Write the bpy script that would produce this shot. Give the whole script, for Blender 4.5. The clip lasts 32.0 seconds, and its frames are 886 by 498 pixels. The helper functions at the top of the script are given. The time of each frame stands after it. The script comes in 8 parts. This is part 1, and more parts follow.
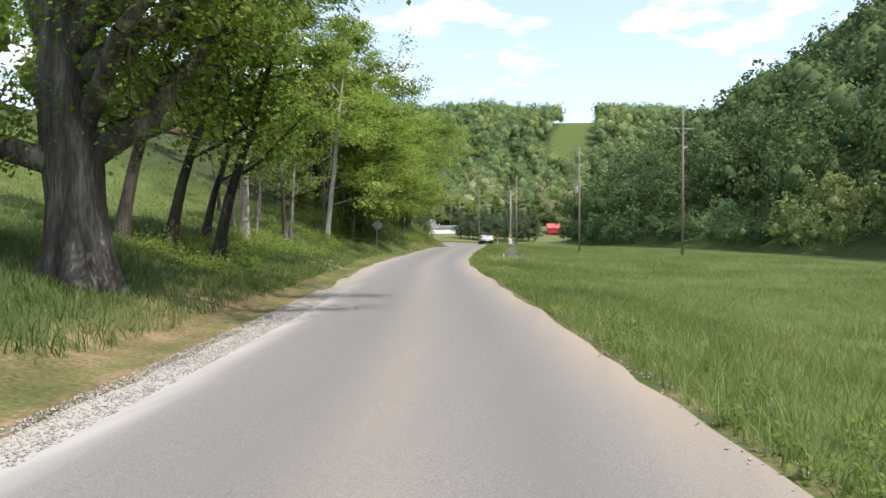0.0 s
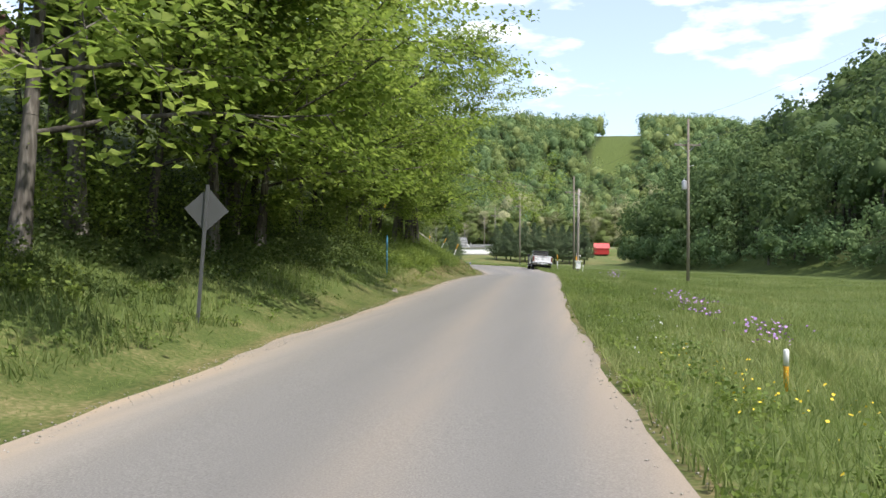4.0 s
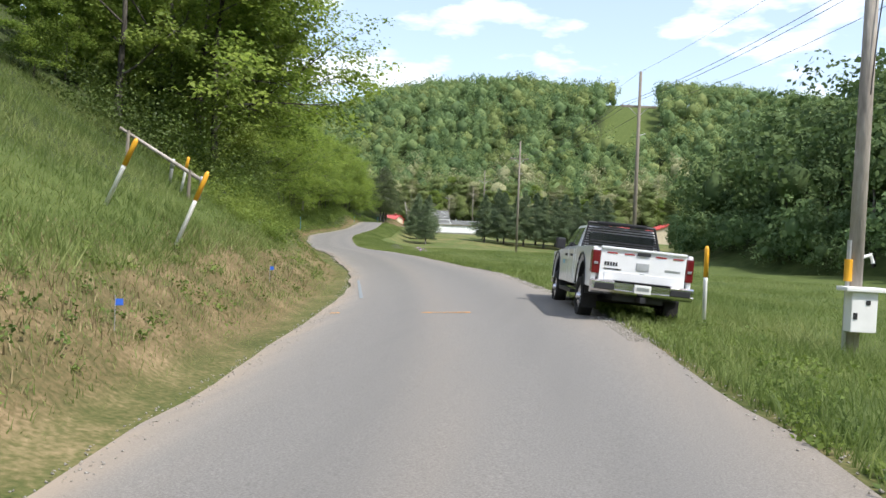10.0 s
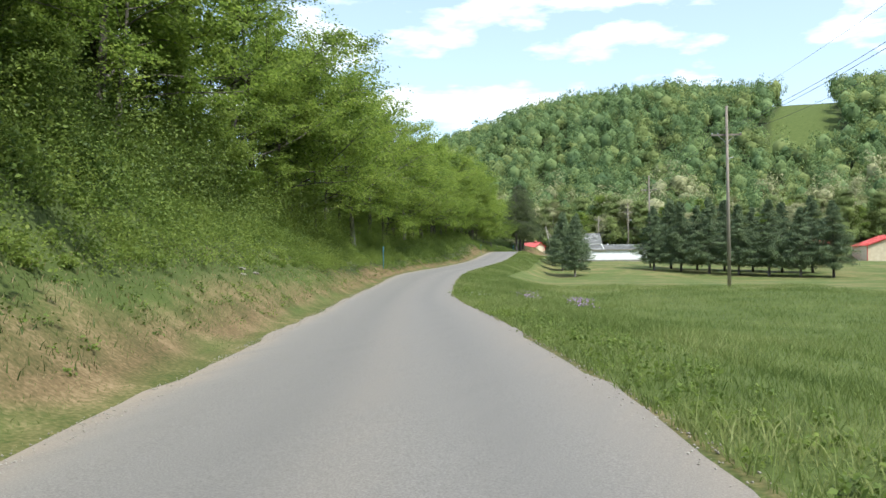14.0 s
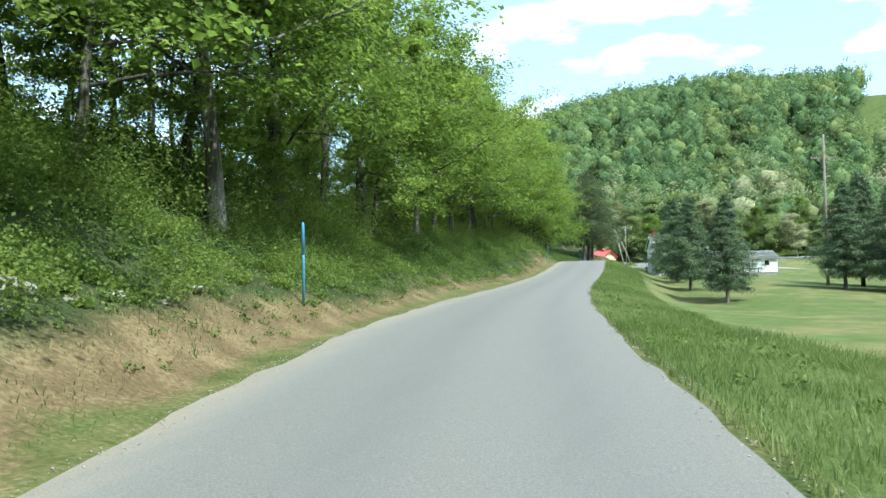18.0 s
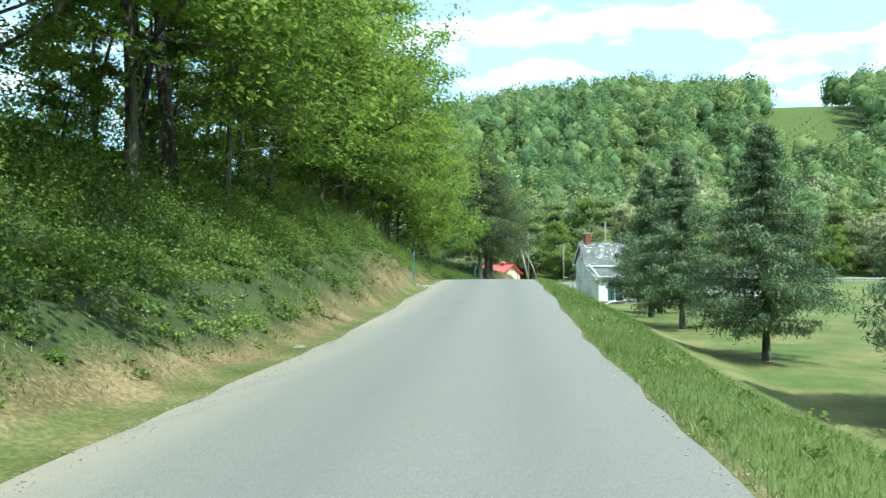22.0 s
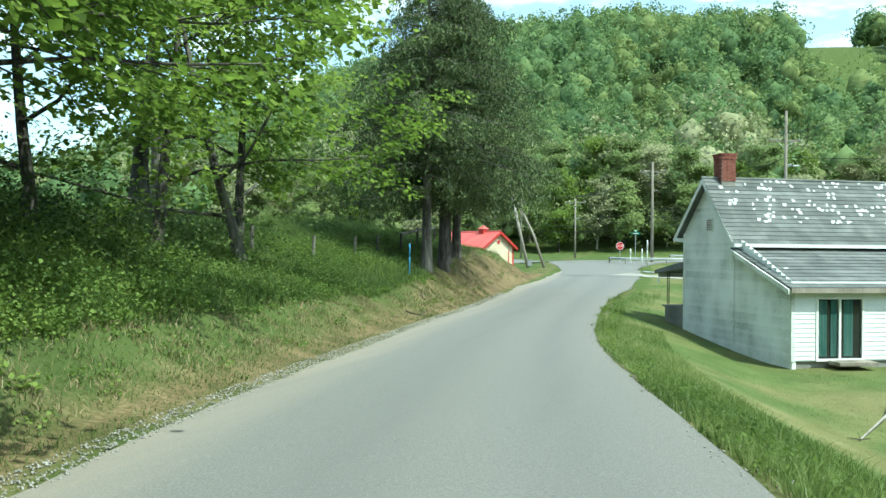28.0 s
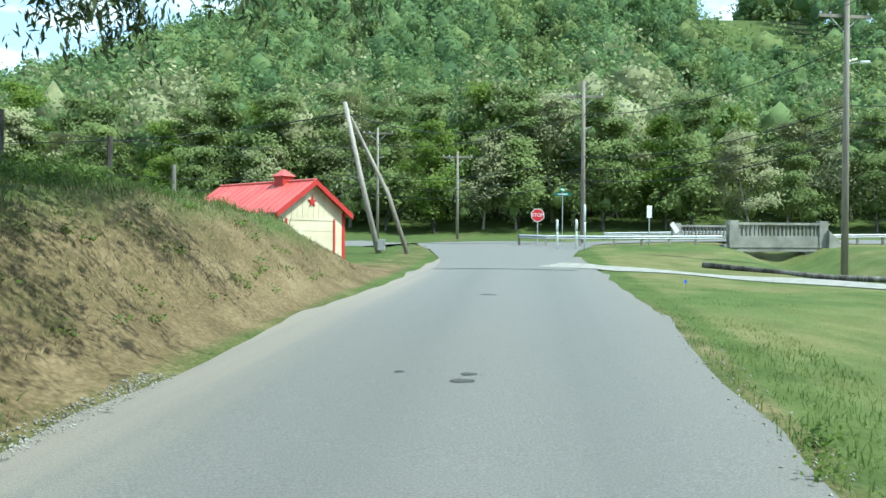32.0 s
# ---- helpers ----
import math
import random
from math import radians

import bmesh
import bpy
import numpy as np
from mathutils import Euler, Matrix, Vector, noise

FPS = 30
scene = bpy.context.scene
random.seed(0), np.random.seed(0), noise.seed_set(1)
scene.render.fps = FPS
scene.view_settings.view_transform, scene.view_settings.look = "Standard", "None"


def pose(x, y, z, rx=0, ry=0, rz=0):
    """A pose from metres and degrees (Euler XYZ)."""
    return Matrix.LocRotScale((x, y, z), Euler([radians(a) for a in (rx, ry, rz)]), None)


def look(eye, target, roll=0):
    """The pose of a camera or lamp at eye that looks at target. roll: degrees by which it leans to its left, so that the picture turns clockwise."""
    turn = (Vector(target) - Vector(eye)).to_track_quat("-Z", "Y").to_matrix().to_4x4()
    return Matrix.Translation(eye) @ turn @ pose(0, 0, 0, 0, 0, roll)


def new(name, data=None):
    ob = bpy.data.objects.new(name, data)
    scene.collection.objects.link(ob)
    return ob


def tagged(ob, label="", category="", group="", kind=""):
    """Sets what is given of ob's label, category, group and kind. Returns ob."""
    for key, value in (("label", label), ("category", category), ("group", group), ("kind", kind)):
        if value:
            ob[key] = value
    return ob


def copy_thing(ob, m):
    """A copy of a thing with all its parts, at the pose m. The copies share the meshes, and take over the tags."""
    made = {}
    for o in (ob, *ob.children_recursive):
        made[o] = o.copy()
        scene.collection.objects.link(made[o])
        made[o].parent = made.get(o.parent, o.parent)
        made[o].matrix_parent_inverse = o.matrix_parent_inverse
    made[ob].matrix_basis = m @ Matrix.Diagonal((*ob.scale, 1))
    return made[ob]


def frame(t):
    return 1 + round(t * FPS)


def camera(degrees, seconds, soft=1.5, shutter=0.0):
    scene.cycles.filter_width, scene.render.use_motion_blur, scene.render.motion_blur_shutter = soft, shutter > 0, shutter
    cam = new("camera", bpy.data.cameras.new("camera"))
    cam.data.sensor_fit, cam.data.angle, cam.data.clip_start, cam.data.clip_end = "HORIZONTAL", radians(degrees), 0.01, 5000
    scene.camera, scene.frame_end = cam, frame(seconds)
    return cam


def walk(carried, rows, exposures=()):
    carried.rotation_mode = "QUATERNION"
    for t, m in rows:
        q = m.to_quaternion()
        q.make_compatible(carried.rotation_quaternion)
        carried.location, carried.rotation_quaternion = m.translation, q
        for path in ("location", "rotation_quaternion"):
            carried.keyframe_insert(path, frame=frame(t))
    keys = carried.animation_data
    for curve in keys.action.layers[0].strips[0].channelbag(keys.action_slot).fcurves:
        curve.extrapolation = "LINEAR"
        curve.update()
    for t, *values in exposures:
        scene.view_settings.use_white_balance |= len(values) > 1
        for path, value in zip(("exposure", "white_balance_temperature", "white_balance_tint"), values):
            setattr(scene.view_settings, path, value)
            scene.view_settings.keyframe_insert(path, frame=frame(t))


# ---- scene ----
cam = camera(57.61, 32.0)
PATH = [
    (0, pose(-0.000, 0.000, 0.000, 88.87, 0.10, 10.00)),
    (0.5, pose(-0.790, 5.160, -0.056, 89.04, 1.10, 11.68)),
    (1, pose(-1.715, 10.334, -0.105, 89.17, 0.98, 13.06)),
    (1.5, pose(-2.689, 15.546, -0.121, 89.76, 0.86, 14.26)),
    (2, pose(-3.657, 20.810, -0.146, 90.39, 0.96, 14.92)),
    (2.5, pose(-4.672, 26.210, -0.172, 90.83, 0.97, 14.94)),
    (3, pose(-5.687, 31.853, -0.182, 90.84, 0.88, 14.33)),
    (3.5, pose(-6.704, 37.736, -0.186, 90.58, 0.33, 13.36)),
    (4, pose(-7.662, 43.827, -0.178, 90.33, -0.21, 12.31)),
    (4.5, pose(-8.563, 50.061, -0.157, 90.27, -0.47, 11.38)),
    (5, pose(-9.373, 56.369, -0.120, 90.80, -0.08, 9.82)),
    (5.5, pose(-10.047, 62.678, -0.073, 91.06, 0.29, 8.95)),
    (6, pose(-10.675, 68.901, -0.026, 91.06, 0.73, 9.16)),
    (6.5, pose(-11.338, 74.970, 0.021, 90.98, 1.35, 9.92)),
    (7, pose(-12.020, 80.850, 0.067, 90.94, 0.98, 9.78)),
    (7.5, pose(-12.663, 86.560, 0.098, 90.87, 0.34, 9.61)),
    (8, pose(-13.271, 92.146, 0.072, 90.26, -0.30, 9.56)),
    (8.5, pose(-13.895, 97.631, -0.006, 89.62, -0.38, 9.81)),
    (9, pose(-14.600, 103.011, -0.074, 89.49, -1.41, 10.25)),
    (9.5, pose(-15.380, 108.315, -0.115, 89.31, -2.20, 10.98)),
    (10, pose(-16.218, 113.576, -0.184, 88.80, -2.21, 12.02)),
    (10.5, pose(-17.158, 118.890, -0.281, 88.78, -1.30, 13.02)),
    (11, pose(-18.183, 124.240, -0.260, 88.94, -1.18, 13.75)),
    (11.5, pose(-19.377, 129.466, -0.226, 89.19, -1.29, 14.27)),
    (12, pose(-20.589, 134.556, -0.214, 89.21, -1.33, 14.87)),
    (12.5, pose(-21.866, 139.529, -0.206, 89.53, -0.96, 15.83)),
    (13, pose(-23.265, 144.466, -0.203, 90.10, -0.30, 17.44)),
    (13.5, pose(-24.882, 149.482, -0.207, 90.84, 0.10, 19.56)),
    (14, pose(-26.762, 154.749, -0.206, 90.89, 0.65, 22.17)),
    (14.5, pose(-28.962, 160.411, -0.203, 90.70, 1.20, 24.54)),
    (15, pose(-31.584, 166.482, -0.225, 89.29, 0.83, 28.35)),
    (15.5, pose(-34.691, 172.801, -0.292, 89.09, 0.66, 30.22)),
    (16, pose(-37.947, 179.312, -0.391, 89.88, 0.66, 29.17)),
    (16.5, pose(-41.002, 185.945, -0.484, 91.33, 0.82, 26.57)),
    (17, pose(-43.737, 192.548, -0.480, 91.61, 0.70, 26.14)),
    (17.5, pose(-46.303, 198.968, -0.343, 91.94, 0.90, 25.43)),
    (18, pose(-48.678, 205.247, -0.174, 92.00, 0.97, 24.54)),
    (18.5, pose(-50.915, 211.442, -0.007, 92.11, 1.05, 23.44)),
    (19, pose(-52.997, 217.626, 0.164, 92.31, 1.17, 22.04)),
    (19.5, pose(-54.933, 223.846, 0.302, 92.47, 0.82, 20.51)),
    (20, pose(-56.756, 230.111, 0.425, 92.54, 0.52, 19.23)),
    (20.5, pose(-58.457, 236.424, 0.485, 92.52, 0.62, 18.33)),
    (21, pose(-60.073, 242.771, 0.574, 92.91, 0.63, 17.66)),
    (21.5, pose(-61.595, 249.106, 0.697, 93.07, 0.36, 17.08)),
    (22, pose(-63.044, 255.347, 0.856, 92.97, 0.04, 16.43)),
    (22.5, pose(-64.376, 261.387, 1.020, 93.03, 0.26, 15.87)),
    (23, pose(-65.646, 267.093, 1.208, 93.02, -0.05, 15.34)),
    (23.5, pose(-66.867, 272.342, 1.389, 93.08, 0.13, 15.14)),
    (24, pose(-68.029, 277.195, 1.658, 93.10, 0.43, 15.27)),
    (24.5, pose(-69.086, 281.831, 1.981, 93.02, 0.28, 15.40)),
    (25, pose(-70.007, 286.396, 2.292, 93.17, 0.05, 15.62)),
    (25.5, pose(-70.974, 290.865, 2.574, 92.94, -0.27, 15.64)),
    (26, pose(-71.924, 295.269, 2.845, 92.11, -0.19, 15.24)),
    (26.5, pose(-72.835, 299.625, 3.070, 91.44, -0.16, 14.91)),
    (27, pose(-73.723, 303.939, 3.244, 91.17, -0.17, 14.88)),
    (27.5, pose(-74.608, 308.219, 3.230, 91.20, -0.22, 15.01)),
    (28, pose(-75.488, 312.483, 3.173, 90.25, -0.53, 14.86)),
    (28.5, pose(-76.313, 316.770, 3.078, 89.24, -0.76, 14.47)),
    (29, pose(-77.060, 321.116, 2.966, 88.36, -0.75, 13.60)),
    (29.5, pose(-77.715, 325.534, 2.848, 87.61, -0.88, 12.39)),
    (30, pose(-78.268, 330.027, 2.698, 87.38, -0.83, 11.15)),
    (30.5, pose(-78.780, 334.580, 2.567, 87.55, -0.54, 10.02)),
    (31, pose(-79.216, 339.150, 2.486, 88.14, -0.31, 9.00)),
    (31.5, pose(-79.515, 343.700, 2.469, 88.73, -0.38, 7.66)),
    (32, pose(-79.657, 348.195, 2.481, 89.40, -0.26, 6.02)),
]
EXPOSURES = [(0, 0.90, 6400, 13), (2.2, 1.16, 6400, 13), (3.8, 0.86, 6400, 13), (5.5, 0.89, 6400, 13), (8, 1.08, 6350, 13), (10, 0.82, 6300, 12), (12.5, 0.82, 6300, 12), (14.5, 0.94, 6050, 5), (17, 1.18, 5650, -3), (20, 1.20, 5650, -9), (24, 1.28, 5650, -15), (28, 1.06, 5750, -17), (32, 1.0, 5500, -11)]
walk(cam, PATH, EXPOSURES)

# ---------------------------------------------------------------- sky, sun
SUN_EL, SUN_AZ = 55.0, 114.0      # degrees; azimuth clockwise from +y

world = bpy.data.worlds.new("sky")
scene.world = world
world.use_nodes = True
wn, wl = world.node_tree.nodes, world.node_tree.links
wn.clear()


def wnode(kind, **sets):
    n = wn.new(kind)
    for k, v in sets.items():
        setattr(n, k, v)
    return n


w_out = wnode("ShaderNodeOutputWorld")
w_bg = wnode("ShaderNodeBackground")
w_sky = wnode("ShaderNodeTexSky", sky_type="NISHITA", sun_disc=False, sun_elevation=radians(SUN_EL), sun_rotation=radians(SUN_AZ), air_density=1.0, dust_density=1.5, ozone_density=1.2)
w_tc = wnode("ShaderNodeTexCoord")
w_map = wnode("ShaderNodeMapping")
w_map.inputs["Scale"].default_value = (1.0, 1.0, 3.2)
w_noise = wnode("ShaderNodeTexNoise")
w_noise.inputs["Scale"].default_value, w_noise.inputs["Detail"].default_value, w_noise.inputs["Roughness"].default_value = 7.5, 7.0, 0.54
w_ramp = wnode("ShaderNodeValToRGB")
w_ramp.color_ramp.elements[0].position, w_ramp.color_ramp.elements[1].position = 0.50, 0.66
w_ramp.color_ramp.elements[0].color = (0.19, 0.19, 0.19, 1)
w_mix = wnode("ShaderNodeMix", data_type="RGBA")
w_mix.inputs[7].default_value = (6.0, 6.2, 6.5, 1)
w_bg.inputs["Strength"].default_value = 0.145
wl.new(w_tc.outputs["Generated"], w_map.inputs["Vector"])
wl.new(w_map.outputs["Vector"], w_noise.inputs["Vector"])
wl.new(w_noise.outputs["Fac"], w_ramp.inputs["Fac"])
wl.new(w_ramp.outputs["Color"], w_mix.inputs[0])
wl.new(w_sky.outputs["Color"], w_mix.inputs[6])
wl.new(w_mix.outputs[2], w_bg.inputs["Color"])
wl.new(w_bg.outputs["Background"], w_out.inputs["Surface"])

sun = new("sun", bpy.data.lights.new("sun", "SUN"))
sun.data.energy, sun.data.angle, sun.data.color = 3.25, radians(0.55), (1.0, 0.95, 0.86)
_a, _e = radians(SUN_AZ), radians(SUN_EL)
sun.matrix_world = look((math.sin(_a) * math.cos(_e) * 900, math.cos(_a) * math.cos(_e) * 900, math.sin(_e) * 900), (0, 0, 0))


# ---------------------------------------------------------------- materials
def material(name, colours, scale=4.0, fine=40.0, rough=0.8, bump=0.3, metal=0.0, dist=0.02, per_object=0.0, per_island=0.0, spec=0.3, translucent=0.0, coat=0.0, stretch=(1, 1, 1)):
    """A procedural surface: two scales of noise over a colour ramp, fine relief, and a shift from piece to piece."""
    m = bpy.data.materials.new(name)
    m.use_nodes = True
    n, l = m.node_tree.nodes, m.node_tree.links
    b = n["Principled BSDF"]
    tc, mp = n.new("ShaderNodeTexCoord"), n.new("ShaderNodeMapping")
    mp.inputs["Scale"].default_value = stretch
    l.new(tc.outputs["Object"], mp.inputs["Vector"])
    n1, n2, add, ramp = n.new("ShaderNodeTexNoise"), n.new("ShaderNodeTexNoise"), n.new("ShaderNodeMath"), n.new("ShaderNodeValToRGB")
    n1.inputs["Scale"].default_value, n1.inputs["Detail"].default_value = scale, 4
    n2.inputs["Scale"].default_value, n2.inputs["Detail"].default_value = fine, 3
    for k in (n1, n2):
        l.new(mp.outputs["Vector"], k.inputs["Vector"])
    add.operation = "MULTIPLY_ADD"
    add.inputs[1].default_value = 0.45
    sub = n.new("ShaderNodeMath")
    sub.operation = "MULTIPLY_ADD"
    sub.inputs[1].default_value, sub.inputs[2].default_value = 0.9, -0.17
    l.new(n1.outputs["Fac"], sub.inputs[0])
    l.new(n2.outputs["Fac"], add.inputs[0])
    l.new(sub.outputs[0], add.inputs[2])
    fac = add.outputs[0]
    for amount, kind, out in ((per_object, "ShaderNodeObjectInfo", "Random"), (per_island, "ShaderNodeNewGeometry", "Random Per Island")):
        if amount:
            src, ma = n.new(kind), n.new("ShaderNodeMath")
            ma.operation = "MULTIPLY_ADD"
            ma.inputs[1].default_value = amount
            off = n.new("ShaderNodeMath")
            off.operation = "SUBTRACT"
            off.inputs[1].default_value = amount / 2
            l.new(src.outputs[out], ma.inputs[0])
            l.new(fac, ma.inputs[2])
            l.new(ma.outputs[0], off.inputs[0])
            fac = off.outputs[0]
    els = ramp.color_ramp.elements
    while len(els) < len(colours):
        els.new(0.5)
    for i, c in enumerate(colours):
        els[i].position = 0.25 + 0.5 * i / max(1, len(colours) - 1)
        els[i].color = (*c, 1)
    l.new(fac, ramp.inputs["Fac"])
    l.new(ramp.outputs["Color"], b.inputs["Base Color"])
    b.inputs["Roughness"].default_value, b.inputs["Metallic"].default_value = rough, metal
    b.inputs["Specular IOR Level"].default_value = spec
    b.inputs["Coat Weight"].default_value = coat
    if bump:
        bp = n.new("ShaderNodeBump")
        bp.inputs["Strength"].default_value, bp.inputs["Distance"].default_value = bump, dist
        l.new(n2.outputs["Fac"], bp.inputs["Height"])
        l.new(bp.outputs["Normal"], b.inputs["Normal"])
    if translucent:
        tr, mx = n.new("ShaderNodeBsdfTranslucent"), n.new("ShaderNodeMixShader")
        l.new(ramp.outputs["Color"], tr.inputs["Color"])
        mx.inputs[0].default_value = translucent
        l.new(b.outputs[0], mx.inputs[1])
        l.new(tr.outputs[0], mx.inputs[2])
        l.new(mx.outputs[0], n["Material Output"].inputs["Surface"])
    return m


def plain(name, colour, rough=0.5, metal=0.0, spec=0.5, coat=0.0, alpha=1.0, trans=0.0, emit=None):
    m = material(name, [tuple(c * 0.93 for c in colour), colour, tuple(min(1, c * 1.05) for c in colour)], 3, 60, rough, 0.03, metal, 0.002, spec=spec, coat=coat)
    b = m.node_tree.nodes["Principled BSDF"]
    b.inputs["Transmission Weight"].default_value = trans
    return m


M = {}
M["asphalt"] = material("chip_seal_asphalt", [(0.125, 0.12, 0.111), (0.182, 0.175, 0.162), (0.25, 0.241, 0.222)], 55, 190, 0.92, 0.5, dist=0.01, spec=0.2)
M["gravel"] = material("pale_gravel", [(0.20, 0.185, 0.16), (0.32, 0.30, 0.26), (0.44, 0.42, 0.38)], 3, 40, 0.95, 0.9, dist=0.03)
M["bark"] = material("grey_brown_bark", [(0.018, 0.016, 0.013), (0.085, 0.076, 0.064), (0.25, 0.23, 0.20)], 2.6, 17, 0.95, 1.0, dist=0.05, per_object=0.2, stretch=(1, 1, 0.16))
M["bark_dark"] = material("dark_furrowed_bark", [(0.018, 0.016, 0.013), (0.04, 0.034, 0.028), (0.085, 0.075, 0.06)], 2.0, 14, 0.95, 1.0, dist=0.05, per_object=0.2, stretch=(1, 1, 0.25))
M["dead_wood"] = material("bare_bleached_wood", [(0.20, 0.175, 0.15), (0.34, 0.305, 0.265), (0.48, 0.44, 0.395)], 1.5, 16, 0.9, 0.7, dist=0.03, stretch=(1, 1, 0.2))
M["leaf_maple"] = material("spring_maple_leaf", [(0.10, 0.155, 0.027), (0.205, 0.29, 0.05), (0.33, 0.41, 0.08)], 0.35, 8, 0.6, 0.0, per_island=0.35, per_object=0.14, translucent=0.64)
M["leaf_dark"] = material("dark_green_leaf", [(0.10, 0.155, 0.034), (0.19, 0.26, 0.052), (0.28, 0.345, 0.075)], 0.35, 8, 0.6, 0.0, per_island=0.22, per_object=0.16, translucent=0.58)
# distance haze is put into this leaf as a bluer green
M["leaf_far"] = material("hazed_hill_wood_leaf", [(0.1, 0.165, 0.066), (0.17, 0.25, 0.092), (0.26, 0.335, 0.125)], 0.10, 0.5, 0.8, 0.0, per_island=0.12, translucent=0.42)
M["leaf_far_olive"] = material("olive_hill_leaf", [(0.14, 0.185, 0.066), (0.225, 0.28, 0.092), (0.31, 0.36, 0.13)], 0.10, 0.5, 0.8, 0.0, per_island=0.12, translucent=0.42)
M["leaf_far_deep"] = material("deep_hill_leaf", [(0.075, 0.135, 0.058), (0.135, 0.21, 0.08), (0.21, 0.285, 0.112)], 0.10, 0.5, 0.8, 0.0, per_island=0.12, translucent=0.42)
# the hillside's cloud shade is put into this darker leaf colour
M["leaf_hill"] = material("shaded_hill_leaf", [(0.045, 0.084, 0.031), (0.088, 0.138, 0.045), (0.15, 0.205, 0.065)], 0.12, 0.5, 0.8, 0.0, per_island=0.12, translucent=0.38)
# brush leaf with the shade of bank and wood painted in
M["leaf_shaded"] = material("shaded_brush_leaf", [(0.035, 0.06, 0.017), (0.075, 0.112, 0.028), (0.135, 0.18, 0.045)], 0.35, 8, 0.6, 0.0, per_island=0.22, translucent=0.4)
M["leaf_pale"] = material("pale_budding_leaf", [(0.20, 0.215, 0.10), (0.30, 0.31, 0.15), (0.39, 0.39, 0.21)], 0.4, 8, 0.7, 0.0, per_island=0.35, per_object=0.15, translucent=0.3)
M["leaf_shrub"] = material("bank_shrub_leaf", [(0.065, 0.11, 0.024), (0.14, 0.205, 0.04), (0.24, 0.31, 0.065)], 0.3, 6, 0.6, 0.0, per_island=0.25, translucent=0.42)
M["needle_old"] = material("grey_green_spruce_needles", [(0.04, 0.064, 0.025), (0.09, 0.125, 0.048), (0.18, 0.215, 0.082)], 0.8, 9, 0.7, 0.0, per_island=0.35, per_object=0.1, translucent=0.2)
M["needle"] = material("spruce_needles", [(0.072, 0.108, 0.056), (0.132, 0.185, 0.09), (0.225, 0.285, 0.14)], 0.8, 9, 0.7, 0.0, per_island=0.35, per_object=0.12, translucent=0.12)
M["grass"] = material("tall_green_grass", [(0.1, 0.15, 0.038), (0.185, 0.245, 0.066), (0.33, 0.36, 0.14)], 0.22, 4, 0.6, 0.0, per_island=0.26, translucent=0.5)
# darker copy of the grass, with the bank's shade in its colour
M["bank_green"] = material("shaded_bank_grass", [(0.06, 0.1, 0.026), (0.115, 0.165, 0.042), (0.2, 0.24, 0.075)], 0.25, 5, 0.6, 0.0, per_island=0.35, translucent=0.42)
M["dry_grass"] = material("dry_straw_grass", [(0.17, 0.135, 0.07), (0.27, 0.22, 0.115), (0.36, 0.30, 0.17)], 0.5, 6, 0.9, 0.0, per_island=0.5, translucent=0.15)
M["pole"] = material("weathered_pole_wood", [(0.13, 0.11, 0.09), (0.24, 0.21, 0.17), (0.36, 0.32, 0.27)], 1.2, 18, 0.9, 0.5, stretch=(1, 1, 0.08), per_object=0.25)
M["white_paint"] = plain("white_paint", (0.78, 0.78, 0.76), 0.45)
M["car_white"] = plain("white_car_paint", (0.80, 0.81, 0.82), 0.25, coat=0.6)
M["black"] = plain("black_plastic", (0.02, 0.02, 0.022), 0.55)
M["rubber"] = material("tyre_rubber", [(0.012, 0.012, 0.012), (0.022, 0.021, 0.02), (0.035, 0.033, 0.03)], 3, 60, 0.85, 0.4)
M["chrome"] = plain("chrome", (0.62, 0.62, 0.63), 0.18, 1.0)
M["alloy"] = plain("silver_alloy", (0.5, 0.5, 0.51), 0.35, 0.9)
M["glass_dark"] = plain("tinted_glass", (0.015, 0.018, 0.02), 0.06, spec=0.8)
M["red_lamp"] = plain("red_lamp_lens", (0.35, 0.015, 0.015), 0.2)
M["tail_red"] = plain("dark_red_tail_lens", (0.13, 0.012, 0.014), 0.12)
M["red_paint"] = plain("red_paint", (0.42, 0.03, 0.025), 0.5)
M["barn_wood"] = material("weathered_brown_red_boards", [(0.07, 0.04, 0.03), (0.13, 0.07, 0.055), (0.2, 0.12, 0.1)], 2, 20, 0.9, 0.4)
M["red_metal"] = material("red_metal_roof", [(0.45, 0.07, 0.06), (0.56, 0.10, 0.085), (0.62, 0.15, 0.12)], 0.6, 20, 0.45, 0.1, spec=0.5)
M["cream"] = material("cream_paint", [(0.52, 0.44, 0.31), (0.62, 0.53, 0.38), (0.68, 0.60, 0.46)], 1.2, 30, 0.75, 0.15)
M["siding"] = material("flaking_white_clapboard", [(0.36, 0.37, 0.33), (0.64, 0.66, 0.61), (0.80, 0.81, 0.77), (0.86, 0.87, 0.84)], 0.9, 22, 0.8, 0.3, per_object=0.14, stretch=(1, 1, 0.7))
M["siding_white"] = material("white_vinyl_siding", [(0.70, 0.71, 0.70), (0.78, 0.79, 0.78), (0.83, 0.84, 0.83)], 1.2, 30, 0.6, 0.1, per_object=0.08)
M["shingle"] = material("worn_grey_shingle", [(0.085, 0.09, 0.085), (0.13, 0.135, 0.128), (0.20, 0.205, 0.195)], 1.4, 30, 0.9, 0.5, per_object=0.3)
M["shingle_pale"] = material("patched_pale_shingle", [(0.42, 0.43, 0.42), (0.58, 0.59, 0.58), (0.66, 0.67, 0.66)], 1.5, 20, 0.9, 0.3)
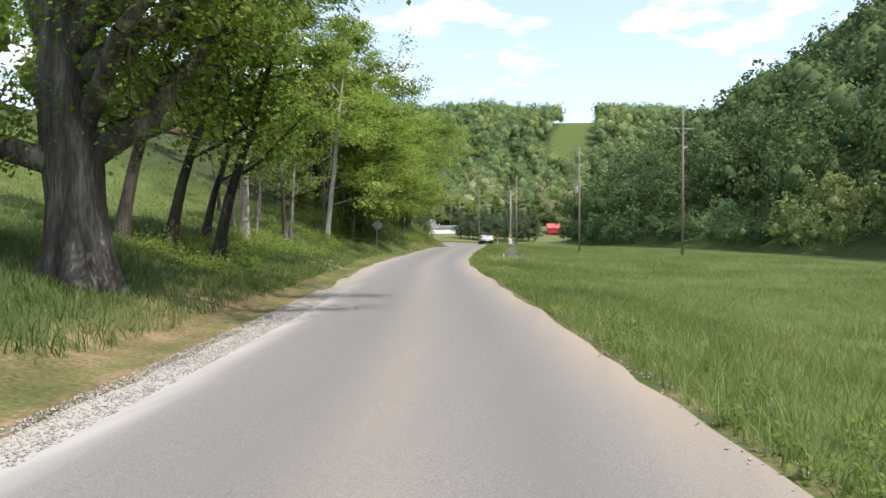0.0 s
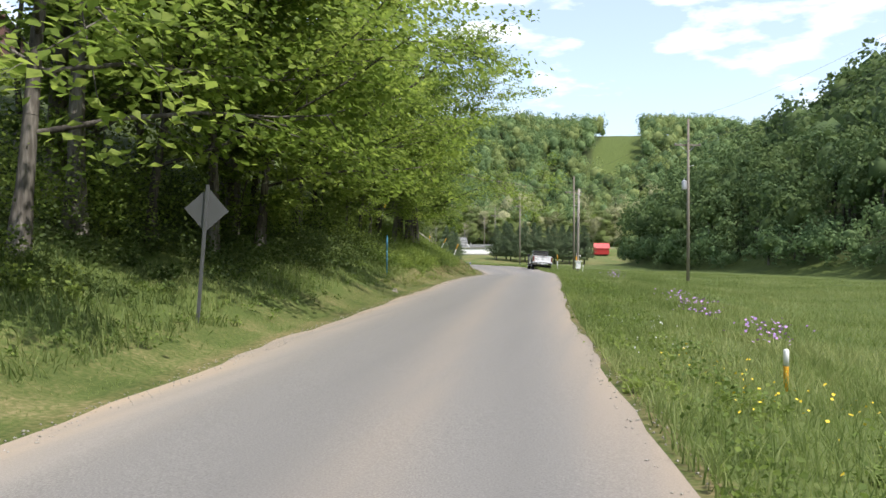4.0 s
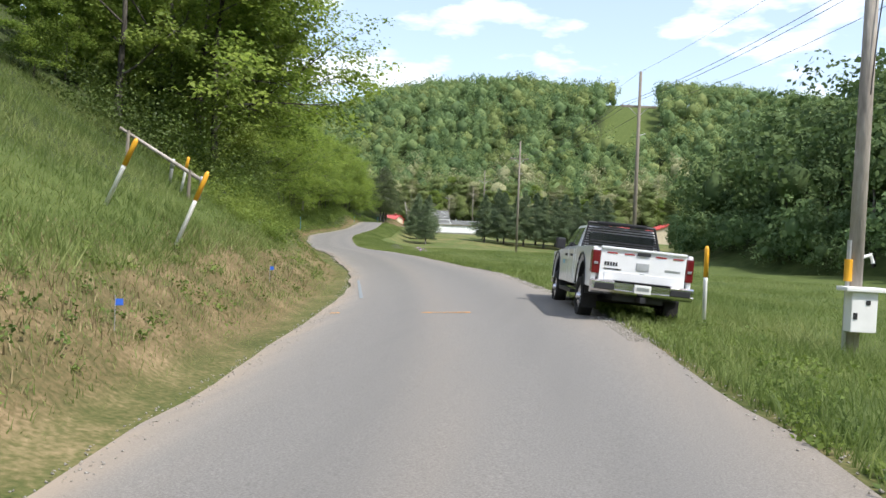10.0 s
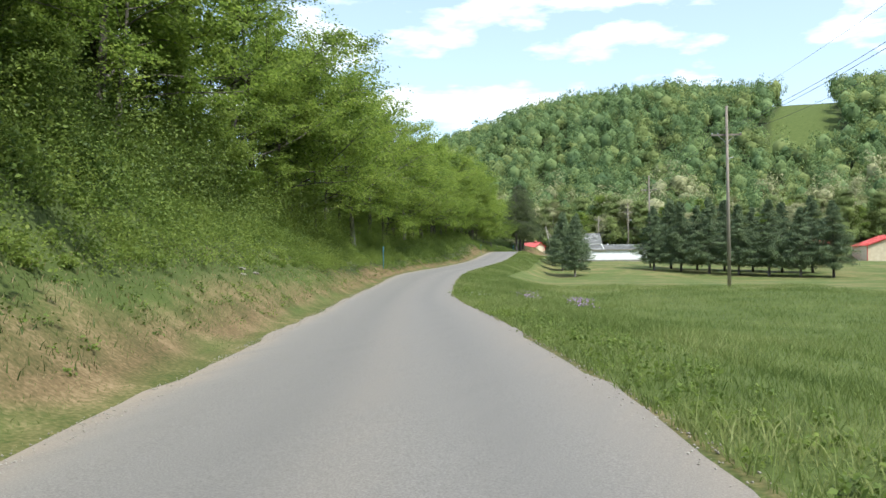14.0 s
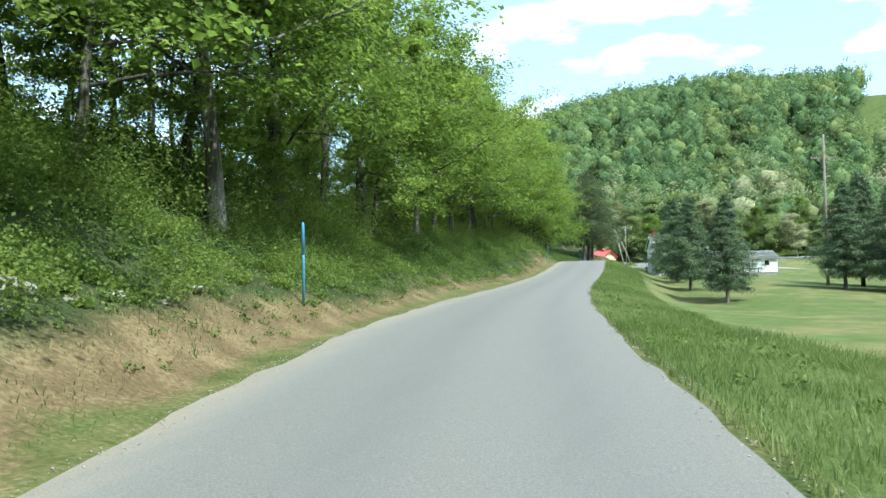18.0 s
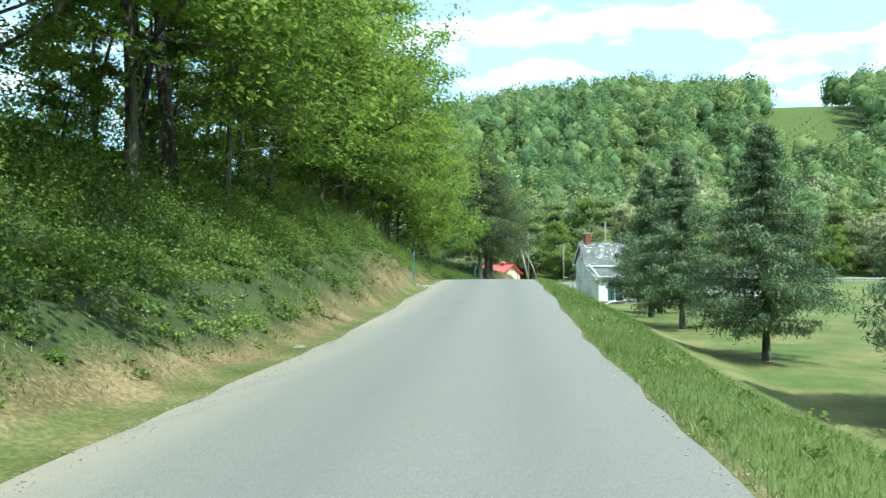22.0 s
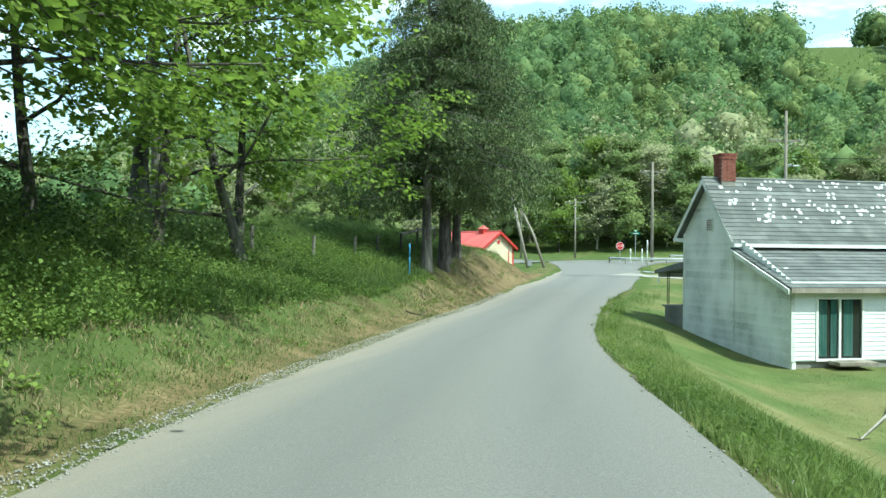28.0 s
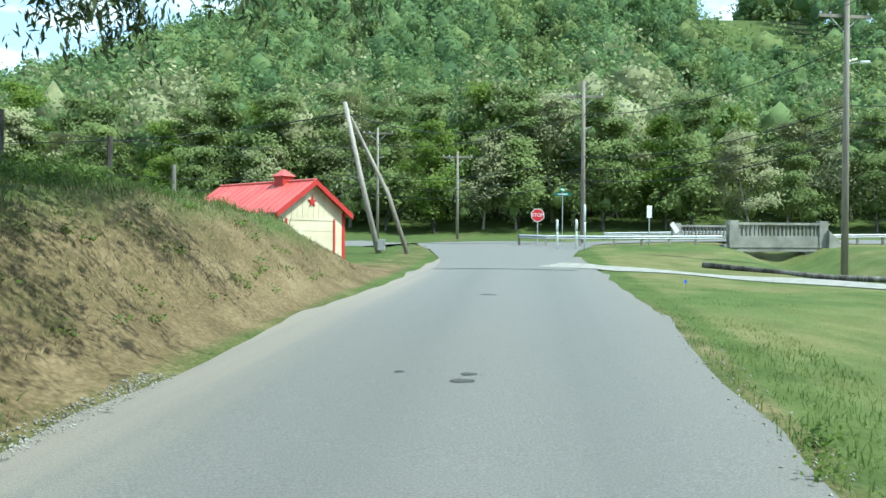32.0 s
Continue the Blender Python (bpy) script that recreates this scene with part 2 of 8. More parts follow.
M["brick"] = material("old_red_brick", [(0.13, 0.045, 0.035), (0.22, 0.075, 0.055), (0.30, 0.12, 0.09)], 3, 40, 0.9, 0.4, per_object=0.3)
M["mortar"] = material("grey_mortar", [(0.18, 0.16, 0.14), (0.26, 0.24, 0.21), (0.33, 0.30, 0.27)], 5, 60, 0.95, 0.4)
M["concrete"] = material("weathered_concrete", [(0.15, 0.145, 0.125), (0.26, 0.25, 0.22), (0.38, 0.365, 0.33)], 0.9, 20, 0.95, 0.5)
M["galvanised"] = material("galvanised_steel", [(0.36, 0.37, 0.38), (0.48, 0.49, 0.50), (0.58, 0.59, 0.60)], 2, 30, 0.45, 0.05, metal=0.6)
M["sign_back"] = plain("dull_aluminium", (0.07, 0.075, 0.075), 0.7)
M["rock"] = material("limestone_rock", [(0.15, 0.135, 0.11), (0.27, 0.25, 0.21), (0.42, 0.40, 0.35)], 3, 25, 0.95, 0.7, per_object=0.3)
M["yellow"] = plain("yellow_marker_plastic", (0.72, 0.36, 0.02), 0.5)
M["blue"] = plain("blue_marker_plastic", (0.09, 0.30, 0.50), 0.5)
M["flag_blue"] = plain("blue_flag_plastic", (0.03, 0.12, 0.55), 0.5)
M["green_sign"] = plain("green_sign_face", (0.01, 0.16, 0.10), 0.4)
M["stop_red"] = plain("red_sign_face", (0.55, 0.025, 0.03), 0.4)
M["orange_mark"] = plain("orange_marking_paint", (0.62, 0.30, 0.06), 0.9)
M["blue_mark"] = plain("pale_blue_marking_paint", (0.19, 0.215, 0.225), 0.9)
M["wire"] = plain("black_cable", (0.03, 0.03, 0.032), 0.6)
M["petal_purple"] = plain("purple_petal", (0.46, 0.26, 0.58), 0.7)
M["petal_yellow"] = plain("yellow_petal", (0.75, 0.55, 0.03), 0.7)
M["petal_white"] = plain("white_petal", (0.75, 0.75, 0.72), 0.7)
M["curtain"] = material("dark_green_curtain", [(0.02, 0.07, 0.06), (0.05, 0.12, 0.10), (0.10, 0.17, 0.15)], 3, 30, 0.9, 0.2, stretch=(6, 6, 0.3))


# ---------------------------------------------------------------- mesh helpers
def link_mesh(name, me, mat, parent=None, label=""):
    ob = new(name, me)
    if mat is not None and not me.materials:
        me.materials.append(mat)
    if parent is not None:
        ob.parent = parent
    if label:
        tagged(ob, label)
    return ob


def part(name, bm, mat, parent=None, label="", smooth=False):
    me = bpy.data.meshes.new(name)
    bm.to_mesh(me)
    bm.free()
    if smooth:
        me.polygons.foreach_set("use_smooth", [True] * len(me.polygons))
    return link_mesh(name, me, mat, parent, label)


def array_mesh(name, verts, faces, smooth=False):
    """A mesh from arrays: verts n x 3, faces m x k (k corners each)."""
    me = bpy.data.meshes.new(name)
    verts, faces = np.asarray(verts, np.float32), np.asarray(faces, np.int32)
    k = faces.shape[1]
    me.vertices.add(len(verts))
    me.vertices.foreach_set("co", verts.ravel())
    me.loops.add(faces.size)
    me.loops.foreach_set("vertex_index", faces.ravel())
    me.polygons.add(len(faces))
    me.polygons.foreach_set("loop_start", np.arange(len(faces), dtype=np.int32) * k)
    if smooth:
        me.polygons.foreach_set("use_smooth", np.ones(len(faces), bool))
    me.update(calc_edges=True)
    return me


def thing(name, label, category, m=None, group="", kind=""):
    ob = new(name)
    ob.empty_display_size = 0.2
    if m is not None:
        ob.matrix_world = m
    return tagged(ob, label, category, group, kind)


def box(bm, x0, x1, y0, y1, z0, z1, bevel=0.0):
    """A box added to bm, with bevelled edges if asked."""
    vs = [bm.verts.new((x, y, z)) for z in (z0, z1) for y in (y0, y1) for x in (x0, x1)]
    fs = [bm.faces.new([vs[i] for i in f]) for f in ((0, 2, 3, 1), (4, 5, 7, 6), (0, 1, 5, 4), (2, 6, 7, 3), (0, 4, 6, 2), (1, 3, 7, 5))]
    if bevel:
        es = {e for f in fs for e in f.edges}
        bmesh.ops.bevel(bm, geom=list(es), offset=bevel, segments=2, profile=0.7, affect="EDGES")
    return bm


def boxed(x0, x1, y0, y1, z0, z1, bevel=0.0):
    return box(bmesh.new(), x0, x1, y0, y1, z0, z1, bevel)


def tube(bm, pts, radii, sides=8, cap=True):
    """A tapered tube through pts."""
    pts = [Vector(p) for p in pts]
    rings = []
    for i, p in enumerate(pts):
        d = (pts[min(i + 1, len(pts) - 1)] - pts[max(i - 1, 0)]).normalized()
        a = d.orthogonal().normalized() if abs(d.z) < 0.9 else Vector((1, 0, 0)) - d * d.x
        a.normalize()
        b = d.cross(a)
        rings.append([bm.verts.new(p + (a * math.cos(6.28319 * k / sides) + b * math.sin(6.28319 * k / sides)) * radii[i]) for k in range(sides)])
    for r0, r1 in zip(rings, rings[1:]):
        for k in range(sides):
            bm.faces.new((r0[k], r0[(k + 1) % sides], r1[(k + 1) % sides], r1[k]))
    if cap:
        bm.faces.new(rings[0][::-1])
        bm.faces.new(rings[-1])
    return bm


def tubed(pts, radii, sides=8):
    return tube(bmesh.new(), pts, radii if isinstance(radii, (list, tuple)) else [radii] * len(pts), sides)


def prism(bm, outline, axis, a0, a1):
    """An outline of 2D points pushed along an axis ('x', 'y' or 'z') from a0 to a1."""
    def at(p, a):
        return {"x": (a, p[0], p[1]), "y": (p[0], a, p[1]), "z": (p[0], p[1], a)}[axis]
    lo, hi = [bm.verts.new(at(p, a0)) for p in outline], [bm.verts.new(at(p, a1)) for p in outline]
    n = len(outline)
    for i in range(n):
        bm.faces.new((lo[i], lo[(i + 1) % n], hi[(i + 1) % n], hi[i]))
    bm.faces.new(lo[::-1])
    bm.faces.new(hi)
    bmesh.ops.recalc_face_normals(bm, faces=bm.faces)
    return bm


# ---------------------------------------------------------------- the plan
STEP = 14.964
ROAD = [(-0.49, -0.08, -1.65), (-3.00, 14.68, -1.76), (-5.75, 29.38, -1.82), (-8.48, 44.10, -1.81), (-10.53, 58.92, -1.74), (-12.11, 73.80, -1.63), (-13.54, 88.69, -1.57), (-15.01, 103.58, -1.73), (-17.21, 118.38, -1.90), (-20.44, 132.99, -1.91), (-24.88, 147.27, -1.84), (-30.20, 161.25, -1.82), (-36.35, 174.90, -1.91), (-42.49, 188.54, -2.07), (-48.06, 202.43, -1.87), (-53.05, 216.53, -1.50), (-57.46, 230.83, -1.22), (-61.33, 245.28, -1.02), (-64.73, 259.86, -0.65), (-67.97, 274.47, -0.16), (-71.08, 289.10, 0.79), (-74.16, 303.74, 1.56), (-77.09, 318.42, 1.38), (-79.00, 333.25, 0.98), (-79.92, 348.19, 0.83)]
BACK, AHEAD = 150.0, 34.0
HALF = 2.6                              # half the road's usual width
# how far each margin of the road lies beyond that, along the road
LEFT_S, LEFT_OUT = [-150, 27, 51, 76, 95, 108, 125, 136, 148, 154, 160, 170, 186, 200, 215, 230, 250, 270, 293, 311, 329, 347, 365, 372, 385, 700], [0.6, 0.8, 0.85, 0.5, 0.42, 0.15, 0.12, -0.1, -0.15, 0.4, 0.5, 0.4, 0.4, 0.6, 0.5, 1.1, 1.05, 0.6, 0.3, 0.35, 0.55, 0.8, 0.9, 1.2, 0.9, 0.75]
RIGHT_S, RIGHT_OUT = [-150, 6, 27, 51, 76, 95, 108, 118, 126, 135, 148, 155, 165, 188, 200, 218, 245, 270, 293, 329, 347, 364, 372, 383, 396, 700], [0.3, 0.3, 0.0, -0.45, -0.15, 0.12, 0.3, 0.35, 0.6, 1.0, 1.0, 0.45, 0.3, 0.35, -0.25, -0.22, -0.25, -0.1, 0.1, 0.0, -0.6, -0.35, 0.4, 0.9, 1.3, 0.2]


def left_half(s):
    return HALF + np.interp(s, LEFT_S, LEFT_OUT)


def right_half(s):
    return HALF + np.interp(s, RIGHT_S, RIGHT_OUT)


def outward(s, d):
    """Shifts an offset counted from the usual margin to the road's true margin."""
    return d + np.where(d > 0, right_half(s) - HALF, HALF - left_half(s))


def spline(tab, u):
    """Smooth values of a table of rows at places u, counted in rows."""
    tab = np.asarray(tab, float)
    u = np.clip(np.asarray(u, float), 0, len(tab) - 1.000001)
    i = np.floor(u).astype(int)
    f = (u - i)[..., None]
    g = lambda k: tab[np.clip(i + k, 0, len(tab) - 1)]
    a, b, c, d = g(-1), g(0), g(1), g(2)
    return 0.5 * (2 * b + (c - a) * f + (2 * a - 5 * b + 4 * c - d) * f ** 2 + (3 * b - a - 3 * c + d) * f ** 3)


END = (len(ROAD) - 1) * STEP
_r = np.array(ROAD)
D0 = (_r[1] - _r[0]) / STEP
D1 = np.array((-0.02, 1.0, 0.018))


def centre(s):
    """The road's centre line at s metres from its start, also behind and beyond it."""
    s = np.asarray(s, float)
    inside = spline(ROAD, s / STEP)
    lo, hi = np.minimum(s, 0)[..., None], np.maximum(s - END, 0)[..., None]
    return inside + lo * D0 * np.array((1, 1, 0.2)) + hi * D1


def normal(s):
    """The level way to the right of the road."""
    s = np.asarray(s, float)
    d = centre(s + 3) - centre(s - 3)
    d = d / np.hypot(d[..., 0], d[..., 1])[..., None]
    return np.stack([d[..., 1], -d[..., 0]], -1)


N0 = np.array((0.965, 0.262))            # the mean way across the valley


def spot(s, d):
    """World x, y of the place d metres to the right of the centre at s."""
    s, d = np.asarray(s, float), np.asarray(d, float)
    near = np.clip(d, -70, 70)
    return centre(s)[..., :2] + normal(s) * near[..., None] + N0 * (d - near)[..., None]


_S = np.arange(-BACK, END + 500, 2.0)
_C = centre(_S)[:, :2]


def sd(x, y):
    """s, d of a world place."""
    x, y = np.atleast_1d(np.asarray(x, float)), np.atleast_1d(np.asarray(y, float))
    s = np.empty(len(x))
    for k in range(0, len(x), 4000):
        q = (x[k:k + 4000, None] - _C[None, :, 0]) ** 2 + (y[k:k + 4000, None] - _C[None, :, 1]) ** 2
        s[k:k + 4000] = _S[q.argmin(1)]
    d = None
    for _ in range(3):
        c, n = centre(s)[:, :2], normal(s)
        v = np.stack([x, y], -1) - c
        s = s + (v[:, 0] * -n[:, 1] + v[:, 1] * n[:, 0]) * 0.9
        d = v[:, 0] * n[:, 0] + v[:, 1] * n[:, 1]
    return s, d


def lerp(s, xs, ys):
    return np.interp(s, xs, ys)


def smooth(a, b, x):
    t = np.clip((x - a) / (b - a), 0, 1)
    return t * t * (3 - 2 * t)


def value_noise(x, y, seed=0):
    """Smooth noise from -1 to 1 on a unit grid."""
    xi, yi = np.floor(x).astype(np.int64), np.floor(y).astype(np.int64)
    xf, yf = x - xi, y - yi
    u, v = xf * xf * (3 - 2 * xf), yf * yf * (3 - 2 * yf)
    def h(a, b):
        n = (a * 374761393 + b * 668265263 + seed * 1442695041) & 0x7FFFFFFF
        n = ((n ^ (n >> 13)) * 1274126177) & 0x7FFFFFFF
        return ((n ^ (n >> 16)) & 0xFFFF) / 32767.5 - 1
    return (h(xi, yi) * (1 - u) + h(xi + 1, yi) * u) * (1 - v) + (h(xi, yi + 1) * (1 - u) + h(xi + 1, yi + 1) * u) * v


# the bank on the left, by distance along the road: foot, height of the cut, slope above it, where the slope eases, and the slope there
BANK_S = [-150, 0, 25, 42, 58, 80, 100, 125, 145, 170, 195, 225, 255, 285, 302, 320, 340, 352, 362, 373, 382, 391, 700]
BANK_CUT = [0.7, 0.7, 0.6, 0.6, 0.9, 1.1, 1.2, 1.2, 1.1, 1.4, 1.6, 1.2, 1.2, 1.5, 1.9, 1.1, 1.05, 1.1, 1.55, 2.3, 2.0, 0.0, 0.0]
BANK_RUN = [3.0, 3.0, 3.0, 3.0, 2.6, 2.4, 2.2, 2.2, 2.2, 2.2, 2.2, 2.4, 2.6, 2.4, 1.8, 2.6, 2.6, 2.6, 2.6, 2.8, 3.0, 3.0, 3.0]
BANK_UP = [0.26, 0.26, 0.26, 0.28, 0.42, 0.48, 0.52, 0.52, 0.62, 0.95, 1.0, 0.75, 0.72, 0.68, 0.55, 0.36, 0.3, 0.34, 0.3, 0.22, 0.12, 0.0, 0.0]
EASE_S, EASE, CREST = [-150, 140, 165, 200, 225, 305, 330, 700], [22, 22, 9, 9, 5.5, 5.0, 7.5, 7.5], [0.14, 0.16, 0.25, 0.2, 0.05, 0.05, 0.02, 0.0]
# the ground on the right: its drop below the road, and how far out it lies level
DROP_S = [-150, 0, 60, 100, 140, 180, 215, 250, 269, 285, 300, 314, 335, 360, 380, 400, 700]
DROP = [0.9, 0.9, 1.0, 0.95, 0.9, 1.2, 0.95, 1.62, 2.2, 2.65, 2.57, 2.62, 2.0, 1.0, 0.3, 0.1, 0.0]
DROP_RUN = [10, 10, 12, 16, 16, 14, 10, 9, 8.5, 8, 7.5, 7, 6, 6, 6, 6, 6]
WOOD_EDGE_S = [-150, 0, 100, 140, 230, 300, 340, 400, 440, 700]
WOOD_EDGE = [44, 44, 46, 46, 53, 74, 94, 116, 200, 260]       # where the right hill's wood begins


def hill_ahead(x, y):
    """The wooded ridge across the valley's end."""
    foot = 448 + 0.10 * (x + 80) + 0.0006 * (x + 80) ** 2
    crest_y = foot + 235
    top = 87 - 0.28 * np.clip(-x - 160, 0, 260) + 2.5 * value_noise(x / 45, y * 0, 4) - 0.10 * np.clip(x - 20, 0, 120)
    t = np.clip((y - foot) / (crest_y - foot), 0, 2.5)
    rise = np.where(t < 1, 0.35 * t + 0.65 * t * t * (3 - 2 * t), 1 + 0.04 * (t - 1))
    return top * rise


def height(s, d):
    """Height of the ground at s, d."""
    s, d = np.asarray(s, float), np.asarray(d, float)
    p = spot(s, d)
    x, y = p[..., 0], p[..., 1]
    z = centre(s)[..., 2].copy()
    crown = -0.05 * np.clip(np.abs(d) / (HALF + 0.6), 0, 1) ** 2
    z += crown
    z += 0.03 * np.clip(d, -3.2, 3.2) * (1 - smooth(4.0, 8.0, np.abs(d))) * smooth(98, 112, s) * (1 - smooth(146, 160, s))      # the bend is banked
    e = np.maximum(-d - left_half(s) - 0.45, 0)                     # beyond the left shoulder
    cut, run, up = lerp(s, BANK_S, BANK_CUT), lerp(s, BANK_S, BANK_RUN), lerp(s, BANK_S, BANK_UP)
    ease = lerp(s, EASE_S, EASE)
    wob = value_noise(s / 3.1, d / 4.0, 2) * 0.5 + value_noise(s / 1.1, d / 1.3, 5) * 0.25
    q = np.clip((e + 0.35 * wob * (e > 0)) / run, 0, 1)
    bank = cut * (0.35 * q + 0.65 * q * q * (3 - 2 * q)) + up * np.clip(e - run, 0, ease) + lerp(s, EASE_S, CREST) * np.clip(e - run - ease, 0, 400)
    bank += np.clip(e / 3, 0, 1) * 0.25 * wob + np.clip(e / 0.8, 0, 1) * 0.09 * value_noise(s / 0.9, d / 0.45, 15)
    z += bank
    f = np.maximum(d - right_half(s), 0)
    drop, drun = lerp(s, DROP_S, DROP), lerp(s, DROP_S, DROP_RUN)
    z -= drop * smooth(0.0, 1.0, f / drun) + 0.06 * smooth(0, 0.5, f)
    z += 0.12 * value_noise(x / 5, y / 5, 7) * smooth(1.0, 5.0, np.abs(d) - HALF)
    edge = lerp(s, WOOD_EDGE_S, WOOD_EDGE)
    u = np.maximum(d - edge, 0)
    z += lerp(s, [-150, 60, 140, 230, 330], [1.55, 1.58, 1.6, 1.4, 1.1]) * np.where(u < 110, 0.44 * u, 48.4 + 0.15 * (np.minimum(u, 260) - 110)) * (1 - smooth(370, 450, s))
    z += (0.55 + 0.3 * smooth(-78, -70, x)) * smooth(385, 399, y)              # the crossing road lies higher
    z -= 1.7 * np.exp(-((x + 64.0) / 2.4) ** 2) * smooth(402.6, 401.0, y) * smooth(378, 394, y)      # the creek at the bridge
    z -= lerp(s, [255, 295, 345, 385], [0, 0.9, 0.9, 0]) * smooth(15, 40, d) + 3.2 * np.exp(-((x - 2) / 40) ** 2 - ((y - 380) / 20) ** 2)      # the hollow before the barn
    ha = hill_ahead(x, y)
    z = z + ha
    return z


def ground_z(x, y):
    s, d = sd(x, y)
    return height(s, d)


# ---------------------------------------------------------------- ground
def ground_material():
    """Meadow, mown lawn, dry cut bank, and fallen leaves that also paint bank shade, mixed by painted weights that
    follow the plan.
    """
    m = bpy.data.materials.new("valley_ground")
    m.use_nodes = True
    n, l = m.node_tree.nodes, m.node_tree.links
    b = n["Principled BSDF"]
    b.inputs["Roughness"].default_value, b.inputs["Specular IOR Level"].default_value = 0.95, 0.1
    tc = n.new("ShaderNodeTexCoord")
    def noise_of(scale, detail=4):
        k = n.new("ShaderNodeTexNoise")
        k.inputs["Scale"].default_value, k.inputs["Detail"].default_value = scale, detail
        l.new(tc.outputs["Object"], k.inputs["Vector"])
        return k.outputs["Fac"]
    def ramp_of(fac, cols, lo=0.3, hi=0.7):
        r = n.new("ShaderNodeValToRGB")
        while len(r.color_ramp.elements) < len(cols):
            r.color_ramp.elements.new(0.5)
        for i, c in enumerate(cols):
            r.color_ramp.elements[i].position, r.color_ramp.elements[i].color = lo + (hi - lo) * i / (len(cols) - 1), (*c, 1)
        l.new(fac, r.inputs["Fac"])
        return r.outputs["Color"]
    def mixed(f, a, c):
        k = n.new("ShaderNodeMix")
        k.data_type = "RGBA"
        l.new(f, k.inputs[0])
        l.new(a, k.inputs[6])
        l.new(c, k.inputs[7])
        return k.outputs[2]
    big, mid, fine = noise_of(0.07), noise_of(0.9), noise_of(14)
    av = n.new("ShaderNodeMath")
    av.operation = "MULTIPLY_ADD"
    av.inputs[1].default_value = 0.5
    hv = n.new("ShaderNodeMath")
    hv.operation = "MULTIPLY"
    hv.inputs[1].default_value = 0.5
    l.new(mid, hv.inputs[0])
    l.new(fine, av.inputs[0])
    l.new(hv.outputs[0], av.inputs[2])
    both = av.outputs[0]
    green = ramp_of(both, [(0.045, 0.064, 0.018), (0.08, 0.108, 0.03), (0.125, 0.152, 0.05)])
    lawn = ramp_of(both, [(0.058, 0.084, 0.025), (0.094, 0.125, 0.038), (0.145, 0.168, 0.06)])
    dry = ramp_of(both, [(0.075, 0.054, 0.028), (0.15, 0.11, 0.057), (0.27, 0.205, 0.115)])
    litter_shade = ramp_of(both, [(0.028, 0.034, 0.016), (0.045, 0.06, 0.022), (0.075, 0.095, 0.034)])
    sep = n.new("ShaderNodeSeparateColor")
    at = n.new("ShaderNodeVertexColor")
    at.layer_name = "cover"
    l.new(at.outputs["Color"], sep.inputs["Color"])
    def edged(sock):
        k = n.new("ShaderNodeMath")
        k.operation = "ADD"
        k2 = n.new("ShaderNodeMapRange")
        k2.inputs["From Min"].default_value, k2.inputs["From Max"].default_value = 0.75, 1.2
        l.new(sock, k.inputs[0])
        l.new(both, k.inputs[1])
        l.new(k.outputs[0], k2.inputs["Value"])
        return k2.outputs["Result"]
    worn = ramp_of(both, [(0.10, 0.10, 0.035), (0.155, 0.15, 0.06), (0.22, 0.205, 0.095)])
    patch = noise_of(0.22, 6)
    pr = n.new("ShaderNodeMapRange")
    pr.inputs["From Min"].default_value, pr.inputs["From Max"].default_value = 0.44, 0.62
    l.new(patch, pr.inputs["Value"])
    lawn = mixed(pr.outputs["Result"], lawn, worn)
    c = mixed(edged(sep.outputs[1]), green, lawn)
    c = mixed(edged(sep.outputs[2]), c, litter_shade)
    c = mixed(edged(sep.outputs[0]), c, dry)
    l.new(c, b.inputs["Base Color"])
    bp = n.new("ShaderNodeBump")
    bp.inputs["Strength"].default_value, bp.inputs["Distance"].default_value = 0.7, 0.06
    l.new(both, bp.inputs["Height"])
    l.new(bp.outputs["Normal"], b.inputs["Normal"])
    return m


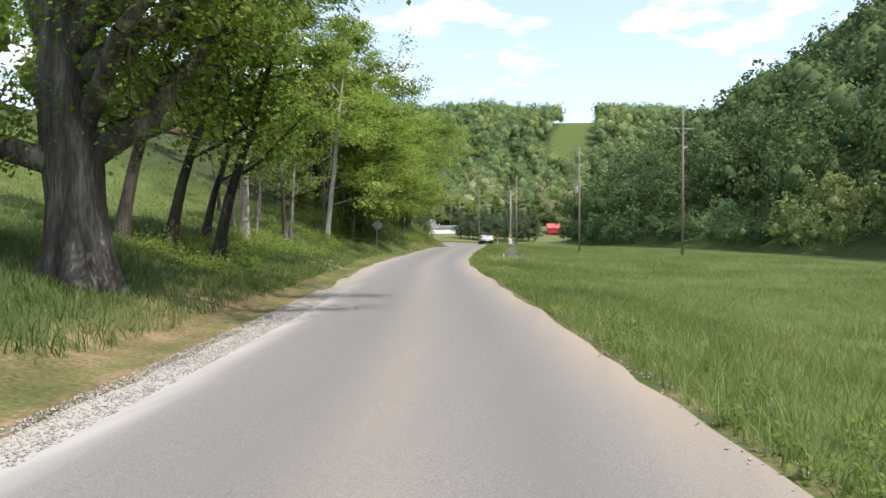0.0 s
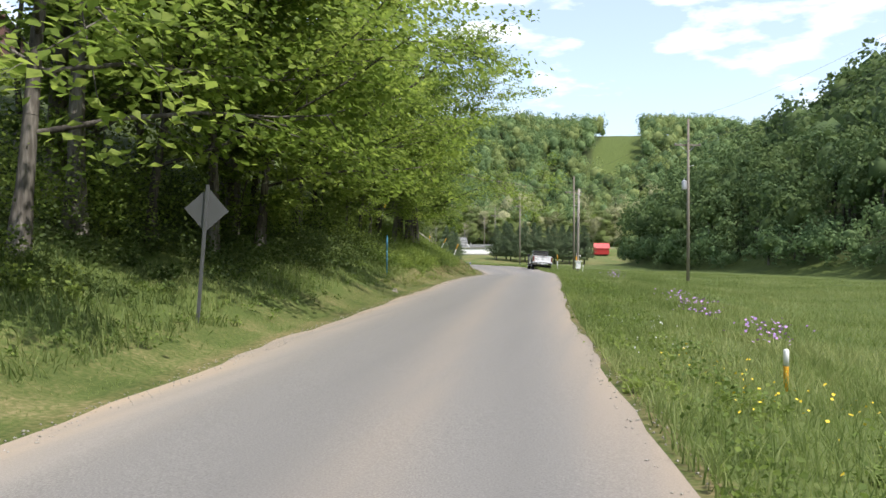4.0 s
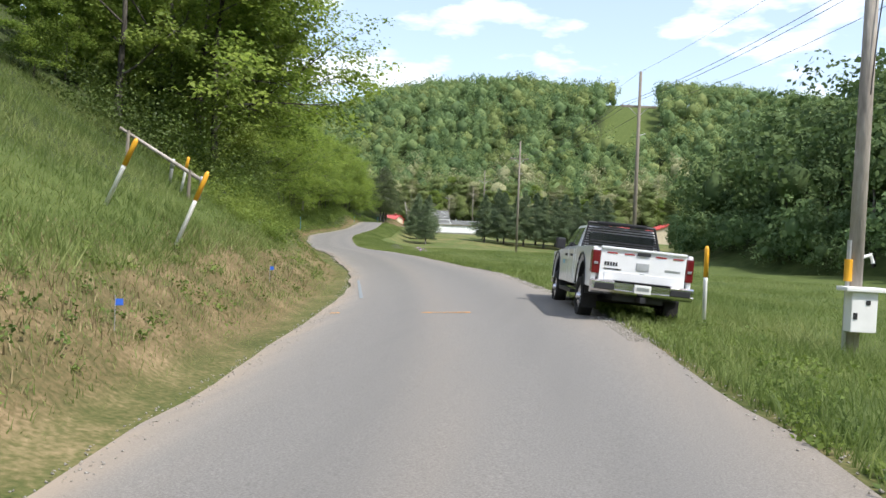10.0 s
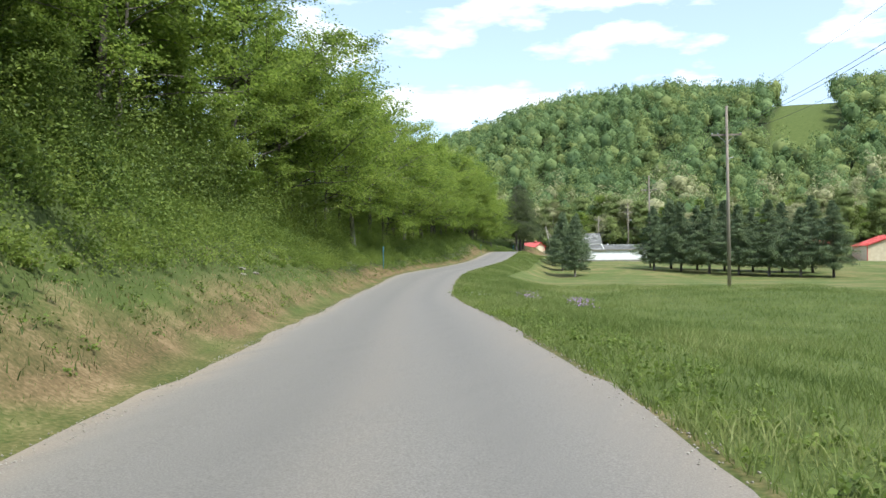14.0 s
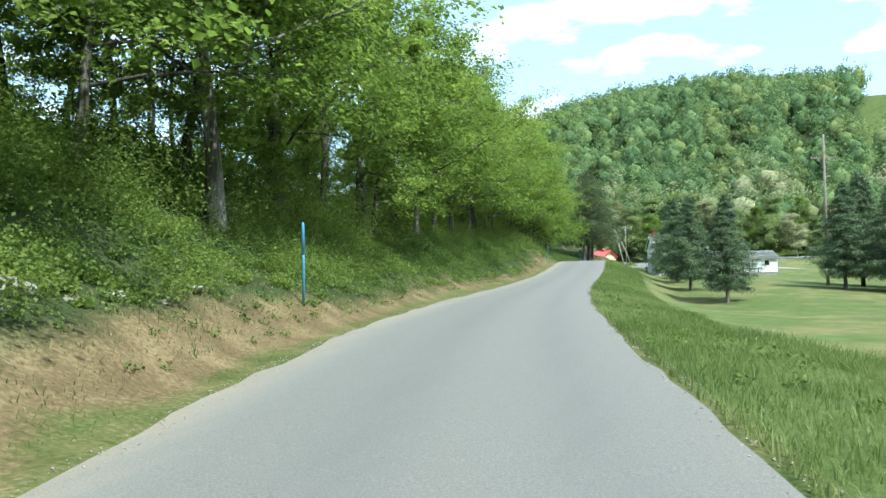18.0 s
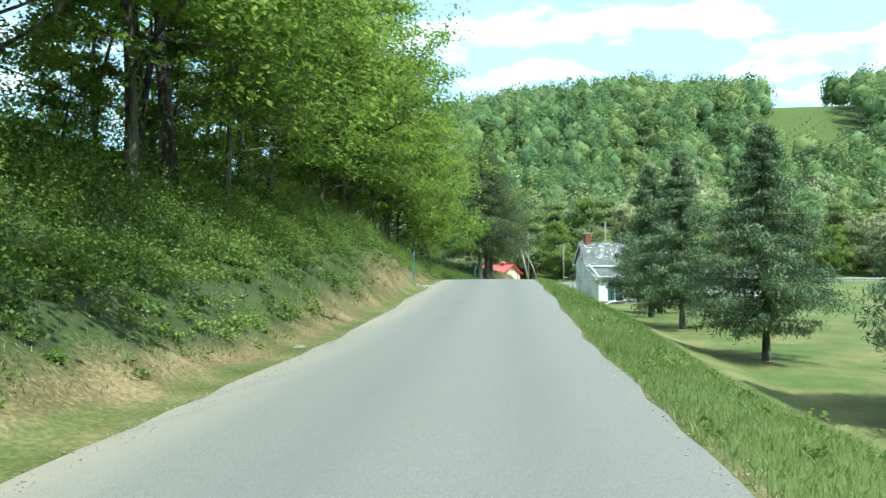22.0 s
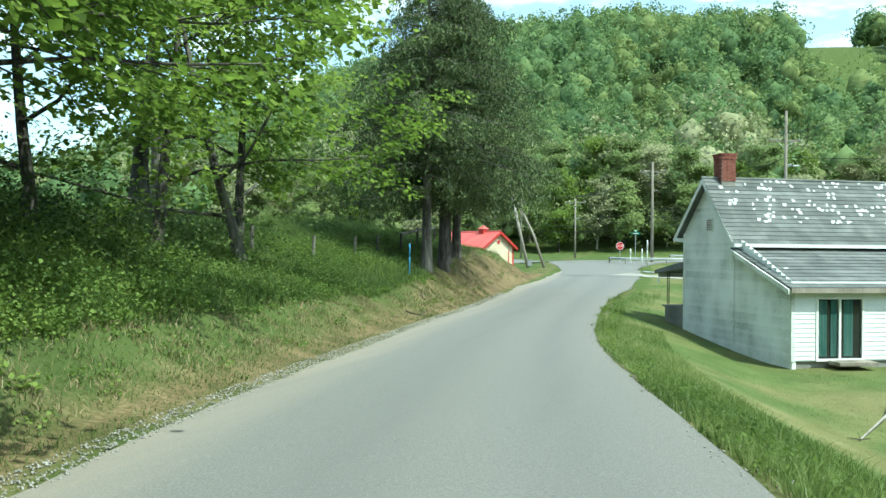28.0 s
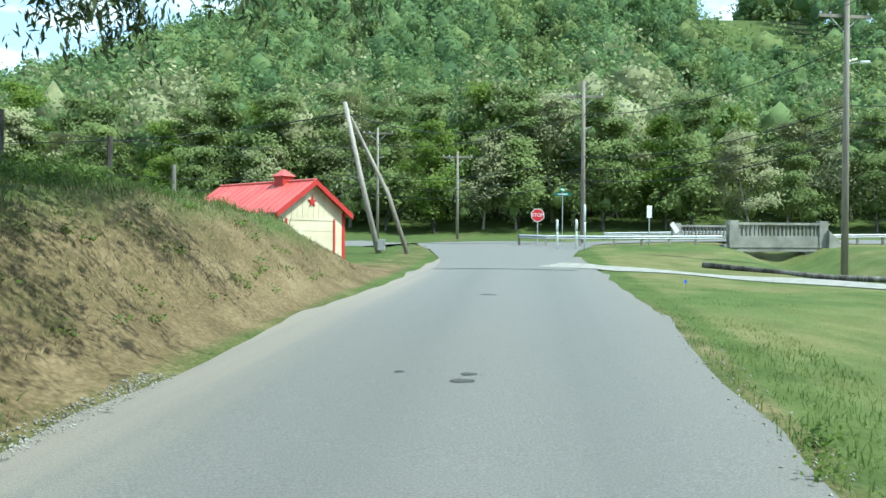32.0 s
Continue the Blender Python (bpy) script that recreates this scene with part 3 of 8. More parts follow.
def cover(s, d):
    """Weights of dry bank, lawn, and fallen leaves with painted bank shade."""
    e = -d - left_half(s)
    n1 = value_noise(s / 6, d / 3, 11)
    dryness = lerp(s, [-150, 0, 20, 45, 60, 75, 85, 130, 150, 170, 205, 214, 220, 230, 238, 300, 318, 332, 350, 388, 395, 700], [0.45, 0.5, 0.62, 0.4, 0.3, 0.4, 0.5, 0.66, 0.64, 0.58, 0.5, 0.56, 0.85, 0.85, 0.56, 0.6, 0.64, 0.42, 0.48, 0.85, 0.4, 0.0])
    reach = lerp(s, [-150, 60, 80, 130, 160, 200, 300, 330, 340, 365, 390, 700], [2.6, 2.5, 2.3, 3.4, 2.6, 2.3, 2.1, 2.4, 2.2, 3.0, 3.0, 2.0])
    turf = smooth(140, 160, s) * (1 - smooth(312, 330, s)) * (0.3 + 0.35 * value_noise(s / 2.2, d / 9, 17))
    dry = dryness * smooth(0.1 + turf, 0.8 + turf, e) * (1 - smooth(reach - 1.2, reach + 0.8, e + 0.7 * n1)) + lerp(s, [-150, 20, 40, 380], [0.6, 0.6, 0.42, 0.42]) * smooth(-0.4, 0.1, e) * (1 - smooth(0.2, 0.6 + 0.9 * smooth(140, 160, s), e)) * (1 - smooth(375, 385, s))
    f = d - right_half(s)
    dry = np.maximum(dry, 0.5 * smooth(-0.3, 0.1, f) * (1 - smooth(0.2, 0.6, f)) * (1 - smooth(375, 385, s)))
    lawn = smooth(205, 240, s) * smooth(2.5, 6, f) * (1 - smooth(430, 460, s)) + smooth(330, 345, s) * smooth(0.5, 1.5, f) * (1 - smooth(430, 460, s))
    # dark floor of the left wood, and shade painted low on its bank
    wood_l = lerp(s, [-150, 48, 60, 100, 107, 126, 136, 325, 335, 700], [0, 0, 0.9, 0.9, 0, 0, 0.9, 0.9, 0.3, 0.2]) * ((0.45 + 0.45 * smooth(204, 212, s)) * smooth(1.2, 2.4, e + 0.9 * smooth(204, 240, s)) * smooth(140, 150, s) + smooth(4, 7, e)).clip(0, 1)
    # shade under the first trees, painted as dark ground on the bank
    wood_l = wood_l + 0.6 * smooth(1.2, 2.6, e) * (1 - smooth(8, 12, e)) * (1 - smooth(46, 52, s))
    wood_r = smooth(0, 6, d - lerp(s, WOOD_EDGE_S, WOOD_EDGE))
    p = spot(s, d)
    wood_a = smooth(6, 22, hill_ahead(p[..., 0], p[..., 1])) * (1 - clearing(p[..., 0], p[..., 1]))
    return np.stack([np.clip(dry, 0, 1), np.clip(lawn, 0, 1), np.clip(np.maximum(np.maximum(wood_l, wood_r), wood_a), 0, 1), np.ones_like(s)], -1)


def clearing(x, y):
    """The open grass strip that climbs the ridge ahead to its notch."""
    mid = -6 + (y - 690) * 0.05
    half = 17 - np.clip((y - 560) / 130, 0, 1) * 3
    return smooth(half + 3, half - 2, np.abs(x - mid)) * smooth(556, 572, y)


def build_ground():
    ss = np.unique(np.concatenate([np.arange(-BACK, -20, 6), np.arange(-20, END + 40, 0.8), np.arange(END + 40, END + 120, 3), np.arange(END + 120, END + 420, 8), np.arange(END + 420, 2600, 120)]))
    dd = np.concatenate([-np.geomspace(900, 60, 14), np.arange(-58, -24, 3), np.arange(-24, -9, 1.0), np.arange(-9, -1.9, 0.3), np.linspace(-1.8, 1.8, 4), np.arange(2.0, 8, 0.35), np.arange(8, 26, 1.5), np.arange(26, 100, 6), np.geomspace(100, 900, 22)])
    S, D = np.meshgrid(ss, dd, indexing="ij")
    xy = spot(S, D)
    z = height(S, D)
    z = np.where((D > -left_half(S)) & (D < right_half(S)), z - 0.07, z)
    v = np.concatenate([xy, z[..., None]], -1).reshape(-1, 3)
    a, b = S.shape
    i = np.arange(a * b).reshape(a, b)
    f = np.stack([i[:-1, :-1], i[:-1, 1:], i[1:, 1:], i[1:, :-1]], -1).reshape(-1, 4)
    me = array_mesh("ground", v, f, smooth=True)
    col = me.color_attributes.new("cover", "FLOAT_COLOR", "POINT")
    col.data.foreach_set("color", cover(S, D).reshape(-1).astype(np.float32))
    ob = link_mesh("ground", me, ground_material())
    return tagged(ob, "grassy valley floor, cut bank and wooded slopes", "ground", kind="structure")


build_ground()


def strip(name, s0, s1, offs, lift, mat, label, category, step=1.0, edge=None):
    """A sheet along the road between two offsets; edge(s, side) wobbles its margins."""
    ss = np.arange(s0, s1 + step / 2, step)
    dd = np.array(offs, float)
    S, D = np.meshgrid(ss, dd, indexing="ij")
    if edge is not None:
        D = D + edge(S) * np.linspace(-1, 1, len(dd))[None, :] ** 3
    if name == "road":
        D = D / HALF * np.where(D > 0, right_half(S), left_half(S))
    xy, z = spot(S, D), None
    z = height(S, np.clip(D, -left_half(S) - 0.4, right_half(S))) + lift
    v = np.concatenate([xy, z[..., None]], -1).reshape(-1, 3)
    a, b = S.shape
    i = np.arange(a * b).reshape(a, b)
    f = np.stack([i[:-1, :-1], i[:-1, 1:], i[1:, 1:], i[1:, :-1]], -1).reshape(-1, 4)
    return tagged(link_mesh(name, array_mesh(name, v, f, True), mat), label, category, kind="structure")


def road_material():
    """Pale chip seal, with sandy margins and worn wheel tracks that run along it."""
    m = material("chip_seal_asphalt_worn", [(0.125, 0.12, 0.111), (0.182, 0.175, 0.162), (0.25, 0.241, 0.222)], 55.0, 190, 0.92, 0.5, dist=0.01, spec=0.2)
    n, l = m.node_tree.nodes, m.node_tree.links
    b = n["Principled BSDF"]
    base = b.inputs["Base Color"].links[0].from_socket
    at, sep = n.new("ShaderNodeVertexColor"), n.new("ShaderNodeSeparateColor")
    at.layer_name = "wear"
    l.new(at.outputs["Color"], sep.inputs["Color"])
    tc, mp, ns = n.new("ShaderNodeTexCoord"), n.new("ShaderNodeMapping"), n.new("ShaderNodeTexNoise")
    mp.inputs["Scale"].default_value = (2.6, 0.05, 1)
    mp.inputs["Rotation"].default_value = (0, 0, radians(-14))
    ns.inputs["Scale"].default_value, ns.inputs["Detail"].default_value = 1.0, 5
    l.new(tc.outputs["Object"], mp.inputs["Vector"])
    l.new(mp.outputs["Vector"], ns.inputs["Vector"])
    for ch, colour, gain in ((2, (0.36, 0.345, 0.31, 1), 2.2), (0, (0.37, 0.29, 0.205, 1), 1.9), (1, (0.132, 0.13, 0.123, 1), 1.1)):
        mu, mx = n.new("ShaderNodeMath"), n.new("ShaderNodeMix")
        mu.operation, mu.use_clamp, mx.data_type = "MULTIPLY", True, "RGBA"
        mg = n.new("ShaderNodeMath")
        mg.operation = "MULTIPLY"
        mg.inputs[1].default_value = gain
        l.new(ns.outputs["Fac"], mg.inputs[0])
        l.new(mg.outputs[0], mu.inputs[0])
        l.new(sep.outputs[ch], mu.inputs[1])
        l.new(mu.outputs[0], mx.inputs[0])
        l.new(base, mx.inputs[6])
        mx.inputs[7].default_value = colour
        base = mx.outputs[2]
    l.new(base, b.inputs["Base Color"])
    return m


_road = strip("road", -BACK, END + 42, np.linspace(-HALF, HALF, 27), 0.012, road_material(), "pale grey chip-sealed country road without markings", "road", 1.0, lambda S: 0.10 * value_noise(S / 2.3, S * 0, 3) + 0.06 * value_noise(S / 0.7, S * 0, 9))
_rs = np.arange(-BACK, END + 42.5, 1.0)
_S2, _D2 = np.meshgrid(_rs, np.linspace(-HALF, HALF, 27), indexing="ij")
_sandy = lerp(_S2, [-150, 40, 100, 170, 200, 700], [0.7, 0.6, 0.32, 0.2, 0.07, 0.07])
_edge = _sandy * (np.clip((np.abs(_D2) - 1.5) / 1.1, 0, 1) ** 1.3 + 0.35 * np.exp(-((_D2 + 0.1) / 0.4) ** 2)) + lerp(_S2, [-150, 200, 300, 700], [0.5, 0.5, 0.36, 0.32]) * np.clip((-_D2 - lerp(_S2, [-150, 200, 300, 700], [2.1, 2.1, 1.6, 1.7])) / 0.8, 0, 1)
_track = 0.55 * (np.exp(-((_D2 - 1.15) / 0.42) ** 2) + np.exp(-((_D2 - 0.0 + 0.75) / 0.42) ** 2))
_grav = np.clip((-_D2 - 1.75) / 0.35, 0, 1) * lerp(_S2, [-150, 14, 30, 60, 80, 314, 322, 362, 372, 700], [1, 1, 0.35, 0.15, 0.1, 0.1, 0.12, 0.12, 0.1, 0])
_wear = np.stack([np.clip(_edge - 0.6 * _grav, 0, 1), _track, _grav, 0 * _track + 1], -1)
_col = _road.data.color_attributes.new("wear", "FLOAT_COLOR", "POINT")
_col.data.foreach_set("color", _wear.reshape(-1).astype(np.float32))


# ---------------------------------------------------------------- foliage
def leaves(centres, size, rng, up=0.35, long=1.35, droop=0.0, out=0.0):
    """Small folded leaves, two triangles each, one at every centre."""
    n = len(centres)
    nrm = rng.normal(size=(n, 3))
    nrm[:, 2] = np.abs(nrm[:, 2]) + up
    if out:
        nrm[:, :2] += out * centres[:, :2] / (np.linalg.norm(centres[:, :2], axis=1)[:, None] + 0.5)
    nrm /= np.linalg.norm(nrm, axis=1)[:, None]
    a = rng.normal(size=(n, 3))
    a[:, 2] -= droop
    a -= (a * nrm).sum(1)[:, None] * nrm
    a /= np.linalg.norm(a, axis=1)[:, None] + 1e-9
    b = np.cross(nrm, a)
    sz = size * rng.uniform(0.6, 1.35, (n, 1))
    v = np.stack([centres - a * sz * long / 2, centres + b * sz / 2 + nrm * sz * 0.12 + a * sz * 0.1, centres + a * sz * long / 2, centres - b * sz / 2 + nrm * sz * 0.12 + a * sz * 0.1], 1).reshape(-1, 3)
    i = np.arange(n * 4).reshape(n, 4)
    f = np.concatenate([i[:, [0, 1, 2]], i[:, [0, 2, 3]]], 1).reshape(-1, 3)
    return v, f


def branching(rng, high, radius, clear, spread, lean=(0, 0), limbs=11, forks=1, side=0.0, sag=0.0):
    """Segments of a broadleaf tree and the places of its twig ends; side turns its limbs towards +x, sag lets them hang."""
    segs, tips = [], []
    trunks = []
    for k in range(forks):
        p, q = np.zeros(3), np.array([lean[0], lean[1], 1.0])
        if forks > 1:
            an = 6.28 * k / forks + rng.uniform(0, 1)
            q = q + np.array([math.cos(an), math.sin(an), 0]) * 0.22
        pts = [p.copy()]
        n = 9
        for i in range(n):
            q = q + rng.normal(size=3) * np.array([0.05, 0.05, 0])
            p = p + q / np.linalg.norm(q) * high * 0.92 / n
            pts.append(p.copy())
        r0 = radius / math.sqrt(forks)
        rad = [r0 * (1.35 if i == 0 else (1 - 0.88 * (i / n) ** 0.8)) for i in range(n + 1)]
        trunks.append((pts, rad))
        for i in range(n):
            segs.append((pts[i], pts[i + 1], rad[i], rad[i + 1]))
        for j in range(limbs):
            h = clear + (1 - clear) * ((j + rng.uniform(0, 0.8)) / limbs)
            u = min(h * n, n - 0.01)
            i = int(u)
            base = pts[i] * (1 - (u - i)) + pts[i + 1] * (u - i)
            an = 2.4 * j + rng.uniform(-0.5, 0.5)
            if side:
                an = side * math.sin(2.4 * j + rng.uniform(-0.5, 0.5))
            length = spread * (1.05 - 0.75 * (max(0, h - clear) / (1 - clear)) ** 1.3) * rng.uniform(0.7, 1.15)
            d = np.array([math.cos(an), math.sin(an), rng.uniform(0.15, 0.75)])
            d /= np.linalg.norm(d)
            r = rad[i] * 0.42
            q0 = base
            m = 4
            for k2 in range(m):
                d = d + rng.normal(size=3) * 0.16 + np.array([0, 0, 0.05 - sag])
                d /= np.linalg.norm(d)
                q1 = q0 + d * length / m
                segs.append((q0, q1, r * (1 - k2 / m * 0.8), r * (1 - (k2 + 1) / m * 0.8)))
                if k2 >= 1:
                    for _ in range(3):
                        t = d + rng.normal(size=3) * 0.75
                        t /= np.linalg.norm(t)
                        e = q0 + (q1 - q0) * rng.uniform(0.2, 1)
                        l2 = length * rng.uniform(0.22, 0.42)
                        segs.append((e, e + t * l2, r * 0.28, r * 0.06))
                        for w in (0.45, 0.75, 1.0):
                            tips.append(e + t * l2 * w)
                q0 = q1
            tips.append(q0)
        tips.append(pts[-1])
    return segs, np.array(tips)


def wood_mesh(name, segs, sides=6):
    """Tapered tubes along segments, as one mesh."""
    vs, fs, n = [], [], 0
    ang = np.arange(sides) / sides * 2 * np.pi
    for p0, p1, r0, r1 in segs:
        d = (p1 - p0) / (np.linalg.norm(p1 - p0) + 1e-9)
        a = np.cross(d, (0.3, 0.9, 0.1) if abs(d[2]) > 0.8 else (0, 0, 1.0))
        a /= np.linalg.norm(a)
        b = np.cross(d, a)
        ring = np.cos(ang)[:, None] * a + np.sin(ang)[:, None] * b
        vs += [p0 + ring * r0, p1 + ring * r1]
        k = np.arange(sides)
        fs.append(np.stack([n + k, n + (k + 1) % sides, n + sides + (k + 1) % sides, n + sides + k], 1))
        n += 2 * sides
    return array_mesh(name, np.concatenate(vs), np.concatenate(fs), True)


def make_tree(seed, high, radius, clear, spread, leaf, size, per_tip, label, name="maple_tree", blob=0.30, forks=1, limbs=11, lean=(0, 0), bark="bark", droop=0.3, out=0.8, side=0.0, sag=0.0):
    """One broadleaf tree: trunk with limbs, and a crown of single leaves."""
    rng = np.random.default_rng(seed)
    segs, tips = branching(rng, high, radius, clear, spread, lean, limbs, forks, side, sag)
    t = thing(name, label, "tree")
    link_mesh("trunk", wood_mesh("trunk", segs), M[bark], t)
    if per_tip:
        c = np.repeat(tips, per_tip, 0)
        c = c + rng.normal(size=c.shape) * np.array([blob, blob, blob * 0.36]) * high / 12
        v, f = leaves(c, size, rng, droop=droop, up=1.1, out=out)
        link_mesh("crown", array_mesh("crown", v, f), M[leaf], t)
    return t


def make_spruce(seed, high, radius, clear, spread, label, droop=0.5, dens=1.0, needles="needle", bark="bark", nsize=0.04, nlong=6.0, taper=0.8, hang=0):
    """A spruce: straight trunk, drooping whorled branches and hanging needle sprays."""
    rng = np.random.default_rng(seed)
    segs = []
    for i in range(8):
        segs.append((np.array([0, 0, high * i / 8]), np.array([0, 0, high * (i + 1) / 8]), radius * (1 - i / 8.2) * (1.25 if i == 0 else 1), radius * (1 - (i + 1) / 8.2)))
    cs = []
    z = clear * high
    while z < high * 0.98:
        rel = (z - clear * high) / (high * (1 - clear))
        for k in range(6):
            an = rng.uniform(0, 6.283)
            ln = spread * (1 - rel) ** taper * rng.uniform(0.65, 1.12) * (0.6 + 0.4 * min(1, rel * 6)) + 0.15
            d = np.array([math.cos(an), math.sin(an), 0.25 - 0.15 * droop])
            p = np.array([0, 0, z + rng.uniform(-0.15, 0.15)])
            m = max(3, int(ln / 0.45))
            for j in range(m):
                d[2] -= (0.5 * droop / m) * (1.5 - j / m)
                if j > m * 0.75:
                    d[2] += 0.35 / m
                q = p + d / np.linalg.norm(d) * ln / m
                segs.append((p, q, 0.022 * high / 10 * (1 - j / m) + 0.006, 0.022 * high / 10 * (1 - (j + 1) / m) + 0.004))
                if hang and j:
                    w = rng.uniform(0, 1, (hang, 1, 1))
                    u = np.linspace(0.1, 1, 10)[None, :, None]
                    o = p + (q - p) * w + rng.normal(size=(hang, 1, 3)) * np.array([0.55, 0.55, 0.0]) * u ** 0.5 * (0.35 + 0.10 * ln)
                    o = o - np.array([0, 0, 1.0]) * u * rng.uniform(0.15, 0.95, (hang, 1, 1)) * droop
                    cs.append((o + rng.normal(size=o.shape) * 0.035).reshape(-1, 3))
                n = int((9 + 11 * (j / m)) * dens)
                w = rng.uniform(0, 1, (n, 1))
                o = p + (q - p) * w + rng.normal(size=(n, 3)) * np.array([0.16, 0.16, 0.04]) * (0.6 + ln * 0.22)
                o[:, 2] -= np.abs(rng.normal(size=n)) * 0.16 * (0.5 + droop) * (0.5 + ln * 0.3)
                cs.append(o)
                p = q
        z += 0.30 * high / 10
    c = np.concatenate(cs)
    t = thing("spruce_tree", label, "tree")
    link_mesh("trunk", wood_mesh("trunk", segs, 7), M[bark], t)
    v, f = leaves(c, nsize, rng, up=0.0, long=nlong, droop=0.8 + 1.2 * droop)
    link_mesh("crown", array_mesh("crown", v, f), M[needles], t)
    return t


def put(proto, x, y, turn=0.0, size=1.0, z=None, sink=0.12, label="", group="", tilt=(0, 0)):
    """A copy of a thing, standing on the ground at x, y."""
    if z is None:
        z = float(ground_z(x, y)[0]) - sink
    ob = copy_thing(proto, pose(x, y, z, tilt[0], tilt[1], turn))
    ob.matrix_basis = ob.matrix_basis @ Matrix.Diagonal((size, size, size, 1))
    return tagged(ob, label, group=group)


def put_sd(proto, s, d, *args, **kw):
    x, y = spot(s, d)
    return put(proto, float(x), float(y), *args, **kw)


def drop_proto(proto):
    for o in (*proto.children_recursive, proto):
        bpy.data.objects.remove(o)


# ---------------------------------------------------------------- woods that nobody could count
def far_wood(name, xs, ys, hs, leaf, label, seed, per=150, lsize=0.8, flat=1.0, lobes=14, heart=(0.5, 0.7)):
    """Distant wood: lobed crowns of leaf clumps over a solid heart, as one mesh."""
    rng = np.random.default_rng(seed)
    n = len(xs)
    zs = ground_z(xs, ys)
    hs = np.asarray(hs)
    R = hs * rng.uniform(0.24, 0.46, n)
    hs = hs * rng.uniform(0.85, 1.15, n)
    mid = np.stack([xs, ys, zs + hs * 0.57], -1)
    tall = np.array([1, 1, 1.3 * flat])
    ld = rng.normal(size=(n, lobes, 3))
    ld[..., 2] = ld[..., 2] * 0.8 + 0.25
    ld /= np.linalg.norm(ld, axis=2)[..., None]
    lc = ld * (R[:, None] * rng.uniform(0.35, 0.85, (n, lobes)))[..., None] * tall
    lr = R[:, None] * rng.uniform(0.24, 0.52, (n, lobes))
    k = rng.integers(0, lobes, (n, per))
    rows = np.arange(n)[:, None]
    d = rng.normal(size=(n, per, 3)) + ld[rows, k] * 0.9
    d[..., 2] += 0.25
    d /= np.linalg.norm(d, axis=2)[..., None]
    c = (mid[:, None, :] + lc[rows, k] + d * (lr[rows, k] * rng.uniform(0.55, 1.2, (n, per)))[..., None]).reshape(-1, 3)
    nn = d.reshape(-1, 3) + rng.normal(size=(n * per, 3)) * 0.34
    nn /= np.linalg.norm(nn, axis=1)[:, None]
    a = np.cross(nn, rng.normal(size=nn.shape))
    a /= np.linalg.norm(a, axis=1)[:, None]
    b = np.cross(nn, a)
    sz = (np.repeat(hs / 14, per) * lsize * rng.uniform(0.45, 1.25, len(nn)))[:, None]
    v = np.stack([c - a * sz * 0.6, c + b * sz * 0.45 + nn * sz * 0.15, c + a * sz * 0.6, c - b * sz * 0.45 - nn * sz * 0.1], 1).reshape(-1, 3)
    i = np.arange(len(c) * 4).reshape(-1, 4)
    f = np.concatenate([i[:, [0, 1, 2]], i[:, [0, 2, 3]]], 1).reshape(-1, 3)
    # the heart of each crown
    hb = bmesh.new()
    bmesh.ops.create_icosphere(hb, subdivisions=1, radius=1.0)
    hv = np.array([q.co for q in hb.verts])
    hf = np.array([[q.index for q in t.verts] for t in hb.faces])
    hb.free()
    core = mid[:, None, :] + hv[None] * (R[:, None] * rng.uniform(*heart, (n, len(hv))))[..., None] * tall
    cf = (len(v) + np.arange(n)[:, None, None] * len(hv) + hf[None]).reshape(-1, 3)
    ob = link_mesh(name, array_mesh(name, np.concatenate([v, core.reshape(-1, 3)]), np.concatenate([f, cf]), True), M[leaf])
    tagged(ob, label, "woods", kind="stuff")
    return ob, (xs, ys, zs, hs)


def stems(name, xs, ys, zs, hs, label, seed, mat="bark"):
    rng = np.random.default_rng(seed)
    segs = []
    for x, y, z, h in zip(xs, ys, zs, hs):
        l = rng.normal(size=2) * 0.05 * h
        segs.append((np.array([x, y, z - 0.3]), np.array([x + l[0], y + l[1], z + h * 0.62]), 0.016 * h, 0.008 * h))
    ob = link_mesh(name, wood_mesh(name, segs, 5), M[mat])
    return tagged(ob, label, "tree trunks", kind="stuff")


def scatter(rng, n, s0, s1, d0, d1):
    return rng.uniform(s0, s1, n), rng.uniform(d0, d1, n)


def foot_bushes(rng):
    xs = rng.uniform(-260, 160, 700)
    ys = 449 + 0.10 * (xs + 80) + 0.0006 * (xs + 80) ** 2 + rng.uniform(0, 16, 700)
    far_wood("ridge_foot_bushes", xs, ys, rng.uniform(4, 8.5, 700), "leaf_far_olive", "bushes along the foot of the ridge wood", 39, 200, 0.62, 0.9, heart=(0.25, 0.4))


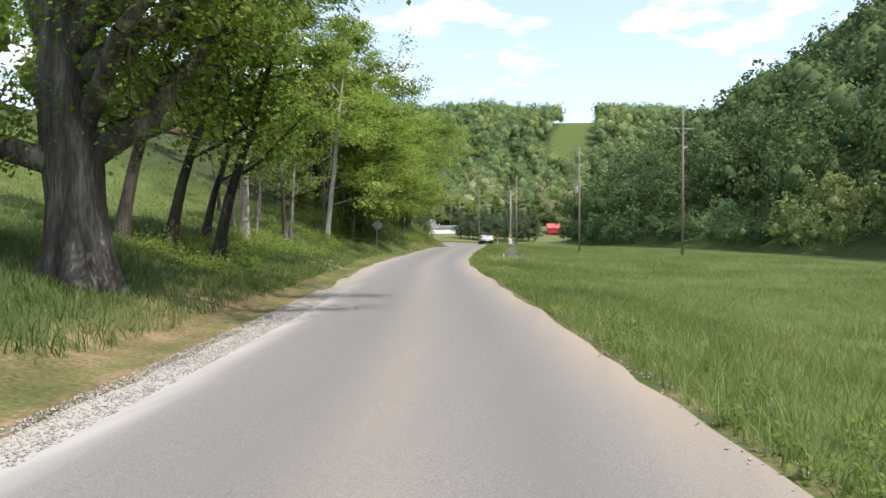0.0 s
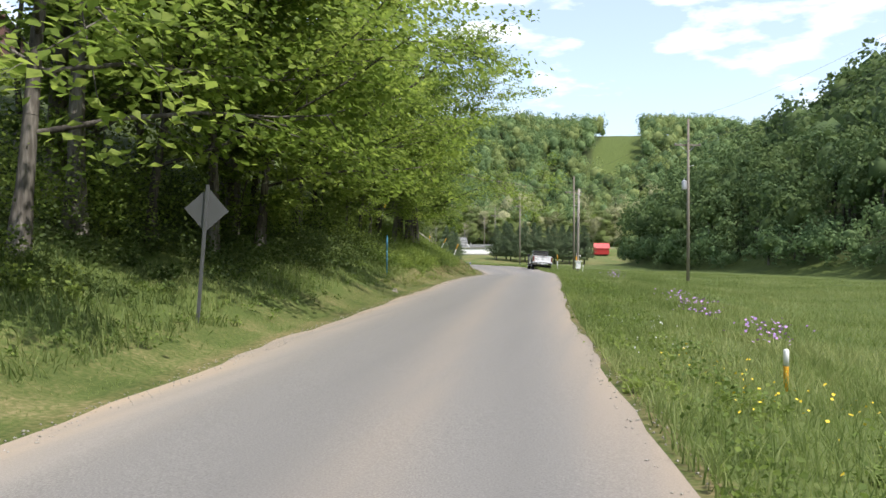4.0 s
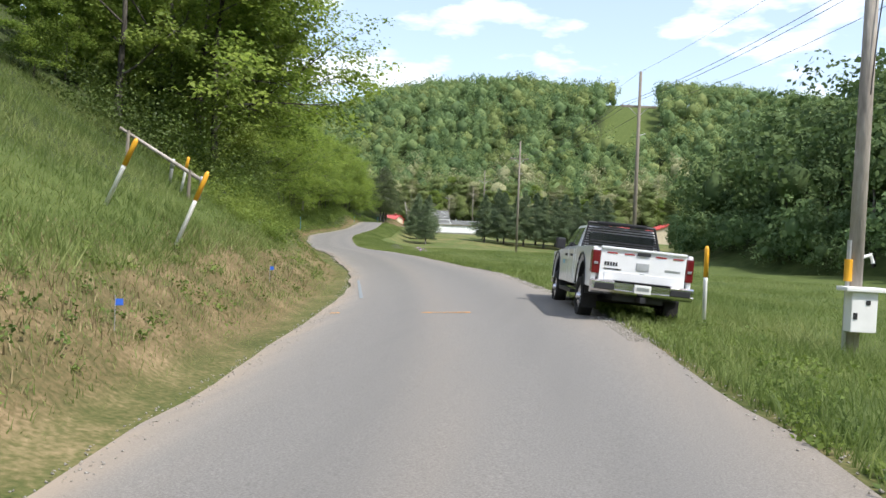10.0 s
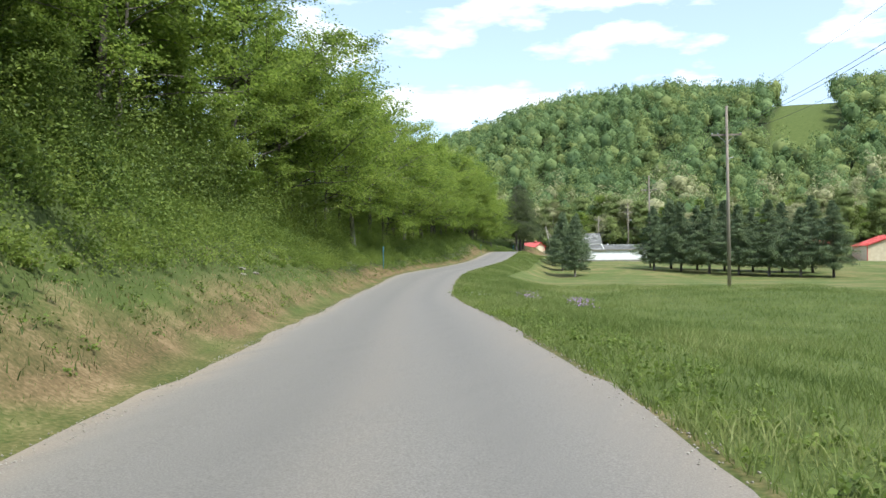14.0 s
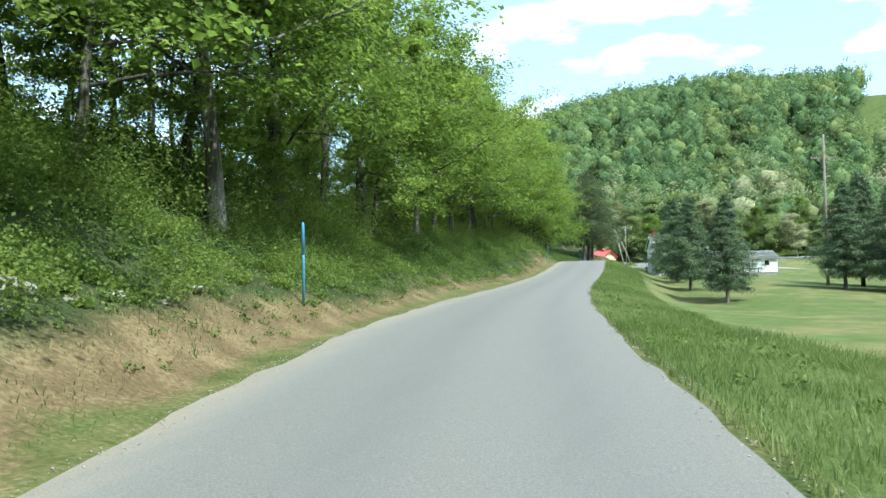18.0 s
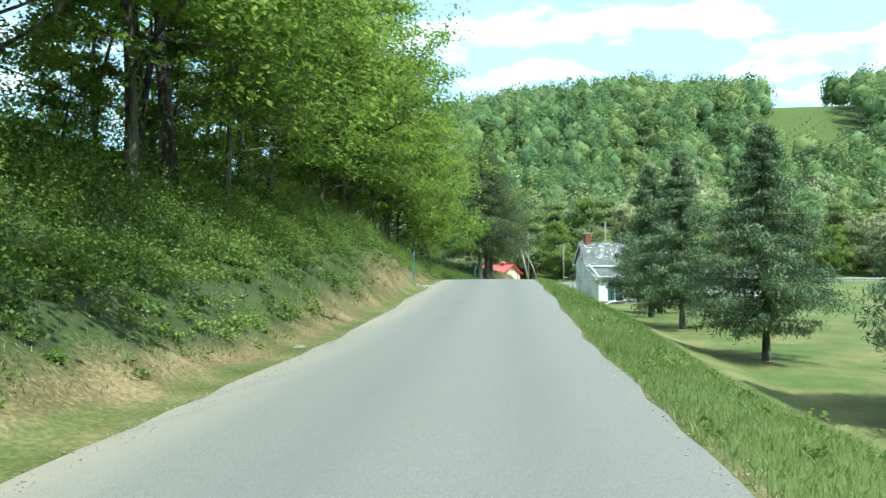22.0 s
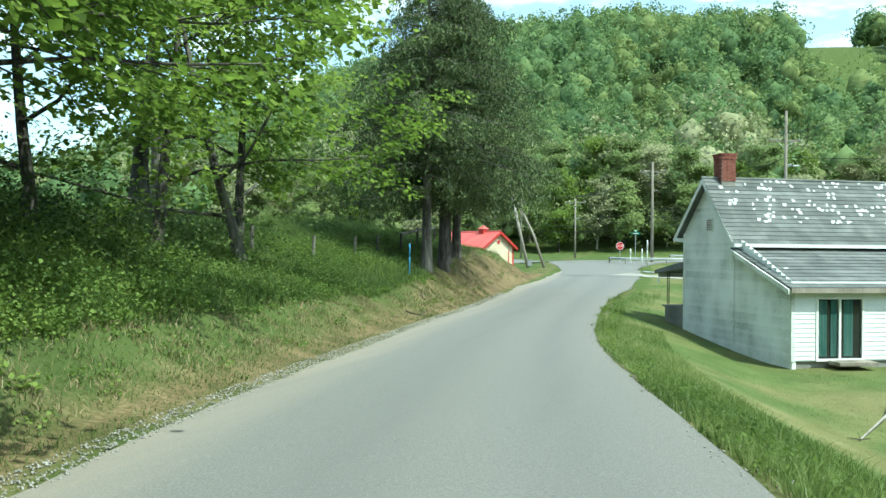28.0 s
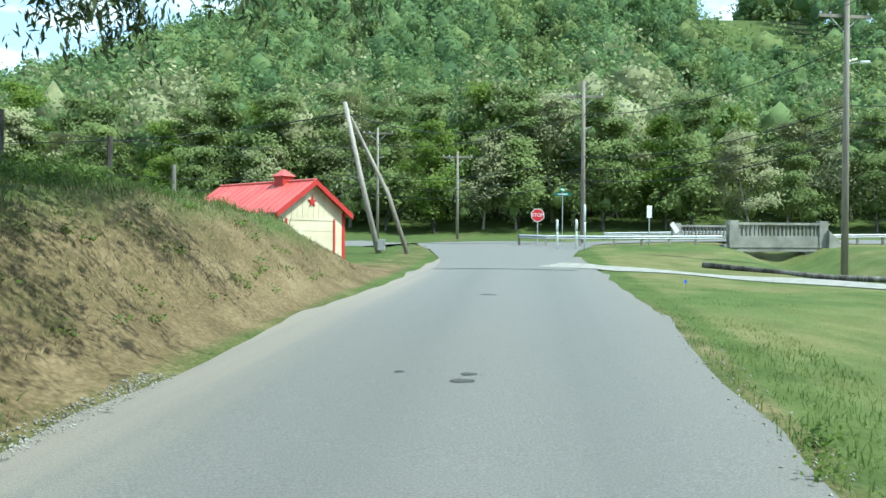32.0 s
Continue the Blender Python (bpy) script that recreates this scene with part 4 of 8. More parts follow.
def build_far_woods():
    rng = np.random.default_rng(21)
    # the ridge ahead
    xs, ys = rng.uniform(-400, 240, 4600), rng.uniform(455, 730, 4600)
    h = hill_ahead(xs, ys)
    keep = (h > 2.0) & (clearing(xs, ys) < 0.2)
    xs, ys = xs[keep], ys[keep]
    order = np.argsort(ys)
    far = ys[order]
    xs, ys = xs[order], ys[order]
    hs = rng.uniform(11, 17, len(xs))
    near = hill_ahead(xs, ys) < 26
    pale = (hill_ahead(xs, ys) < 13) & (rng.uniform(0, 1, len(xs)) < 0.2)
    kind = np.random.default_rng(90).integers(0, 7, len(xs))
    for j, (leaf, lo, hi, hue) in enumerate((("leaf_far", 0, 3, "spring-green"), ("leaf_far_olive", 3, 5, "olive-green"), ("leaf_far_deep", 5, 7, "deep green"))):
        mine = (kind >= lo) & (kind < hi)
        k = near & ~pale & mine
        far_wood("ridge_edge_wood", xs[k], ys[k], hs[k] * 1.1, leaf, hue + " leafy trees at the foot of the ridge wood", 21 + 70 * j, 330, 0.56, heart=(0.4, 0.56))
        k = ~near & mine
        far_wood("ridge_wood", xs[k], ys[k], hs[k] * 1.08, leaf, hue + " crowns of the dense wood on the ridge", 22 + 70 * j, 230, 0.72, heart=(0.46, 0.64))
    gx, gy = rng.uniform(-60, 60, 260), rng.uniform(560, 720, 260)
    k = clearing(gx, gy) > 0.3
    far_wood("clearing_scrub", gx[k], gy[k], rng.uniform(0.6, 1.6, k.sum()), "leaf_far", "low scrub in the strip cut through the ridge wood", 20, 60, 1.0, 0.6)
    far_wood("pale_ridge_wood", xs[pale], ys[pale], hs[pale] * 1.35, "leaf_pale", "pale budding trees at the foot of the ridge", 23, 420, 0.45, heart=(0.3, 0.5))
    k = near
    stems("ridge_stems", xs[k], ys[k], ground_z(xs[k], ys[k]), hs[k], "grey trunks at the edge of the ridge wood", 24)
    foot_bushes(rng)
    # the hill on the right
    s, d = scatter(rng, 2600, -30, 450, 0, 120)
    d = d ** 1.0 + lerp(s, WOOD_EDGE_S, WOOD_EDGE) + 1.5
    p = spot(s, d)
    hs = rng.uniform(10, 16, len(s))
    k = (d - lerp(s, WOOD_EDGE_S, WOOD_EDGE)) < 22
    far_wood("hillside_edge_wood", p[k, 0], p[k, 1], hs[k], "leaf_hill", "trees at the front of the hillside wood, leaves darkened as shade", 19, 460, 0.62, heart=(0.25, 0.42))
    far_wood("hillside_wood", p[~k, 0], p[~k, 1], hs[~k], "leaf_hill", "wood on the hillside beyond the meadow, leaves darkened as shade", 25, 120, 0.95)
    k = (d - lerp(s, WOOD_EDGE_S, WOOD_EDGE)) < 12
    stems("hillside_stems", p[k, 0], p[k, 1], ground_z(p[k, 0], p[k, 1]), hs[k], "trunks at the edge of the hillside wood", 26)
    # low edge of the wood along the meadow
    s, d = scatter(rng, 420, -30, 400, -3, 5)
    d = d + lerp(s, WOOD_EDGE_S, WOOD_EDGE)
    p = spot(s, d)
    hh = rng.uniform(3.0, 8.0, len(s))
    k = s < 118
    far_wood("meadow_edge_bushes", p[~k, 0], p[~k, 1], hh[~k], "leaf_far_deep", "bushes and low trees along the edge of the meadow", 27, 300, 0.8, 0.9, heart=(0.25, 0.42))
    far_wood("meadow_edge_bushes", p[k, 0], p[k, 1], hh[k] * 1.25, "leaf_far_olive", "lighter green bushes and low trees at the meadow's edge", 27, 460, 0.7, 0.9, heart=(0.25, 0.42))
    # behind the road's left side
    s, d = scatter(rng, 520, 50, 325, -75, -27)
    p = spot(s, d)
    k = (s < 70) | ((s > 150) & (s < 200))
    far_wood("upper_wood", p[k, 0], p[k, 1], rng.uniform(9, 14, k.sum()), "leaf_dark", "upper wood on the slope above the road", 28, 190, 0.75)
    s, d = scatter(rng, 60, 150, 205, -26, -15)
    p = spot(s, d)
    far_wood("understory", p[:, 0], p[:, 1], rng.uniform(2.5, 6.0, len(s)), "leaf_dark", "low leafy trees under the wood on the slope", 18, 300, 0.6)
    s, d = scatter(rng, 260, -60, 50, -95, -60)
    p = spot(s, d)
    far_wood("pasture_wood", p[:, 0], p[:, 1], rng.uniform(9, 15, len(s)), "leaf_maple", "spring-green wood above the hillside pasture", 29, 170, 0.85)
    s, d = scatter(rng, 1000, 180, 480, -420, -60)
    k = (d < -130) | ((s > 330) & (d < -75))
    s, d = s[k], d[k]
    p = spot(s, d)
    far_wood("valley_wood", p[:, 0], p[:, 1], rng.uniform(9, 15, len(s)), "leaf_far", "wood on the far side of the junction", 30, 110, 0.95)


build_far_woods()


def build_ridge_front():
    """The front rows of trees at the ridge's foot, beyond the crossing road."""
    rng = np.random.default_rng(77)
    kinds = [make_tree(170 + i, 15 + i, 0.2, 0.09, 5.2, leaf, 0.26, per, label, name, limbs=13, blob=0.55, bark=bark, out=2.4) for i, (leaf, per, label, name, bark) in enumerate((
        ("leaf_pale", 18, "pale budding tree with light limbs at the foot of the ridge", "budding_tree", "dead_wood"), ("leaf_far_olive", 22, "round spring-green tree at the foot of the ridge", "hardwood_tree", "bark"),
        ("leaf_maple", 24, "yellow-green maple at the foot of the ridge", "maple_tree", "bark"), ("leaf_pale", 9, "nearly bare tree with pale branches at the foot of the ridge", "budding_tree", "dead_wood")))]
    pick = (0, 1, 2, 1, 0, 1, 3, 1, 2, 0, 1)
    for r in range(2):
        for i in range(44):
            x = -205 + i * 5.9 + rng.uniform(-2, 2)
            y = 450 + 0.10 * (x + 80) + 0.0006 * (x + 80) ** 2 + r * 8 + rng.uniform(0, 6)
            put(kinds[pick[(i + 4 * r) % 11]], x, y, rng.uniform(0, 360), rng.uniform(0.75, 1.15) + 0.12 * r, sink=0.3)
    for p in kinds:
        drop_proto(p)


build_ridge_front()


# ---------------------------------------------------------------- trees along the road
def build_road_trees():
    rng = np.random.default_rng(5)
    maple = [make_tree(40 + i, 13 + i, 0.20, 0.13, 6.4, "leaf_maple", 0.155, 46, "tall maple with fresh yellow-green leaves on the roadside bank") for i in range(3)]
    fine = [make_tree(44 + i, 13 + i, 0.20, 0.13, 6.4, "leaf_maple", 0.12, 44, "tall maple with fresh yellow-green leaves close beside the road") for i in range(2)]
    over = [make_tree(47 + i, 16.5, 0.24, 0.26, 8.6, "leaf_maple", 0.135, 34, "tall maple with long limbs hanging over the road", limbs=13, blob=0.34) for i in range(2)]
    dark = [make_tree(50 + i, 11 + 1.5 * i, 0.16, 0.14, 4.3, "leaf_dark", 0.15, 34, "leafy hardwood tree with dense dark green crown", "hardwood_tree") for i in range(3)]
    thin = [make_tree(60 + i, 14, 0.13, 0.45, 3.0, "leaf_maple", 0.17, 22, "slender tree with a long bare trunk in the wood", "slender_tree", limbs=8) for i in range(2)]
    bare = [make_tree(66 + i, 11, 0.15, 0.25, 2.6, "leaf_maple", 0.10, 6, "half-bare tree with few budding leaves", "budding_tree", limbs=9) for i in range(2)]
    edge = [make_tree(280 + i, 11.0 + i, 0.16, 0.17, 6.4, "leaf_maple", 0.125, 34, "roadside maple with sunlit sprays hanging towards the road", limbs=12, blob=0.36, side=1.25, sag=0.10) for i in range(3)]

    def facing(s, d):
        a, b = spot(s, d), spot(s, 0.0)
        return math.degrees(math.atan2(float(b[1] - a[1]), float(b[0] - a[0])))

    def row(kinds, s0, s1, n, d0, d1, lo=0.8, hi=1.2, group=""):
        for k in range(n):
            s = s0 + (s1 - s0) * (k + rng.uniform(0.1, 0.9)) / n
            d = rng.uniform(d0, d1)
            p = kinds[int(rng.integers(len(kinds)))]
            put_sd(p, s, d, rng.uniform(0, 360), rng.uniform(lo, hi), group=group, tilt=(rng.uniform(-4, 4), rng.uniform(-2, 6)))

    def edge_row(s0, s1, n, d0, d1, lo, hi):
        for k in range(n):
            s, d = s0 + (s1 - s0) * (k + rng.uniform(0.2, 0.8)) / n, rng.uniform(d0, d1)
            put_sd(edge[k % 3], s, d, facing(s, d) + rng.uniform(-25, 25), rng.uniform(lo, hi))

    # first stand
    row(fine, 59, 76, 4, -10.8, -8.8, 1.2, 1.45)
    row(maple + dark, 62, 82, 3, -13, -10, 0.8, 1.0)
    row(dark + thin, 60, 82, 4, -22, -14, 0.8, 1.0)
    edge_row(57, 84, 7, -9.8, -7.6, 0.95, 1.25)
    row(bare, 40, 60, 3, -14, -9, 0.7, 1.0)
    # over the brush before the open slope
    row(fine + dark, 90, 106, 2, -13, -10.5, 0.75, 0.95)
    row(dark, 88, 104, 3, -19, -14, 0.8, 1.0)
    edge_row(84, 97, 6, -9.0, -7.0, 0.6, 0.85)
    # above the grass bank
    row(bare, 133, 146, 4, -22, -15, 0.7, 0.95)
    row(dark + fine, 147, 166, 6, -12.5, -8.6, 1.0, 1.25)
    row(maple + dark, 160, 200, 10, -20, -11, 0.85, 1.15)
    row(dark + fine, 164, 206, 9, -18, -13.5, 0.9, 1.2)
    row(over, 208, 322, 9, -11.5, -9.4, 0.85, 1.05)
    row(fine + dark, 206, 322, 8, -13.5, -10.5, 0.9, 1.2)
    row(over, 222, 318, 5, -9.6, -8.4, 0.95, 1.15)
    edge_row(314, 336, 4, -9.6, -8.4, 1.1, 1.35)
    edge_row(206, 322, 17, -10.4, -8.6, 0.9, 1.3)
    edge_row(148, 172, 3, -10.6, -9.2, 1.15, 1.35)
    edge_row(152, 206, 5, -11.0, -9.0, 0.75, 1.0)
    row(fine, 300, 331, 5, -10.4, -8.6, 0.9, 1.1)
    row(fine, 184, 214, 4, -12.5, -10.0, 0.95, 1.2)
    low = [make_tree(270 + i, 12.5, 0.17, 0.26, 10.0, "leaf_maple", 0.115, 56, "leaning maple with low limbs hanging over the road", limbs=11, blob=0.36, lean=(0.10, 0), side=0.75, sag=0.03) for i in range(1)]
    for i, (s, d, k) in enumerate(((94.5, -7.6, 1.0),)):
        put_sd(low[i], s, d, facing(s, d) - 12, k)
    for p in low:
        drop_proto(p)
    row(fine, 326, 345, 3, -14, -10.5, 0.9, 1.1)
    edge_row(326, 345, 4, -11.0, -8.8, 0.95, 1.15)
    put(fine[0], -87.3, 334.0, 200, 1.0, tilt=(0, 9))
    put(fine[1], -90.0, 338.5, 80, 1.05)
    row(fine, 286, 318, 4, -11.8, -9.2, 0.8, 1.0)
    row(thin, 205, 322, 26, -19, -11, 0.8, 1.2)
    sapling = [make_tree(260 + i, 6.2 + 0.8 * i, 0.06, 0.08, 2.7, leaf, 0.10, 40, "young leafy sapling filling the edge of the wood", "sapling", limbs=12, blob=0.5) for i, leaf in enumerate(("leaf_dark", "leaf_maple", "leaf_dark"))]
    row(sapling, 60, 84, 4, -11.5, -7.6, 0.7, 1.1)
    row(sapling, 88, 106, 4, -12, -9.4, 0.6, 0.95)
    row(sapling, 144, 206, 26, -14, -8.6, 0.5, 0.9)
    row(sapling, 206, 322, 28, -12.5, -9.8, 0.55, 1.0)
    row(sapling, 206, 330, 16, -18, -13, 0.7, 1.1)
    for p in sapling:
        drop_proto(p)
    for p in (*maple, *fine, *over, *dark, *thin, *bare, *edge):
        drop_proto(p)


build_road_trees()


# ---------------------------------------------------------------- named trees
def build_named_trees():
    # the old maple at the roadside
    rng = np.random.default_rng(3)
    old = thing("old_maple_tree", "massive old maple with furrowed bark and heavy low limbs", "tree")
    segs, tips = [], []
    axis = [np.array(p, float) for p in ((0, 0, -0.5), (0, 0, 0.6), (-0.05, 0.05, 1.8), (-0.15, 0.1, 3.0), (-0.35, 0.1, 4.4), (-0.3, 0.2, 6.5), (-0.2, 0.4, 9.0), (0.1, 0.5, 12.0))]
    rad = [0.95, 0.72, 0.60, 0.62, 0.50, 0.40, 0.28, 0.10]
    u = np.linspace(0, 7, 43)
    ctr = np.stack([np.interp(u, range(8), [p[k] for p in axis]) for k in range(3)], -1)
    rr = np.interp(u, range(8), rad)
    sides = 44
    th = np.arange(sides) / sides * 2 * np.pi
    A, Z = np.meshgrid(th, ctr[:, 2])
    furrow = 0.045 * np.abs(np.sin(A * 11 + 1.6 * value_noise(Z * 0.9, A * 2, 31))) + 0.05 * value_noise(A * 3, Z * 1.2, 32)
    flare = 0.22 * np.clip((0.9 - Z) / 1.2, 0, 1) * (0.5 + 0.5 * np.cos(A * 5 + 0.7))
    R = rr[:, None] * (1 + furrow - 0.03) + flare
    tv = np.stack([ctr[:, 0][:, None] + R * np.cos(A), ctr[:, 1][:, None] + R * np.sin(A), Z], -1).reshape(-1, 3)
    ti = np.arange(len(u) * sides).reshape(len(u), sides)
    tf = np.stack([ti[:-1], np.roll(ti[:-1], -1, 1), np.roll(ti[1:], -1, 1), ti[1:]], -1).reshape(-1, 4)
    link_mesh("trunk", array_mesh("trunk", tv, tf, True), M["bark"], old, "furrowed grey trunk with flaring roots")
    # the three longest limbs, out of view, are added to shade the road
    limbs = [((0.1, 0, 2.7), (1.3, 0.4, 3.6), (2.4, 0.8, 5.2), (3.6, 1.3, 7.2), 0.30), ((0.0, 0.1, 4.6), (2.4, 0.6, 6.4), (6.8, 1.0, 8.9), (13.0, -0.6, 10.8), 0.28), ((0.0, 0.1, 5.2), (1.8, -2.0, 7.4), (6.0, -4.2, 10.0), (12.0, -5.4, 12.0), 0.25), ((-0.1, 0.3, 5.6), (2.0, 2.6, 7.6), (6.2, 4.0, 9.8), (12.0, 3.6, 11.8), 0.24), ((-0.3, 0, 2.6), (-1.6, -0.4, 3.0), (-3.2, -0.6, 3.6), (-5.0, -0.5, 5.0), 0.30), ((-0.3, 0.1, 4.2), (-1.0, 0.8, 6.0), (-1.8, 1.6, 8.0), (-2.2, 2.2, 10), 0.26), ((-0.2, 0.2, 5.0), (0.8, -0.8, 7.0), (1.8, -1.6, 9.0), (2.6, -2.4, 10.5), 0.24), ((-0.2, 0.3, 6.0), (0.7, 1.6, 8.0), (1.6, 3.2, 9.8), (2.2, 4.4, 11), 0.20), ((0.1, 0.1, 3.4), (1.2, -1.4, 5.2), (3.0, -2.6, 7.0), (4.6, -3.4, 8.4), 0.22)]
    for p0, p1, p2, p3, r in limbs:
        ps = [np.array(p, float) for p in (p0, p1, p2, p3)]
        for i in range(3):
            segs.append((ps[i], ps[i + 1], r * (1 - 0.25 * i), r * (0.75 - 0.25 * i) + 0.02))
        for i in range(26):
            w = rng.uniform(0.9, 2.98)
            k = int(w)
            b = ps[k] + (ps[k + 1] - ps[k]) * (w - k) if k < 3 else ps[3]
            d = rng.normal(size=3) + np.array((0, 0, 0.25))
            d = d / np.linalg.norm(d) * rng.uniform(0.8, 2.4)
            segs.append((b, b + d, 0.045, 0.012))
            tips += [b + d * u for u in (0.5, 0.8, 1.0)]
    link_mesh("limbs", wood_mesh("limbs", segs, 12), M["bark"], old)
    c = np.repeat(np.array(tips), 44, 0)
    c = c + rng.normal(size=c.shape) * np.array((0.5, 0.5, 0.35))
    v, f = leaves(c, 0.11, rng, droop=0.4, up=0.6, out=1.1)
    link_mesh("crown", array_mesh("crown", v, f), M["leaf_maple"], old)
    old.matrix_world = pose(-10.65, 15.6, float(ground_z(-10.65, 15.6)[0]) - 0.05, 0, 0, 20)

    dark = make_tree(81, 13, 0.27, 0.30, 5.4, "leaf_maple", 0.115, 54, "dark-barked maple leaning over the roadside grass", limbs=13, lean=(0.14, 0.0), bark="bark_dark", blob=0.42)
    for x, y, r, k in ((-15.03, 27.3, 10, 1.0), (-13.59, 28.3, -25, 0.95), (-15.7, 25.2, 30, 1.05), (-16.8, 33.7, 0, 0.8)):
        put(dark, x, y, r, k)
    drop_proto(dark)

    # bare trunks by the pasture
    for name, label, x, y, h, r, lean, seed in (("dead_tree", "bleached dead trunk with a broken side branch", -17.2, 39.0, 11.5, 0.27, (0.01, 0), 4), ("dead_tree", "pale leaning dead trunk among green maples", -17.9, 54.5, 11.5, 0.20, (0.10, 0.02), 5)):
        rng = np.random.default_rng(seed)
        t = thing(name, label, "tree")
        segs, p, q = [], np.zeros(3) - np.array((0, 0, 0.3)), np.array((lean[0], lean[1], 1.0))
        for i in range(10):
            q2 = q + rng.normal(size=3) * np.array((0.03, 0.03, 0))
            e = p + q2 / np.linalg.norm(q2) * h / 10
            segs.append((p, e, r * (1.25 if i == 0 else 1 - 0.07 * i), r * (1 - 0.07 * (i + 1))))
            if i > 2:
                d = rng.normal(size=3)
                d[2] = abs(d[2]) * 0.6
                d *= rng.uniform(0.4, 1.6) / np.linalg.norm(d)
                segs.append((e, e + d, 0.05, 0.012))
                segs.append((e + d * 0.6, e + d * 0.6 + rng.normal(size=3) * 0.4, 0.022, 0.006))
            p = e
        link_mesh("trunk", wood_mesh("trunk", segs, 9), M["dead_wood"], t)
        t.matrix_world = pose(x, y, float(ground_z(x, y)[0]), 0, 0, 0)

    budding = make_tree(83, 11, 0.16, 0.2, 3.0, "leaf_maple", 0.085, 6, "thin budding tree with bare dark twigs", "budding_tree", limbs=12)
    for x, y, r, k in ((-17.5, 45.5, 20, 1.0), (-17.9, 47.3, 200, 0.9), (-19.2, 42.0, 90, 0.75), (-19.5, 50.5, 300, 0.8)):
        put(budding, x, y, r, k)
    # thinly leaved tall trees behind the grass bank
    for s, d, k in ((106, -17, 1.1), (109, -20, 1.2), (113, -18.5, 1.15), (117, -22, 1.1), (103, -22, 1.2), (122, -19, 1.0), (98, -24, 1.1)):
        put_sd(budding, s, d, s * 37 % 360, k)
    drop_proto(budding)
    tall = make_tree(84, 15, 0.26, 0.34, 5.6, "leaf_maple", 0.115, 30, "tall roadside tree with pale leaning trunk", "tall_tree", limbs=10, lean=(0.10, 0.05))
    for s, d, k in ((98.8, -7.1, 0.95), (99.8, -7.0, 1.0), (96.6, -7.5, 0.9)):
        put_sd(tall, s, d, s * 53 % 360, k)
    put(tall, -93.9, 338.2, 40, 1.35)
    put(tall, -94.0, 339.6, 160, 1.1)
    drop_proto(tall)

    # yard spruces
    yard = [make_spruce(90 + i, 10.4, 0.17, 0.15, 4.1, "dense dark spruce with a bare lower trunk on the lawn", 0.5, 4.2, nsize=0.042, nlong=6.0, taper=1.05) for i in range(2)]
    for i, (x, y, k, r) in enumerate(((-55.4, 280.0, 0.95, 0), (-59.8, 290.0, 0.95, 70), (-63.0, 303.0, 1.0, 150), (-65.0, 312.0, 1.03, 30), (-64.7, 322.5, 1.05, 210))):
        put(yard[i % 2], x, y, r, k, group="spruces beside the road")
    for i in range(13):
        x, y = -45.5 + (i % 7) * 4.6 + (i // 7) * 2.0, 297.0 + (i // 7) * 7.5 - (i % 7) * 0.8
        put(yard[i % 2], x, y, i * 67, 1.1 + 0.04 * (i * 7 % 5), group="spruce grove")
    for p in yard:
        drop_proto(p)
    old_s = [make_spruce(95 + i, 17.5, 0.28, 0.26, 7.4, "tall old spruce with drooping sprays and bare grey trunk", 1.05, 0.45, "needle_old", nsize=0.05, nlong=3.6, taper=0.75, hang=5) for i in range(2)]
    for i, (x, y, k, r) in enumerate(((-86.5, 350.8, 1.0, 0), (-86.24, 353.1, 1.05, 100), (-86.45, 354.7, 0.9, 190), (-86.66, 357.6, 1.0, 280))):
        put(old_s[i % 2], x, y, r, k, sink=0.5, group="old spruces on the bank")
    for p in old_s:
        drop_proto(p)


build_named_trees()


# ---------------------------------------------------------------- undergrowth and grass
def build_shrubs(name, s0, s1, d0, d1, n, leaf, size, high, per, label, seed):
    rng = np.random.default_rng(seed)
    s, d = scatter(rng, n, s0, s1, d0, d1)
    d = outward(s, d)
    p, z = spot(s, d), height(s, d)
    h = high * rng.uniform(0.45, 1.4, n) * (0.7 + 0.5 * value_noise(s / 4, d / 3, seed))
    h = np.maximum(h, 0.15)
    c = rng.normal(size=(n, per, 3)) * np.stack([h * 0.55, h * 0.55, h * 0.33], -1)[:, None, :]
    c[..., 2] = np.abs(c[..., 2] + 0.45 * h[:, None])
    c += np.stack([p[:, 0], p[:, 1], z], -1)[:, None, :]
    v, f = leaves(c.reshape(-1, 3), size, rng, up=0.5)
    return tagged(link_mesh(name, array_mesh(name, v, f), M[leaf]), label, "undergrowth", kind="stuff")


build_shrubs("bank_shrubs", 24, 58, -9.4, -5.4, 190, "leaf_dark", 0.07, 0.62, 150, "bright green bushes on the roadside bank", 30)
build_shrubs("bank_shrubs", 56, 86, -12, -5.2, 330, "leaf_shaded", 0.065, 0.8, 170, "leafy brush along the shaded roadside bank", 31)
build_shrubs("bank_shrubs", 82, 107, -11, -4.4, 480, "leaf_dark", 0.065, 0.8, 170, "brush above the road cut", 32)
build_shrubs("bank_shrubs", 80, 102, -6.4, -4.1, 190, "leaf_shrub", 0.05, 0.55, 150, "leafy weeds hanging low over the road cut", 80)
build_shrubs("bank_shrubs", 143, 205, -9.5, -5.4, 640, "leaf_dark", 0.061, 0.8, 170, "leafy brush low on the steep bank", 65)
build_shrubs("bank_shrubs", 148, 208, -16, -6.4, 760, "leaf_shrub", 0.072, 1.15, 186, "dense brush and vines on the steep bank", 33)
build_shrubs("bank_shrubs", 250, 346, -9.0, -5.2, 1400, "leaf_shrub", 0.052, 0.6, 150, "dense leafy weeds low on the wooded bank", 64)
build_shrubs("bank_shrubs", 205, 250, -9.0, -4.9, 560, "leaf_dark", 0.054, 0.8, 170, "leafy green brush covering the high bank", 71)
